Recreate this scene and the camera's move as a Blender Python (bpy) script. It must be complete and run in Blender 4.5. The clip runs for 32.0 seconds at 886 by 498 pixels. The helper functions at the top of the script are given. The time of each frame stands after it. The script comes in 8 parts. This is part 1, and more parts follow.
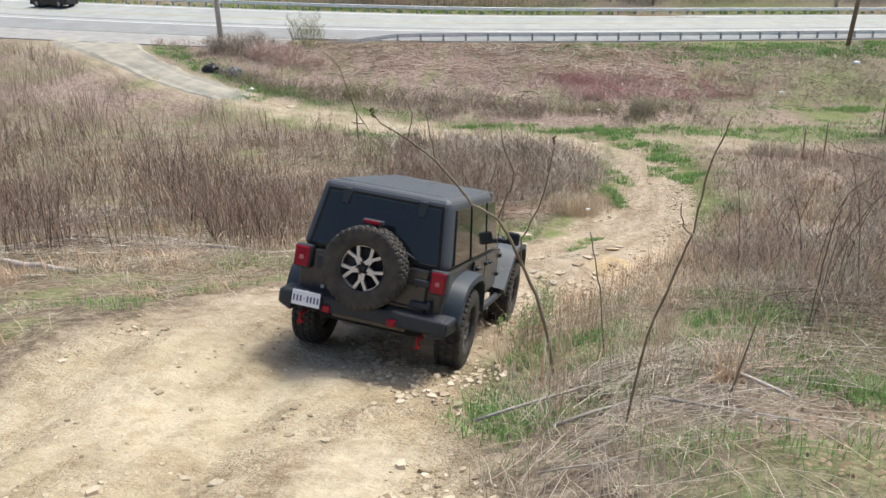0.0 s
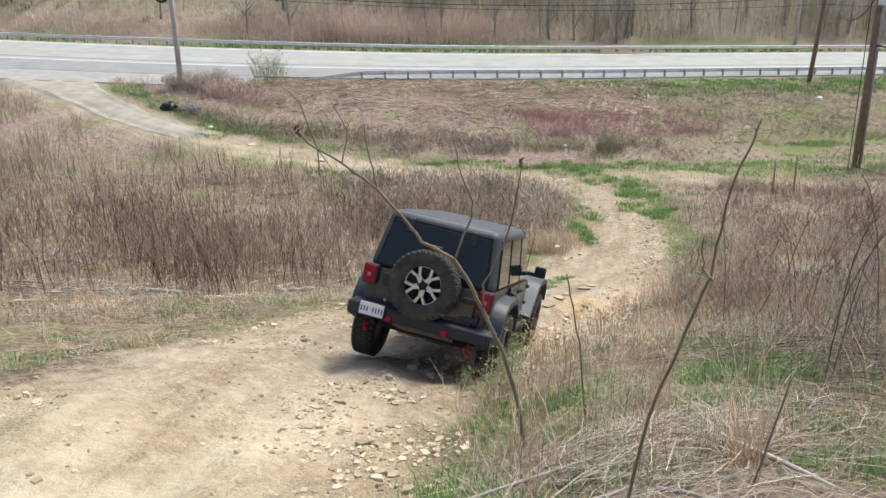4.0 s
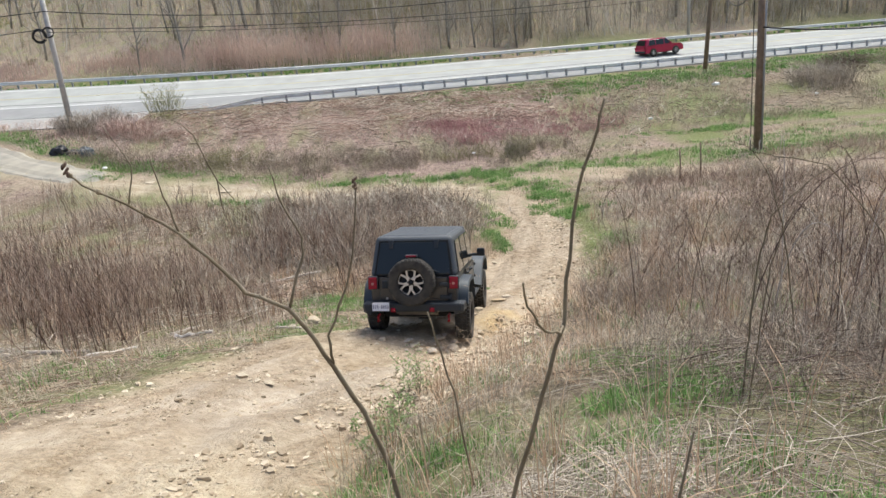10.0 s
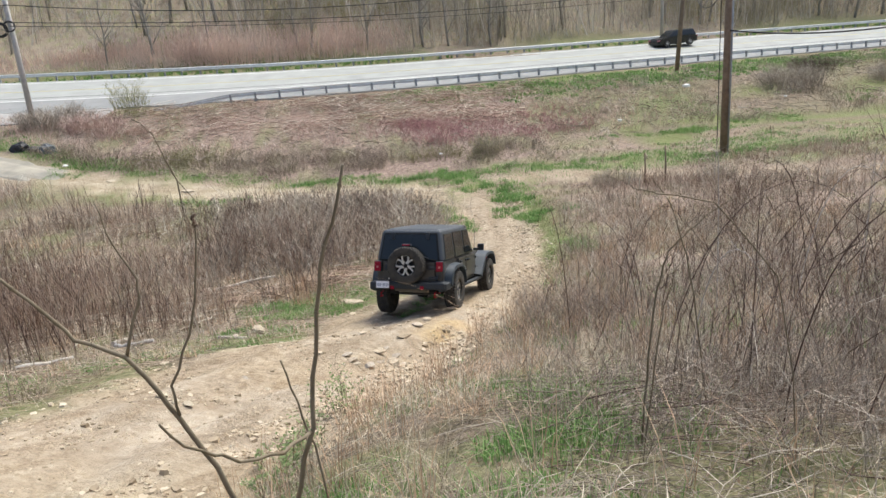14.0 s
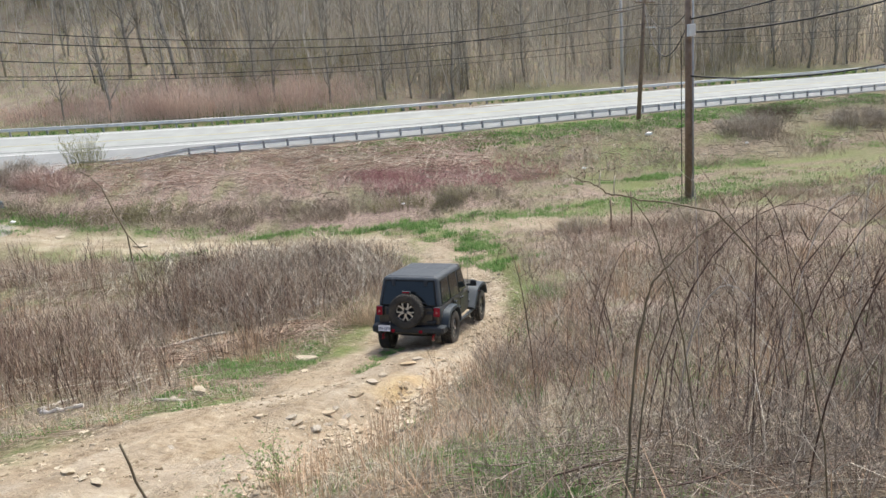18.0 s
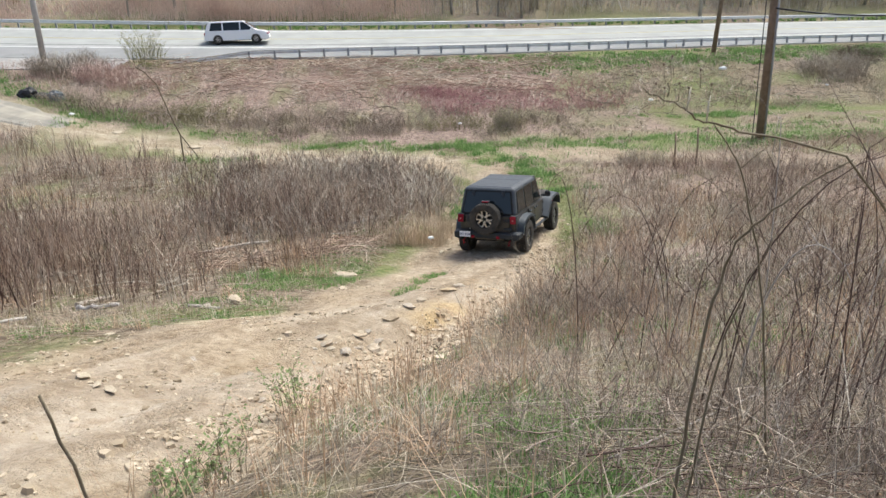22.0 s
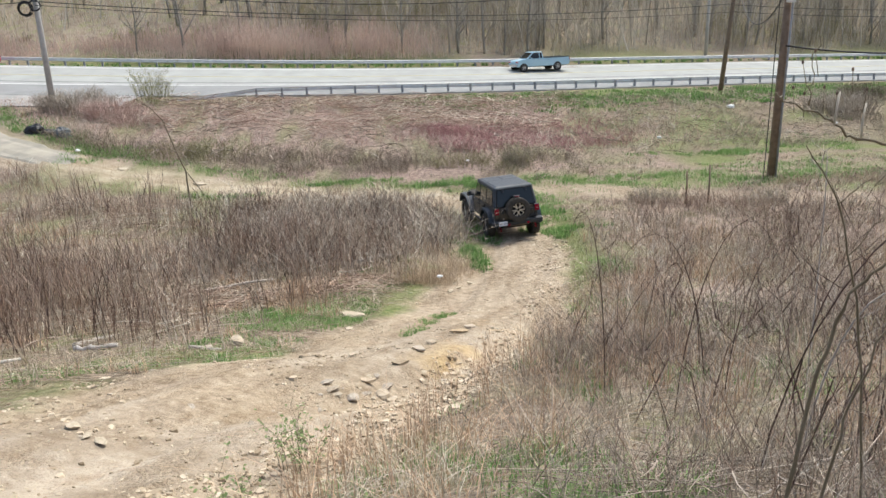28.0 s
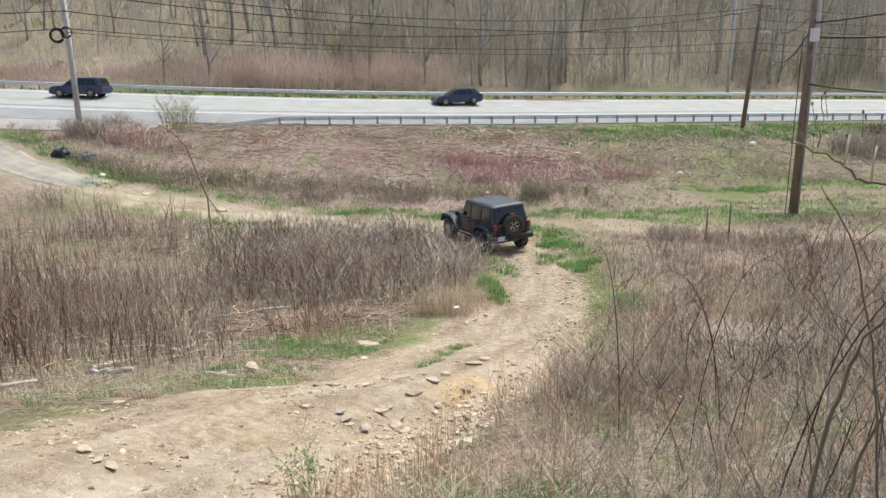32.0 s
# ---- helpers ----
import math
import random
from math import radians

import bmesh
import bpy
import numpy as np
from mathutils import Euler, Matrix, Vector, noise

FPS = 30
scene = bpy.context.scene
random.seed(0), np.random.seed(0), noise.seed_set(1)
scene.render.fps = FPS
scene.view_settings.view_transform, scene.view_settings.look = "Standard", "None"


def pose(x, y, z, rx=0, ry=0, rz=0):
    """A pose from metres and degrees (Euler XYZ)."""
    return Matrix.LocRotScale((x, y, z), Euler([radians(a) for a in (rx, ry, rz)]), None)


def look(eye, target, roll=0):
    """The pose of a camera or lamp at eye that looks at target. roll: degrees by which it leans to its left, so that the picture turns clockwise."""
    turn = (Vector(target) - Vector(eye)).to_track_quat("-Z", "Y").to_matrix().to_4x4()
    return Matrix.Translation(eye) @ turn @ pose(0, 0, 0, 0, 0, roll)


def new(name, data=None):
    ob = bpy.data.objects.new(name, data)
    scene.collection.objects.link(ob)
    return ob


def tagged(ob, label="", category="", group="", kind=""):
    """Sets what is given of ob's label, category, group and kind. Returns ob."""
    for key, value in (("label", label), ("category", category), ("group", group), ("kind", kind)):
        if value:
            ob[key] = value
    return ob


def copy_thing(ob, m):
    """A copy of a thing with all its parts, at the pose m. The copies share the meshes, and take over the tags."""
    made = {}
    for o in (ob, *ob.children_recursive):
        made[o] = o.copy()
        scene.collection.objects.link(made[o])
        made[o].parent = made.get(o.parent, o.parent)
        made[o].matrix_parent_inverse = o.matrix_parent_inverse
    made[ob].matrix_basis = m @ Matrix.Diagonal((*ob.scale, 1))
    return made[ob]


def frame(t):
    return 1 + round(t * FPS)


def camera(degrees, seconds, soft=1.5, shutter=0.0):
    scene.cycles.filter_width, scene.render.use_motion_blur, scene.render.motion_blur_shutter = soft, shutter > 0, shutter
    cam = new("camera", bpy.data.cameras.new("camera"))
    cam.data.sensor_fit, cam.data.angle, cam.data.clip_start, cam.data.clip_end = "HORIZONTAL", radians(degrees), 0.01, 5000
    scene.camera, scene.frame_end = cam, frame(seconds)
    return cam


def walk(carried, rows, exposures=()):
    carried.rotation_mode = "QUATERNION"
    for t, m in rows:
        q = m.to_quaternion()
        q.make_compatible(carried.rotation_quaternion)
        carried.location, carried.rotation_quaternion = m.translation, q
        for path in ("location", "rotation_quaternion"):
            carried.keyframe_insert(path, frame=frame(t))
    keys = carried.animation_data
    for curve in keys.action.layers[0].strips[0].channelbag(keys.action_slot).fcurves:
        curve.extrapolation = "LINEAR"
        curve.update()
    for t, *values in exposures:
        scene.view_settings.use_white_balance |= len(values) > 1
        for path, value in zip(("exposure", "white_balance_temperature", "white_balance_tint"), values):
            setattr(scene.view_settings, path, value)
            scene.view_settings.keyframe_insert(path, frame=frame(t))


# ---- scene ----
cam = camera(56.2, 32.0)
# eye in metres, then the turn in degrees
PATH = [
    (0.0, 0.000, 0.000, 10.909, 67.96, 1.23, -0.50),
    (0.5, -0.083, 0.167, 10.816, 68.11, 1.15, -0.50),
    (1.0, -0.148, 0.260, 10.792, 68.02, 1.05, -0.48),
    (1.5, -0.221, 0.290, 10.806, 68.54, 0.98, -1.06),
    (2.0, -0.260, 0.342, 10.778, 68.63, 1.08, -1.10),
    (2.5, -0.201, 0.453, 10.681, 69.06, 0.97, -1.16),
    (4.5, 0.268, 1.364, 10.441, 70.78, 1.19, -3.11),
    (5.0, 0.324, 1.430, 10.395, 70.85, 1.29, -3.60),
    (5.5, 0.351, 1.554, 10.373, 71.15, 1.40, -5.97),
    (6.0, 0.369, 1.666, 10.361, 70.56, 1.64, -6.72),
    (6.5, 0.402, 1.759, 10.324, 70.36, 1.68, -6.72),
    (7.0, 0.483, 1.872, 10.327, 70.31, 1.81, -6.65),
    (7.5, 0.544, 1.975, 10.339, 70.93, 1.70, -5.37),
    (8.0, 0.591, 2.000, 10.335, 71.22, 1.90, -5.93),
    (8.5, 0.633, 2.080, 10.300, 73.13, 3.52, -10.82),
    (9.0, 0.601, 2.096, 10.306, 73.08, 3.51, -10.89),
    (9.5, 0.618, 2.114, 10.307, 72.49, 4.06, -10.72),
    (10.0, 0.775, 2.158, 10.249, 71.20, 5.10, -9.46),
    (10.5, 0.971, 2.161, 10.239, 71.50, 5.28, -7.36),
    (11.0, 1.064, 2.161, 10.256, 71.00, 4.62, -6.37),
    (11.5, 1.054, 2.153, 10.247, 70.79, 4.75, -9.37),
    (12.0, 1.049, 2.133, 10.225, 70.61, 5.31, -12.11),
    (12.5, 1.118, 2.216, 10.209, 70.46, 4.77, -11.99),
    (13.0, 1.233, 2.299, 10.226, 70.41, 4.50, -11.81),
    (13.5, 1.390, 2.408, 10.285, 70.74, 4.58, -11.15),
    (15.5, 1.564, 2.940, 10.138, 71.03, 4.06, -10.45),
    (16.0, 1.620, 3.098, 10.052, 70.94, 4.01, -10.49),
    (16.5, 1.721, 3.045, 10.056, 73.37, 4.59, -5.99),
    (17.0, 1.848, 3.258, 9.988, 72.99, 4.06, -5.60),
    (17.5, 1.891, 3.371, 9.945, 71.32, 3.17, -5.96),
    (18.0, 1.885, 3.534, 9.808, 74.39, 4.66, -13.20),
    (18.5, 1.897, 3.537, 9.855, 71.97, 4.00, -13.10),
    (19.0, 1.893, 3.684, 9.800, 70.63, 3.47, -13.28),
    (19.5, 1.934, 3.735, 9.767, 68.94, 3.13, -12.85),
    (20.0, 2.041, 3.827, 9.703, 69.10, 2.45, -10.85),
    (20.5, 2.145, 3.943, 9.705, 69.30, 1.69, -8.75),
    (21.0, 2.169, 4.025, 9.673, 69.17, 1.57, -8.36),
    (21.5, 2.169, 4.115, 9.606, 69.24, 1.52, -8.41),
    (22.0, 2.128, 4.245, 9.618, 69.26, 1.54, -8.35),
    (22.5, 2.087, 4.390, 9.606, 69.23, 1.59, -8.33),
    (23.0, 2.104, 4.424, 9.603, 69.23, 1.60, -8.28),
    (23.5, 2.132, 4.434, 9.550, 70.38, 1.19, -7.78),
    (24.0, 2.177, 4.479, 9.536, 70.39, 1.18, -7.76),
    (24.5, 2.216, 4.516, 9.555, 70.43, 1.19, -7.66),
    (26.5, 2.102, 4.689, 9.498, 71.33, 1.64, -8.47),
    (27.0, 2.098, 4.749, 9.473, 71.68, 1.58, -8.10),
    (27.5, 2.102, 4.777, 9.480, 71.65, 1.59, -8.03),
    (28.0, 2.092, 4.797, 9.463, 71.84, 1.51, -7.97),
    (28.5, 2.097, 4.776, 9.477, 72.29, 1.18, -7.67),
    (29.0, 2.094, 4.816, 9.452, 72.90, 0.78, -7.29),
    (29.5, 2.107, 4.815, 9.445, 73.13, 0.72, -7.05),
    (30.0, 2.102, 4.772, 9.486, 73.48, 0.69, -6.76),
    (30.5, 2.102, 4.802, 9.474, 73.80, 0.66, -6.54),
    (31.0, 2.113, 4.789, 9.473, 73.94, 0.68, -6.42),
    (31.5, 2.118, 4.790, 9.479, 73.92, 0.67, -6.37),
    (32.0, 2.124, 4.804, 9.467, 74.00, 0.67, -6.36),
]
walk(cam, [(t, pose(x, y, z, rx, ry, rz)) for t, x, y, z, rx, ry, rz in PATH])

# ---- light: bright hazy spring day, high soft sun ahead and to the right ----
SUN_ELEV, SUN_AZ = 56.0, 48.0            # azimuth clockwise from +y
world = bpy.data.worlds.new("world")
scene.world = world
world.use_nodes = True
wn = world.node_tree.nodes
sky = wn.new("ShaderNodeTexSky")
sky.sky_type = 'NISHITA'
sky.sun_disc = False
sky.sun_elevation, sky.sun_rotation = radians(SUN_ELEV), radians(SUN_AZ)
sky.air_density, sky.dust_density = 1.0, 4.0
wn["Background"].inputs[1].default_value = 0.15
world.node_tree.links.new(sky.outputs[0], wn["Background"].inputs[0])
sun = new("sun", bpy.data.lights.new("sun", 'SUN'))
sun.data.energy, sun.data.angle, sun.data.color = 2.3, radians(16), (0.96, 1.0, 0.945)
sa, se = radians(SUN_AZ), radians(SUN_ELEV)
sun.matrix_world = look((0, 0, 60), (-60 * math.sin(sa) * math.cos(se), -60 * math.cos(sa) * math.cos(se), 60 - 60 * math.sin(se)))
scene.view_settings.exposure = 0.62


# ---- materials ----
def mat(name, colour, rough=0.9, second=None, scale=3.0, metal=0.0, bump=0.0, bump_scale=40.0, rand=None, spec=0.3, thin=0.0):
    """Principled material: two-scale noise between two colours; rand: 'island' or 'object' brightness spread."""
    m = bpy.data.materials.new(name)
    m.use_nodes = True
    nt = m.node_tree
    n, l = nt.nodes, nt.links
    b = n["Principled BSDF"]
    b.inputs["Roughness"].default_value = rough
    b.inputs["Metallic"].default_value = metal
    b.inputs["Specular IOR Level"].default_value = spec
    col = None
    tc = n.new("ShaderNodeTexCoord")
    if second:
        big = n.new("ShaderNodeTexNoise")
        big.inputs["Scale"].default_value, big.inputs["Detail"].default_value = scale, 8
        l.new(tc.outputs["Object"], big.inputs["Vector"])
        ramp = n.new("ShaderNodeMapRange")
        ramp.inputs[1].default_value, ramp.inputs[2].default_value = 0.3, 0.7
        l.new(big.outputs[0], ramp.inputs[0])
        mix = n.new("ShaderNodeMix")
        mix.data_type = 'RGBA'
        mix.inputs[6].default_value, mix.inputs[7].default_value = (*colour, 1), (*second, 1)
        l.new(ramp.outputs[0], mix.inputs[0])
        col = mix.outputs[2]
    if rand:
        hsv = n.new("ShaderNodeHueSaturation")
        if col:
            l.new(col, hsv.inputs["Color"])
        else:
            hsv.inputs["Color"].default_value = (*colour, 1)
        src = n.new("ShaderNodeNewGeometry").outputs["Random Per Island"] if rand == 'island' else n.new("ShaderNodeObjectInfo").outputs["Random"]
        mr = n.new("ShaderNodeMapRange")
        mr.inputs[3].default_value, mr.inputs[4].default_value = (0.55, 1.5) if rand == 'island' else (0.8, 1.2)
        l.new(src, mr.inputs[0])
        l.new(mr.outputs[0], hsv.inputs["Value"])
        mr2 = n.new("ShaderNodeMapRange")
        mr2.inputs[3].default_value, mr2.inputs[4].default_value = 0.7, 1.15
        wh = n.new("ShaderNodeTexWhiteNoise")
        wh.noise_dimensions = '1D'
        l.new(src, wh.inputs["W"])
        l.new(wh.outputs[0], mr2.inputs[0])
        l.new(mr2.outputs[0], hsv.inputs["Saturation"])
        col = hsv.outputs[0]
    if col:
        l.new(col, b.inputs["Base Color"])
    else:
        b.inputs["Base Color"].default_value = (*colour, 1)
    if bump:
        fine = n.new("ShaderNodeTexNoise")
        fine.inputs["Scale"].default_value, fine.inputs["Detail"].default_value = bump_scale, 6
        l.new(tc.outputs["Object"], fine.inputs["Vector"])
        bp = n.new("ShaderNodeBump")
        bp.inputs["Strength"].default_value, bp.inputs["Distance"].default_value = bump, 0.02
        l.new(fine.outputs[0], bp.inputs["Height"])
        l.new(bp.outputs[0], b.inputs["Normal"])
    if thin:
        # thin leaves and blades let light through
        tr = n.new("ShaderNodeBsdfTranslucent")
        if col:
            l.new(col, tr.inputs["Color"])
        else:
            tr.inputs["Color"].default_value = (*colour, 1)
        mx = n.new("ShaderNodeMixShader")
        mx.inputs[0].default_value = thin
        l.new(b.outputs[0], mx.inputs[1])
        l.new(tr.outputs[0], mx.inputs[2])
        l.new(mx.outputs[0], n["Material Output"].inputs["Surface"])
    return m


def ground_material():
    """Pale stony dirt, dead straw duff with shade in its tones, and spring green, mixed by the zone attribute and by
    noise.
    """
    m = bpy.data.materials.new("ground")
    m.use_nodes = True
    n, l = m.node_tree.nodes, m.node_tree.links
    b = n["Principled BSDF"]
    b.inputs["Roughness"].default_value, b.inputs["Specular IOR Level"].default_value = 0.95, 0.15
    tc = n.new("ShaderNodeTexCoord")

    def noise_node(scale, detail=6, rough=0.55):
        t = n.new("ShaderNodeTexNoise")
        t.inputs["Scale"].default_value, t.inputs["Detail"].default_value, t.inputs["Roughness"].default_value = scale, detail, rough
        l.new(tc.outputs["Object"], t.inputs["Vector"])
        return t.outputs[0]

    def ramp(fac, *stops):
        r = n.new("ShaderNodeValToRGB")
        while len(r.color_ramp.elements) < len(stops):
            r.color_ramp.elements.new(0.5)
        for e, (p, c) in zip(r.color_ramp.elements, stops):
            e.position, e.color = p, (*c, 1)
        l.new(fac, r.inputs[0])
        return r.outputs[0]

    def mixed(fac, a, c, kind='MIX'):
        x = n.new("ShaderNodeMix")
        x.data_type, x.blend_type = 'RGBA', kind
        if isinstance(fac, float):
            x.inputs[0].default_value = fac
        else:
            l.new(fac, x.inputs[0])
        l.new(a, x.inputs[6])
        l.new(c, x.inputs[7])
        return x.outputs[2]

    def voronoi(scale, feature='F1'):
        t = n.new("ShaderNodeTexVoronoi")
        t.feature = feature
        t.inputs["Scale"].default_value = scale
        l.new(tc.outputs["Object"], t.inputs["Vector"])
        return t

    def maths(kind, a, c):
        x = n.new("ShaderNodeMath")
        x.operation = kind
        for k, v in enumerate((a, c)):
            if isinstance(v, float):
                x.inputs[k].default_value = v
            else:
                l.new(v, x.inputs[k])
        return x.outputs[0]

    at = n.new("ShaderNodeAttribute")
    at.attribute_name = "zone"
    sep = n.new("ShaderNodeSeparateColor")
    l.new(at.outputs["Color"], sep.inputs[0])
    at2 = n.new("ShaderNodeAttribute")
    at2.attribute_name = "soil"
    sep2 = n.new("ShaderNodeSeparateColor")
    l.new(at2.outputs["Color"], sep2.inputs[0])
    brown = ramp(noise_node(0.9, 10, 0.65), (0.3, (0.26, 0.206, 0.15)), (0.45, (0.355, 0.296, 0.225)), (0.58, (0.44, 0.378, 0.298)), (0.72, (0.37, 0.292, 0.212)))
    pale = ramp(noise_node(0.8, 10, 0.65), (0.3, (0.335, 0.27, 0.175)), (0.45, (0.43, 0.363, 0.252)), (0.6, (0.51, 0.44, 0.32)), (0.74, (0.425, 0.335, 0.205)))
    dirt = mixed(sep2.outputs[0], brown, pale)
    ochre = ramp(noise_node(2.5, 10, 0.7), (0.35, (0.33, 0.235, 0.125)), (0.55, (0.50, 0.37, 0.19)), (0.7, (0.57, 0.46, 0.29)))
    rubble = ramp(noise_node(6.0, 10, 0.75), (0.36, (0.18, 0.135, 0.09)), (0.5, (0.345, 0.275, 0.195)), (0.64, (0.50, 0.42, 0.315)))
    dirt = mixed(sep2.outputs[2], dirt, ochre)
    dirt = mixed(at2.outputs["Alpha"], dirt, rubble)
    # tyre-swept dust and gravel lie in streaks that run along the trail
    at3 = n.new("ShaderNodeAttribute")
    at3.attribute_name = "lane"
    swept = n.new("ShaderNodeTexNoise")
    swept.inputs["Scale"].default_value, swept.inputs["Detail"].default_value, swept.inputs["Roughness"].default_value = 1.0, 6, 0.6
    l.new(at3.outputs["Vector"], swept.inputs["Vector"])
    stony = ramp(maths('ADD', maths('MULTIPLY', swept.outputs[0], 0.6), maths('MULTIPLY', noise_node(0.9, 6, 0.65), 0.4)), (0.44, (0.0, 0.0, 0.0)), (0.6, (1.0, 1.0, 1.0)))
    track = ramp(swept.outputs[0], (0.34, (1.1, 1.09, 1.07)), (0.5, (1.0, 0.99, 0.98)), (0.6, (0.84, 0.8, 0.75)), (0.7, (0.93, 0.9, 0.86)))
    dirt = mixed(0.65, dirt, track, 'MULTIPLY')
    # loose stones in the dirt: cells of their own tone
    cell = voronoi(24.0)
    stone_tone = ramp(cell.outputs["Color"], (0.1, (0.74, 0.71, 0.67)), (0.5, (0.98, 0.96, 0.94)), (0.85, (1.14, 1.12, 1.09)))
    fine = voronoi(70.0)
    grit = ramp(fine.outputs["Color"], (0.12, (0.82, 0.79, 0.75)), (0.5, (1.0, 0.99, 0.98)), (0.88, (1.09, 1.08, 1.06)))
    dirt = mixed(maths('MULTIPLY', stony, 0.8), dirt, mixed(1.0, dirt, stone_tone, 'MULTIPLY'))
    dirt = mixed(maths('ADD', 0.25, maths('MULTIPLY', stony, 0.6)), dirt, mixed(1.0, dirt, grit, 'MULTIPLY'))
    powder = ramp(noise_node(5.0, 8, 0.7), (0.38, (0.8, 0.77, 0.72)), (0.52, (1, 1, 1)), (0.66, (1.06, 1.06, 1.05)))
    dirt = mixed(0.8, dirt, powder, 'MULTIPLY')
    # straw and pink duff tones are deepened for the shade beneath the brush
    straw = ramp(noise_node(5.0, 12, 0.8), (0.33, (0.05, 0.037, 0.027)), (0.47, (0.15, 0.115, 0.08)), (0.6, (0.34, 0.275, 0.195)), (0.7, (0.42, 0.355, 0.26)))
    green = ramp(noise_node(9, 10, 0.75), (0.33, (0.045, 0.07, 0.018)), (0.5, (0.13, 0.185, 0.045)), (0.66, (0.30, 0.27, 0.13)))
    pink = ramp(noise_node(4.0, 12, 0.8), (0.33, (0.08, 0.056, 0.047)), (0.48, (0.23, 0.165, 0.135)), (0.6, (0.42, 0.325, 0.265)), (0.7, (0.52, 0.44, 0.36)))
    litter_ = ramp(noise_node(0.9, 14, 0.8), (0.34, (0.15, 0.116, 0.084)), (0.44, (0.31, 0.245, 0.178)), (0.52, (0.41, 0.335, 0.245)), (0.58, (0.30, 0.295, 0.145)), (0.68, (0.50, 0.43, 0.33)))
    col = mixed(sep.outputs[2], straw, pink)
    col = mixed(sep2.outputs[1], col, litter_)
    col = mixed(sep.outputs[1], col, green)
    col = mixed(sep.outputs[0], col, dirt)
    l.new(col, b.inputs["Base Color"])
    pebbles = maths('MULTIPLY', maths('ADD', maths('MULTIPLY', cell.outputs["Distance"], -0.9), maths('MULTIPLY', fine.outputs["Distance"], -0.5)), stony)
    lumps = maths('ADD', maths('ADD', maths('MULTIPLY', noise_node(7, 8, 0.65), 1.6), maths('MULTIPLY', swept.outputs[0], 0.5)), pebbles)
    bp = n.new("ShaderNodeBump")
    bp.inputs["Strength"].default_value, bp.inputs["Distance"].default_value = 0.8, 0.05
    l.new(lumps, bp.inputs["Height"])
    l.new(bp.outputs[0], b.inputs["Normal"])
    return m


def plant_mat(name, stops, patch=0.3, share=0.4, thin=0.0, rough=0.9):
    """Stalks and blades: each takes its own tone from a range, and tones drift from patch to patch."""
    m = bpy.data.materials.new(name)
    m.use_nodes = True
    n, l = m.node_tree.nodes, m.node_tree.links
    b = n["Principled BSDF"]
    b.inputs["Roughness"].default_value, b.inputs["Specular IOR Level"].default_value = rough, 0.2
    own = n.new("ShaderNodeNewGeometry").outputs["Random Per Island"]
    tc = n.new("ShaderNodeTexCoord")
    t = n.new("ShaderNodeTexNoise")
    t.inputs["Scale"].default_value, t.inputs["Detail"].default_value = patch, 4
    l.new(tc.outputs["Object"], t.inputs["Vector"])
    mr = n.new("ShaderNodeMapRange")
    mr.inputs[1].default_value, mr.inputs[2].default_value = 0.32, 0.68
    l.new(t.outputs[0], mr.inputs[0])
    mx = n.new("ShaderNodeMix")
    mx.inputs[0].default_value = share
    l.new(own, mx.inputs[2])
    l.new(mr.outputs[0], mx.inputs[3])
    r = n.new("ShaderNodeValToRGB")
    while len(r.color_ramp.elements) < len(stops):
        r.color_ramp.elements.new(0.5)
    for k, (e, c) in enumerate(zip(r.color_ramp.elements, stops)):
        e.position, e.color = 0.08 + 0.84 * k / (len(stops) - 1), (*c, 1)
    l.new(mx.outputs[0], r.inputs[0])
    l.new(r.outputs[0], b.inputs["Base Color"])
    if thin:
        tr = n.new("ShaderNodeBsdfTranslucent")
        l.new(r.outputs[0], tr.inputs["Color"])
        ms = n.new("ShaderNodeMixShader")
        ms.inputs[0].default_value = thin
        l.new(b.outputs[0], ms.inputs[1])
        l.new(tr.outputs[0], ms.inputs[2])
        l.new(ms.outputs[0], n["Material Output"].inputs["Surface"])
    return m


GROUND = ground_material()
ASPHALT = mat("worn_asphalt", (0.30, 0.307, 0.287), 0.9, (0.375, 0.382, 0.36), 0.6, bump=0.3, bump_scale=60)
SHOULDER = mat("grey_shoulder", (0.27, 0.26, 0.245), 0.95, (0.36, 0.345, 0.32), 0.9, bump=0.4, bump_scale=30)
WHITE_LINE = mat("white_road_paint", (0.72, 0.72, 0.70), 0.7, (0.5, 0.5, 0.48), 4)
YELLOW_LINE = mat("yellow_road_paint", (0.48, 0.39, 0.18), 0.7, (0.38, 0.35, 0.25), 4)
TAR = mat("tar_seal", (0.13, 0.13, 0.13), 0.8, (0.2, 0.2, 0.2), 3)
STEEL = mat("galvanised_steel", (0.62, 0.63, 0.62), 0.55, (0.78, 0.79, 0.775), 2.5, metal=0.15, bump=0.1)
POST = mat("weathered_post", (0.26, 0.27, 0.28), 0.8, (0.36, 0.37, 0.38), 5)
POLE_BROWN = mat("creosote_pole_wood", (0.17, 0.12, 0.085), 0.9, (0.28, 0.21, 0.155), 4, bump=0.5, bump_scale=25)
POLE_GREY = mat("grey_pole_wood", (0.40, 0.385, 0.36), 0.9, (0.52, 0.50, 0.47), 4, bump=0.4, bump_scale=25)
WIRE = mat("black_cable", (0.02, 0.02, 0.022), 0.6)
CANE = plant_mat("red_brown_canes", ((0.12, 0.078, 0.058), (0.26, 0.175, 0.13), (0.41, 0.295, 0.22), (0.55, 0.44, 0.34), (0.37, 0.335, 0.27)), 0.45)
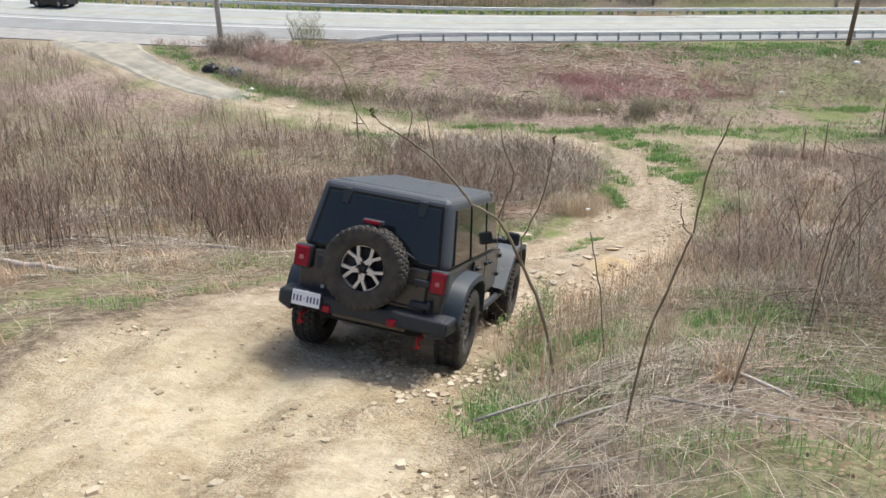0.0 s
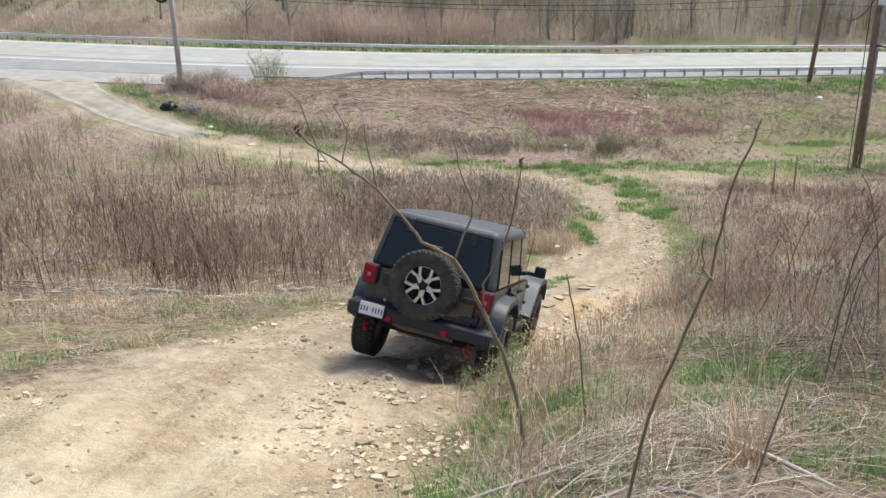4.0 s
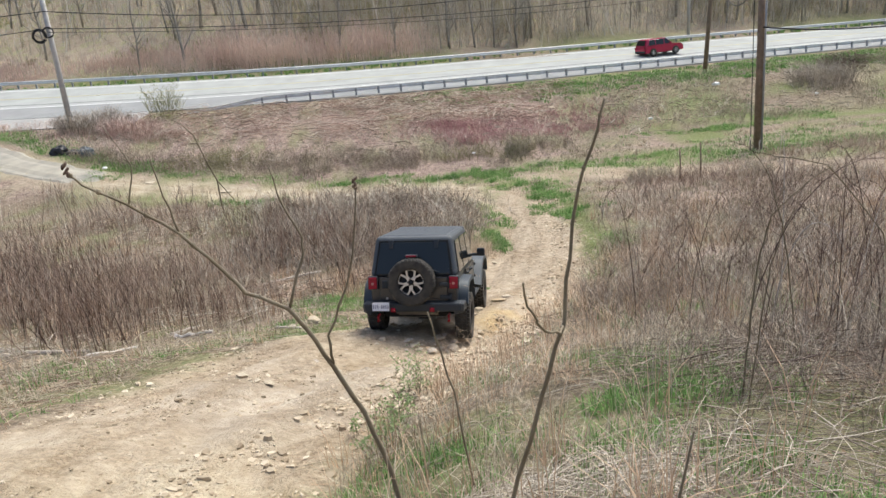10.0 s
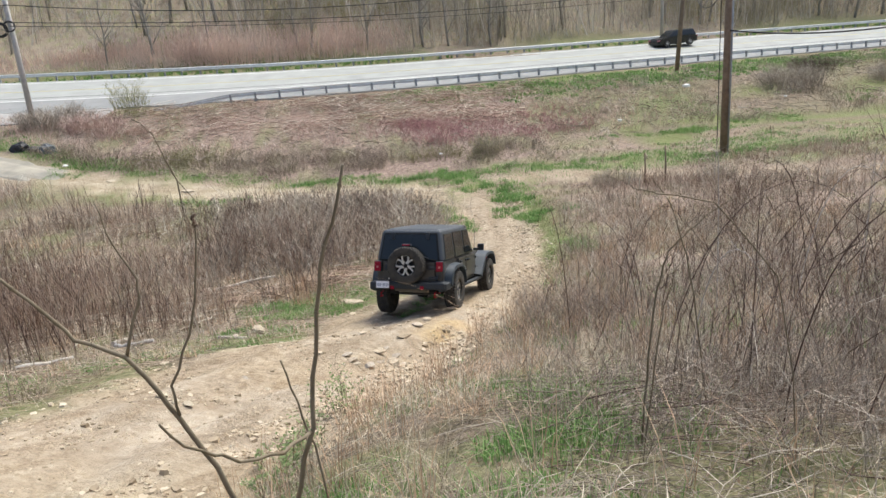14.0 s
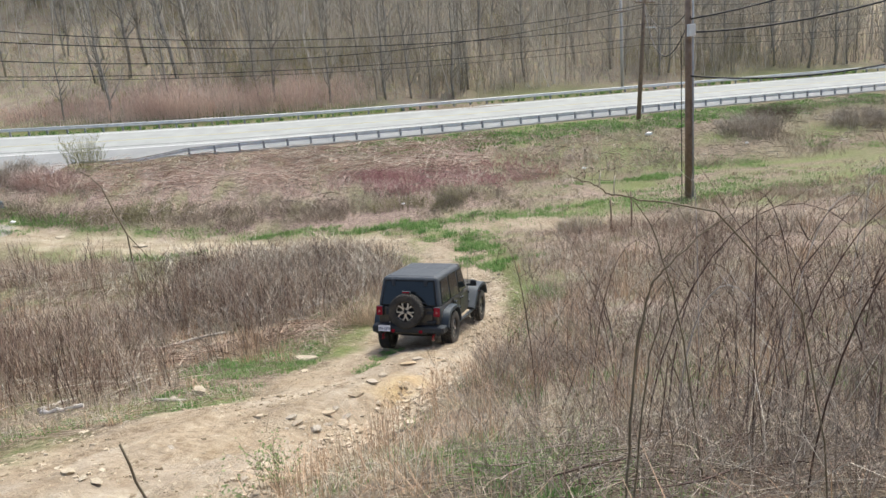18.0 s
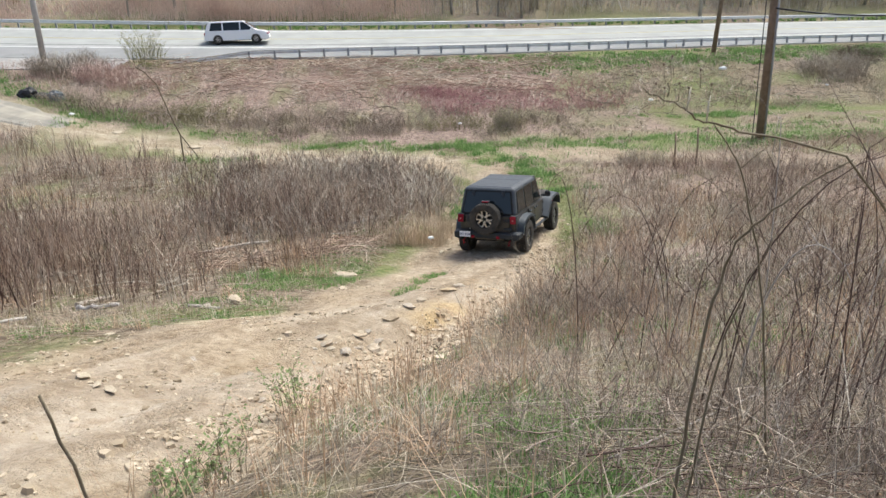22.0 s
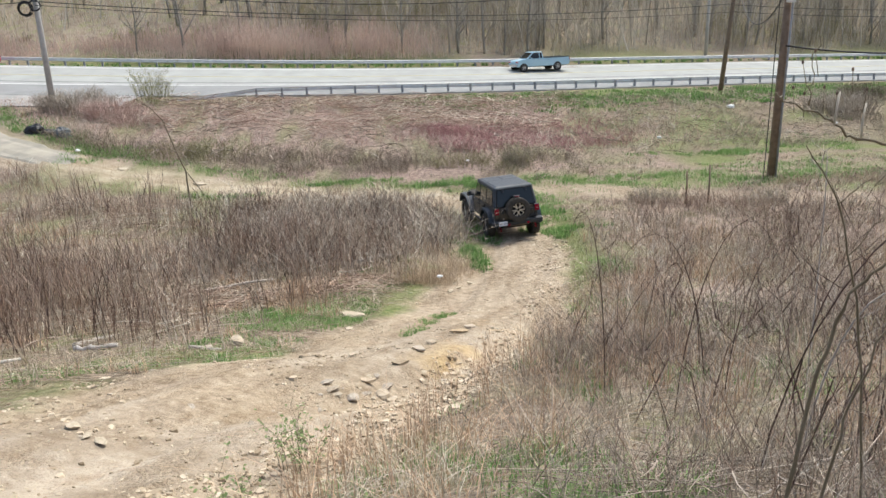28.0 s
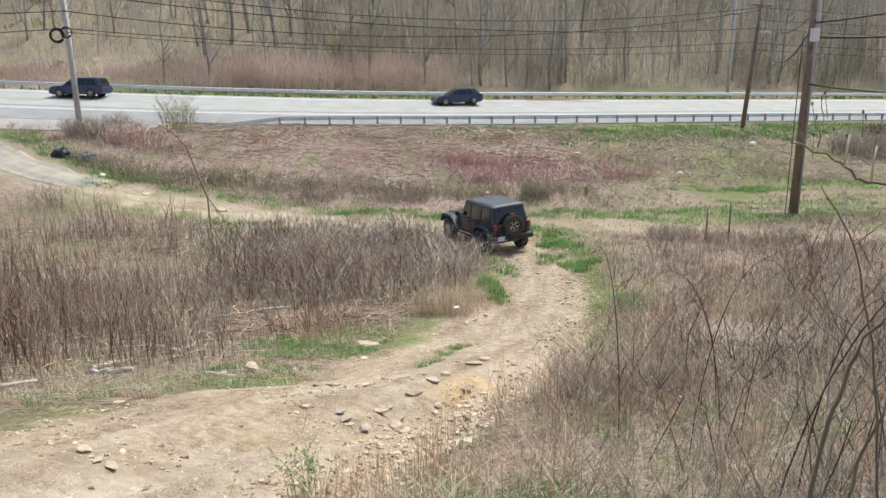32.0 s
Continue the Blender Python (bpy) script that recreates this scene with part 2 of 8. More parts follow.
CANE_GREY = plant_mat("grey_dead_canes", ((0.13, 0.108, 0.086), (0.29, 0.245, 0.195), (0.43, 0.375, 0.305), (0.58, 0.52, 0.435)), 0.45)
CANE_DARK = plant_mat("dark_brown_canes", ((0.060, 0.036, 0.029), (0.115, 0.074, 0.057), (0.205, 0.145, 0.112)), 0.5, rough=0.7)
STRAW = plant_mat("dry_straw_grass", ((0.36, 0.235, 0.15), (0.54, 0.375, 0.25), (0.68, 0.53, 0.375)), 0.5, thin=0.2)
TAN_STRAW = plant_mat("tan_straw", ((0.30, 0.22, 0.145), (0.50, 0.385, 0.27), (0.68, 0.56, 0.42)), 0.6, thin=0.2)
STRAW_PALE = plant_mat("bleached_dead_grass", ((0.20, 0.155, 0.105), (0.36, 0.30, 0.215), (0.50, 0.43, 0.32), (0.62, 0.56, 0.45)), 0.5, thin=0.2)
PINK = plant_mat("pinkish_dead_brush", ((0.22, 0.145, 0.12), (0.45, 0.31, 0.262), (0.60, 0.45, 0.385), (0.74, 0.65, 0.55)), 0.55, 0.45)
GRASS = plant_mat("spring_grass", ((0.072, 0.14, 0.04), (0.145, 0.265, 0.08), (0.225, 0.37, 0.125), (0.37, 0.42, 0.21)), 0.6, thin=0.4)
LEAF = plant_mat("young_leaves", ((0.125, 0.18, 0.065), (0.205, 0.285, 0.11), (0.31, 0.38, 0.18)), 1.0, thin=0.4, rough=0.6)
BUD = plant_mat("olive_budding_twigs", ((0.20, 0.19, 0.085), (0.29, 0.28, 0.13), (0.38, 0.36, 0.19)), 0.5, thin=0.3)
OLIVE_GRASS = plant_mat("dull_olive_grass", ((0.13, 0.125, 0.055), (0.25, 0.245, 0.11), (0.39, 0.365, 0.21)), 0.5, thin=0.2)
BLEACHED = plant_mat("bleached_stalks", ((0.42, 0.36, 0.28), (0.58, 0.51, 0.41), (0.72, 0.66, 0.55)), 0.5)
THICKET = plant_mat("dense_dead_thicket", ((0.10, 0.08, 0.062), (0.20, 0.16, 0.125), (0.30, 0.25, 0.20), (0.48, 0.42, 0.35)), 0.6)
REED = plant_mat("pale_red_reeds", ((0.52, 0.375, 0.305), (0.68, 0.52, 0.43), (0.78, 0.66, 0.55)), 0.2)
BARK = mat("grey_brown_bark", (0.22, 0.195, 0.16), 0.95, (0.40, 0.365, 0.305), 3, bump=0.6, bump_scale=20, rand='object')
TWIG = plant_mat("bare_twigs", ((0.26, 0.232, 0.185), (0.50, 0.455, 0.375), (0.67, 0.62, 0.53)), 0.15)
TRUNKS = plant_mat("far_trunk_bark", ((0.19, 0.168, 0.135), (0.36, 0.325, 0.265), (0.56, 0.51, 0.425), (0.72, 0.67, 0.575)), 0.15, 0.25)
SAP = mat("young_sapling_bark", (0.155, 0.12, 0.075), 0.75, (0.24, 0.20, 0.14), 9, bump=0.3, bump_scale=60)
ROCK = mat("sandstone", (0.33, 0.255, 0.17), 0.95, (0.49, 0.40, 0.285), 6, bump=0.6, bump_scale=30, rand='object')
ROCK_GREY = mat("pale_grey_rock", (0.40, 0.33, 0.235), 0.95, (0.53, 0.45, 0.335), 8, bump=0.5, bump_scale=30)
STONES = plant_mat("loose_stones", ((0.25, 0.19, 0.125), (0.38, 0.305, 0.21), (0.50, 0.41, 0.295), (0.60, 0.51, 0.385)), 0.6, 0.2)
OLD_DRIVE = mat("old_cracked_asphalt", (0.25, 0.235, 0.20), 0.95, (0.40, 0.36, 0.285), 0.9, bump=0.6, bump_scale=12)
DEADWOOD = mat("bleached_dead_wood", (0.38, 0.33, 0.28), 0.9, (0.52, 0.47, 0.41), 12, bump=0.5, bump_scale=40, rand='object')
BLACK_BAG = mat("black_refuse_plastic", (0.02, 0.02, 0.022), 0.45, bump=0.6, bump_scale=8)
GREY_BAG = mat("grey_refuse_plastic", (0.10, 0.12, 0.14), 0.5, bump=0.6, bump_scale=8)
PAPER = mat("white_litter", (0.75, 0.75, 0.73), 0.8)
PAINT_GREY = mat("granite_metallic_paint", (0.052, 0.049, 0.048), 0.3, (0.066, 0.061, 0.058), 2, metal=0.35, spec=0.5)
TRIM = mat("black_textured_plastic", (0.026, 0.031, 0.037), 0.55, bump=0.15, bump_scale=300, spec=0.35)
# fender and hardtop bases carry some blue for the sky they reflect
FENDER = mat("dark_grey_fender", (0.035, 0.046, 0.057), 0.5, spec=0.4)
HARDTOP = mat("black_hardtop", (0.043, 0.052, 0.062), 0.5, bump=0.15, bump_scale=300, spec=0.5)
GLASS = mat("tinted_glass", (0.012, 0.015, 0.015), 0.05, spec=0.5)
RUBBER = mat("dusty_rubber", (0.028, 0.027, 0.026), 0.85, (0.075, 0.066, 0.054), 7, bump=0.3, bump_scale=60)
ALLOY = mat("machined_alloy", (0.55, 0.53, 0.51), 0.4, metal=0.8, spec=0.5)
BLACK_ALLOY = mat("black_alloy", (0.018, 0.018, 0.02), 0.4)
RED_LAMP = mat("red_lamp_lens", (0.25, 0.004, 0.02), 0.2, spec=0.3)
RED_PAINT = mat("red_painted_steel", (0.42, 0.025, 0.03), 0.4)
LAMP_WHITE = mat("lamp_clear", (0.45, 0.16, 0.17), 0.2)
PLATE = mat("plate_white", (0.72, 0.74, 0.78), 0.4)
PLATE_INK = mat("plate_ink", (0.10, 0.12, 0.22), 0.5)
UNDER = mat("dark_underbody", (0.015, 0.015, 0.015), 0.9)
CAR_RED = mat("red_car_paint", (0.36, 0.008, 0.045), 0.25, spec=0.6)
CAR_SCARLET = mat("scarlet_truck_paint", (0.56, 0.014, 0.022), 0.3, spec=0.6)
CAR_WHITE = mat("white_car_paint", (0.80, 0.80, 0.80), 0.3, spec=0.5)
CAR_BLUE = mat("light_blue_car_paint", (0.40, 0.58, 0.66), 0.35, spec=0.5)
CAR_NAVY = mat("navy_car_paint", (0.028, 0.05, 0.105), 0.2, spec=0.6)
CAR_BLACK = mat("black_car_paint", (0.012, 0.014, 0.018), 0.2, spec=0.6)
CHROME = mat("chrome", (0.75, 0.75, 0.76), 0.15, metal=1.0)


# ---- the lie of the land ----
PROFILE_Y = (-60, -10, 0, 4.7, 8, 9.6, 11.2, 13.4, 15, 17.1, 19, 21.2, 22.5, 24, 26, 28, 31, 34, 37, 41, 47, 60, 400)
PROFILE_Z = (29, 12.4, 9.0, 7.38, 6.63, 6.15, 5.55, 4.78, 4.25, 3.65, 3.05, 2.42, 2.08, 1.75, 1.42, 1.15, 0.88, 0.65, 0.45, 0.12, -0.1, -0.1, -0.1)
EDGE_X = (-400, -200, -120, -70, -40, -30, -20, -10, 0, 10, 20, 30, 40, 50, 60, 110, 200, 400)
EDGE_Y = (190, 125, 102, 86.5, 75.4, 72.5, 70.2, 68.9, 68.8, 70.1, 72.1, 74.4, 76.7, 78.8, 80.6, 88.5, 100, 125)
ROAD_W, BANK = 14.0, 0.065
# the road falls gently from one side to the other
GRADE_X = (-400, -60, -30, -20, -10, 0, 20, 60, 120, 400)
GRADE_Z = (3.6, 2.75, 2.0, 1.68, 1.35, 0.97, 0.11, -1.65, -3.9, -9.0)
# trail centre line: x, y, half width
TRAIL = ((-3.6, -14, 3.0), (-3.2, -4, 3.0), (-3.0, 2, 2.9), (-2.6, 5, 2.7), (-2.35, 8, 2.9), (-1.4, 11, 3.2), (0.0, 14.0, 2.8), (1.9, 16.6, 2.4),
         (3.9, 19.2, 2.2), (5.5, 22.5, 2.2), (6.5, 25.5, 2.0), (7.7, 29, 1.6), (8.5, 32.2, 1.3), (8.7, 35.5, 1.4), (8.0, 38.5, 1.8), (5.6, 40.6, 1.7),
         (2.6, 41.8, 1.5), (-1.5, 44.0, 1.8), (-5.5, 47.1, 1.45), (-10.3, 50.7, 1.4), (-14.8, 53.9, 1.6), (-18.5, 57.0, 1.75), (-23.0, 62.1, 2.0), (-27.6, 68.7, 3.7), (-31.0, 76.0, 5.8))
# the bare dirt within the bed: narrower than it where the trail is steep
WORN = ((-3.2, -14, 2.8), (-2.9, -4, 2.7), (-2.7, 2, 2.5), (-2.3, 4.5, 2.35), (-1.75, 7, 2.1), (-1.25, 9.4, 1.85), (-0.35, 11, 2.15), (0.7, 13.4, 2.5), (1.8, 15.3, 2.35), (2.75, 16.8, 2.1)) + TRAIL[8:]
SIDE_TRAIL = ((9.0, 40.4, 0.9), (12, 40.3, 0.9), (15, 39.0, 0.7), (19, 35.8, 0.7), (24, 32.5, 0.6), (34, 29, 0.5))


def smooth(a, b, x):
    x = np.clip((x - a) / (b - a), 0, 1)
    return x * x * (3 - 2 * x)


def edge_y(x):
    return (np.interp(x - 5, EDGE_X, EDGE_Y) + np.interp(x, EDGE_X, EDGE_Y) * 2 + np.interp(x + 5, EDGE_X, EDGE_Y)) / 4


def road_off(x, y):
    """Metres beyond the road's near edge."""
    sl = (edge_y(x + 2.0) - edge_y(x - 2.0)) / 4.0
    return (y - edge_y(x)) / np.sqrt(1 + sl * sl)


def road_z(x):
    """Height of the road's near edge."""
    return (np.interp(x - 6, GRADE_X, GRADE_Z) + np.interp(x, GRADE_X, GRADE_Z) * 2 + np.interp(x + 6, GRADE_X, GRADE_Z)) / 4


def bank_off(x, y):
    """road_off, drawn out where the bank below the road is narrower."""
    d = road_off(x, y)
    return np.where(d < 0, d * np.interp(x, (-16, 0, 14), (1.45, 1.22, 1.03)), d)


def vnoise(x, y, seed=0):
    """Value noise between -1 and 1 for arrays."""
    xi, yi = np.floor(x), np.floor(y)
    fx, fy = x - xi, y - yi
    fx, fy = fx * fx * (3 - 2 * fx), fy * fy * (3 - 2 * fy)

    def h(a, b):
        v = np.sin(a * 127.1 + b * 311.7 + seed * 74.7) * 43758.5453
        return (v - np.floor(v)) * 2 - 1
    return (h(xi, yi) * (1 - fx) + h(xi + 1, yi) * fx) * (1 - fy) + (h(xi, yi + 1) * (1 - fx) + h(xi + 1, yi + 1) * fx) * fy


def fnoise(x, y, scale, octaves=4, seed=0):
    total, amp, norm = 0.0, 1.0, 0.0
    for o in range(octaves):
        total = total + amp * vnoise(x * scale + 17.3 * o, y * scale - 9.1 * o, seed + o)
        norm += amp
        amp *= 0.55
        scale *= 2.1
    return total / norm


def along(path, x, y):
    """Distance to a path, minus its half width (negative inside), and the signed side."""
    best = np.full(np.shape(x), 1e9)
    side = np.zeros(np.shape(x))
    for (ax, ay, aw), (bx, by, bw) in zip(path, path[1:]):
        dx, dy = bx - ax, by - ay
        k = np.clip(((x - ax) * dx + (y - ay) * dy) / (dx * dx + dy * dy), 0, 1)
        ex, ey = x - ax - k * dx, y - ay - k * dy
        d = np.hypot(ex, ey)
        m = d - (aw + k * (bw - aw))
        s = np.where(dx * ey - dy * ex > 0, -d, d)
        side = np.where(m < best, s, side)
        best = np.minimum(best, m)
    return best, side


def run_of(path, x, y):
    """Metres gone along a path beside each place, and metres to its side."""
    best, run, side, gone = np.full(np.shape(x), 1e9), np.zeros(np.shape(x)), np.zeros(np.shape(x)), 0.0
    for (ax, ay, _), (bx, by, _) in zip(path, path[1:]):
        ln = math.hypot(bx - ax, by - ay)
        ux, uy = (bx - ax) / ln, (by - ay) / ln
        k = np.clip((x - ax) * ux + (y - ay) * uy, 0, ln)
        ex, ey = x - ax - k * ux, y - ay - k * uy
        d = np.hypot(ex, ey)
        near = d < best
        run, side, best = np.where(near, gone + k, run), np.where(near, ex * uy - ey * ux, side), np.minimum(best, d)
        gone += ln
    return run, side


def base_height(x, y):
    z = (np.interp(y - 1.2, PROFILE_Y, PROFILE_Z) + 2 * np.interp(y, PROFILE_Y, PROFILE_Z) + np.interp(y + 1.2, PROFILE_Y, PROFILE_Z)) / 4
    d = road_off(x, y)
    apron = smooth(-10, -13, x) * smooth(-54, -50, x)
    k = smooth(-24, -1.5, d) * (1 - apron) + smooth(-24, -5.2, d) * apron
    # the flat falls away with the road
    z = z + smooth(38, 54, y) * np.minimum(road_z(x) - 0.6, 0.0) * smooth(1.0, 0.0, k)
    z = z * (1 - k) + road_z(x) * k
    z = z + np.clip(d, 0, ROAD_W) * BANK
    hill = np.clip(d - ROAD_W - 4.0, 0, 60)
    return z + 0.36 * hill + 0.003 * hill * hill + 0.05 * np.clip(d - ROAD_W - 64, 0, 500)


def height(x, y):
    x, y = np.asarray(x, float), np.asarray(y, float)
    m, s = along(TRAIL, x, y)
    inside = smooth(0.35, -0.5, m)
    near = smooth(60, 20, np.hypot(x - 2, y - 5))
    d = road_off(x, y)
    off_road = smooth(0.5, -2.5, d) * (1 - smooth(-10, -13, x) * smooth(-54, -50, x) * smooth(-8.5, -6.0, d)) + smooth(ROAD_W + 0.5, ROAD_W + 6, d)
    z = base_height(x, y)
    z = z + off_road * (1 - inside) * (0.22 * fnoise(x, y, 0.22, 4, 3) + 0.05 * fnoise(x, y, 1.7, 3, 5))
    # trail bed: worn below its verges, with ruts and a stony lip on the right side
    z = z + (1 - inside) * smooth(0.2, 1.2, m) * 0.14 * smooth(45, 30, y)
    z = z - inside * 0.19 * np.clip(s - 0.9, -1.6, 2.2) * smooth(5.5, 8, y) * smooth(18.5, 15.5, y)
    z = z + (1 - inside) * (s < 0) * 0.30 * smooth(6, 0.3, m) * smooth(5.5, 8, y) * smooth(18.5, 15.5, y)
    steep = smooth(34, 26, y)
    rut = np.exp(-((np.abs(s) - 0.85) / 0.28) ** 2)
    z = z - inside * rut * 0.07
    z = z + inside * steep * (0.06 * fnoise(x, y, 0.7, 4, 11) + 0.045 * fnoise(x, y, 2.6, 4, 13))
    # wheel-worn furrows that run down the trail, and the crumbling right edge
    z = z - inside * steep * 0.03 * smooth(0.25, 0.0, np.abs(fnoise(s * 1.3 + 0.15 * fnoise(x, y, 0.4, 2, 15), y * 0.12, 1.0, 3, 17)))
    z = z + smooth(0.6, 1.5, s) * inside * steep * 0.10 * fnoise(x, y, 1.9, 4, 19)
    z = z - steep * smooth(13.5, 16, y) * smooth(27, 23, y) * 0.15 * smooth(0.95, 1.25, s) * smooth(2.5, 1.7, s)
    z = z - steep * smooth(13, 16, y) * 0.16 * np.exp(-((s - 1.55) / 0.4) ** 2) * (0.7 + 0.5 * fnoise(x, y, 0.9, 2, 21))
    # the bank on which the camera stands, right of the trail
    z = z + smooth(0.2, 2.0, m) * (s > 0) * smooth(11, 5, y) * 0.35
    return z


def patchy_zone(x, y, scale, seed, a=-0.15, b=0.25):
    return smooth(a, b, fnoise(x, y, scale, 3, seed))


def zones(x, y):
    m, s = along(WORN, x, y)
    m2, _ = along(SIDE_TRAIL, x, y)
    d = bank_off(x, y)
    wob = 0.45 * fnoise(x, y, 0.8, 4, 31) + 0.25 * fnoise(x, y, 3.0, 3, 33)
    dirt = np.maximum(smooth(0.3, -0.5, m + wob), 0.8 * smooth(0.5, -0.3, m2 + wob))
    dirt = np.maximum(dirt, 0.85 * smooth(1.05, 0.5, np.hypot((x - 12.3) / 4.2, (y - 39.2 + 0.45 * (x - 12.3)) / 1.9) + 0.6 * wob))
    spots = fnoise(x, y, 0.55, 4, 41) + 0.3 * fnoise(x, y, 2.2, 3, 43)
    green = 0.45 * smooth(0.05, 0.4, spots) * (d < 0)
    # the bank beside the camera is half green; a verge lines the lower trail, strips lie on the road bank
    near = 0.4 * smooth(-0.05, 0.3, spots) * (s > 0) * smooth(14, 9, y)
    verge = smooth(1.5, 0.1, m) * (y > 16)
    shoulder = smooth(-8, -5, d) * smooth(-0.2, -1.0, d) * smooth(6, 18, x)
    low = smooth(1.0, 0.4, np.abs(d + 24) / 2.2 + wob) * smooth(13, 19, x)
    crown = 0.9 * smooth(0.3, -0.3, np.hypot((x - 10.0) / 2.2, (y - 37.6) / 3.2) - 1 + wob)
    flat_right = smooth(8, 12, x) * smooth(39.5, 41.5, y + 0.45 * (x - 12.3)) * smooth(46, 42, y)
    green = np.maximum(green, np.maximum.reduce([near, 0.75 * verge, 0.8 * shoulder, 0.7 * low, crown, 0.75 * flat_right]) * smooth(-0.45, 0.15, spots))
    ditch = smooth(ROAD_W + 0.6, ROAD_W + 1.0, d) * smooth(ROAD_W + 5, ROAD_W + 3, d)
    green = np.maximum(green, ditch * 0.7)
    dirt = dirt * (1 - 0.95 * crown * smooth(-0.2, 0.25, spots))
    bank = np.maximum(smooth(-30, -27, d) * smooth(-1, -4, d), np.where(s < 0, 0.2, 0.55) * smooth(0.8, 2.0, m) * smooth(14, 19, y) * smooth(-2, -6, d))
    bank = np.maximum(bank, 0.3 * (s > 0) * smooth(0.2, 1.0, m) * smooth(15, 10, y))
    bank = bank * (1 - 0.8 * smooth(13, 24, x) * smooth(44, 50, y))
    green = np.maximum(green, 0.75 * smooth(14, 22, x) * smooth(38, 44, y) * (d < 0) * smooth(-0.1, 0.3, spots + 0.25 * fnoise(x, y, 0.12, 2, 45)))
    pale = np.clip(smooth(11, 6, y) + 0.45 * smooth(38, 44, y) + 0.25 * fnoise(x, y, 0.4, 3, 47), 0, 1)
    wood = smooth(ROAD_W + 3, ROAD_W + 6, d)
    ochre = 0.8 * np.exp(-((s - 0.75) / 0.45) ** 2) * smooth(14.5, 17, y) * smooth(24, 21, y) * patchy_zone(x, y, 0.9, 57) + 0.18 * patchy_zone(x, y, 0.35, 58, 0.15, 0.5) * (y < 30)
    rubble = smooth(0.9, 1.9, s + 0.8 * fnoise(x, y, 0.9, 3, 59)) * smooth(5, 8, y) * smooth(28, 24, y) * 0.8
    rubble = np.maximum(rubble, 0.6 * smooth(16, 23, y + fnoise(x, y, 0.5, 2, 62)) * smooth(43, 38, y))
    # tracks worn by tyres run along the trail, browner than its crown
    tracks = smooth(0.05, 0.4, fnoise(s * 1.7 + 0.3 * fnoise(x, y, 0.5, 2, 63), y * 0.14, 1.0, 3, 64))
    rubble = np.maximum(rubble, 0.6 * tracks * (y < 44))
    rubble = np.maximum(rubble, 0.55 * patchy_zone(x, y, 0.5, 60, 0.1, 0.45) * (y < 40))
    return dirt, green, bank, pale, wood, ochre, rubble


def grid_lines(a, b, fine_a, fine_b, fine, grow=1.16):
    out = list(np.arange(fine_a, fine_b + 1e-6, fine))
    step, v = fine, fine_b
    while v < b:
        step *= grow
        v += step
        out.append(min(v, b + step))
    step, v = fine, fine_a
    while v > a:
        step *= grow
        v -= step
        out.insert(0, max(v, a - step))
    return np.array(out)


def mesh_from(name, verts, quads=None, tris=None, material=None, smooth_shade=False):
    me = bpy.data.meshes.new(name)
    faces, sizes = [], []
    if quads is not None and len(quads):
        faces.append(np.asarray(quads).ravel()), sizes.append(np.full(len(quads), 4))
    if tris is not None and len(tris):
        faces.append(np.asarray(tris).ravel()), sizes.append(np.full(len(tris), 3))
    loops, sizes = np.concatenate(faces).astype(np.int32), np.concatenate(sizes).astype(np.int32)
    me.vertices.add(len(verts))
    me.vertices.foreach_set("co", np.asarray(verts, np.float32).ravel())
    me.loops.add(len(loops))
    me.loops.foreach_set("vertex_index", loops)
    me.polygons.add(len(sizes))
    me.polygons.foreach_set("loop_start", np.concatenate(([0], np.cumsum(sizes)[:-1])).astype(np.int32))
    me.polygons.foreach_set("use_smooth", np.full(len(sizes), smooth_shade))
    me.update(calc_edges=True)
    me.validate()
    if material:
        me.materials.append(material)
    return me


def build_ground():
    gx = grid_lines(-420, 420, -7.0, 9.0, 0.095)
    gy = grid_lines(-70, 420, 2.5, 30.0, 0.105, 1.1)
    X, Y = np.meshgrid(gx, gy)
    Z = height(X, Y)
    nx, ny = len(gx), len(gy)
    i = np.arange(nx * ny).reshape(ny, nx)
    quads = np.stack([i[:-1, :-1], i[:-1, 1:], i[1:, 1:], i[1:, :-1]], -1).reshape(-1, 4)
    me = mesh_from("ground", np.stack([X, Y, Z], -1).reshape(-1, 3), quads, None, GROUND, True)
    dirt, green, bank, pale, wood, ochre, rubble = zones(X, Y)
    one = np.ones_like(dirt)
    for nm, chans in (("zone", (dirt, green, bank, one)), ("soil", (pale, wood, ochre, rubble))):
        col = me.color_attributes.new(nm, 'FLOAT_COLOR', 'POINT')
        col.data.foreach_set("color", np.stack(chans, -1).astype(np.float32).ravel())
    run, side = run_of(WORN, X, Y)
    lane = me.attributes.new("lane", 'FLOAT_VECTOR', 'POINT')
    lane.data.foreach_set("vector", np.stack([side * 1.5, run * 0.22, 0 * run], -1).astype(np.float32).ravel())
    return tagged(new("ground", me), "sloping ground with pale stony dirt trail, straw and spring grass", "ground", kind="structure")


build_ground()


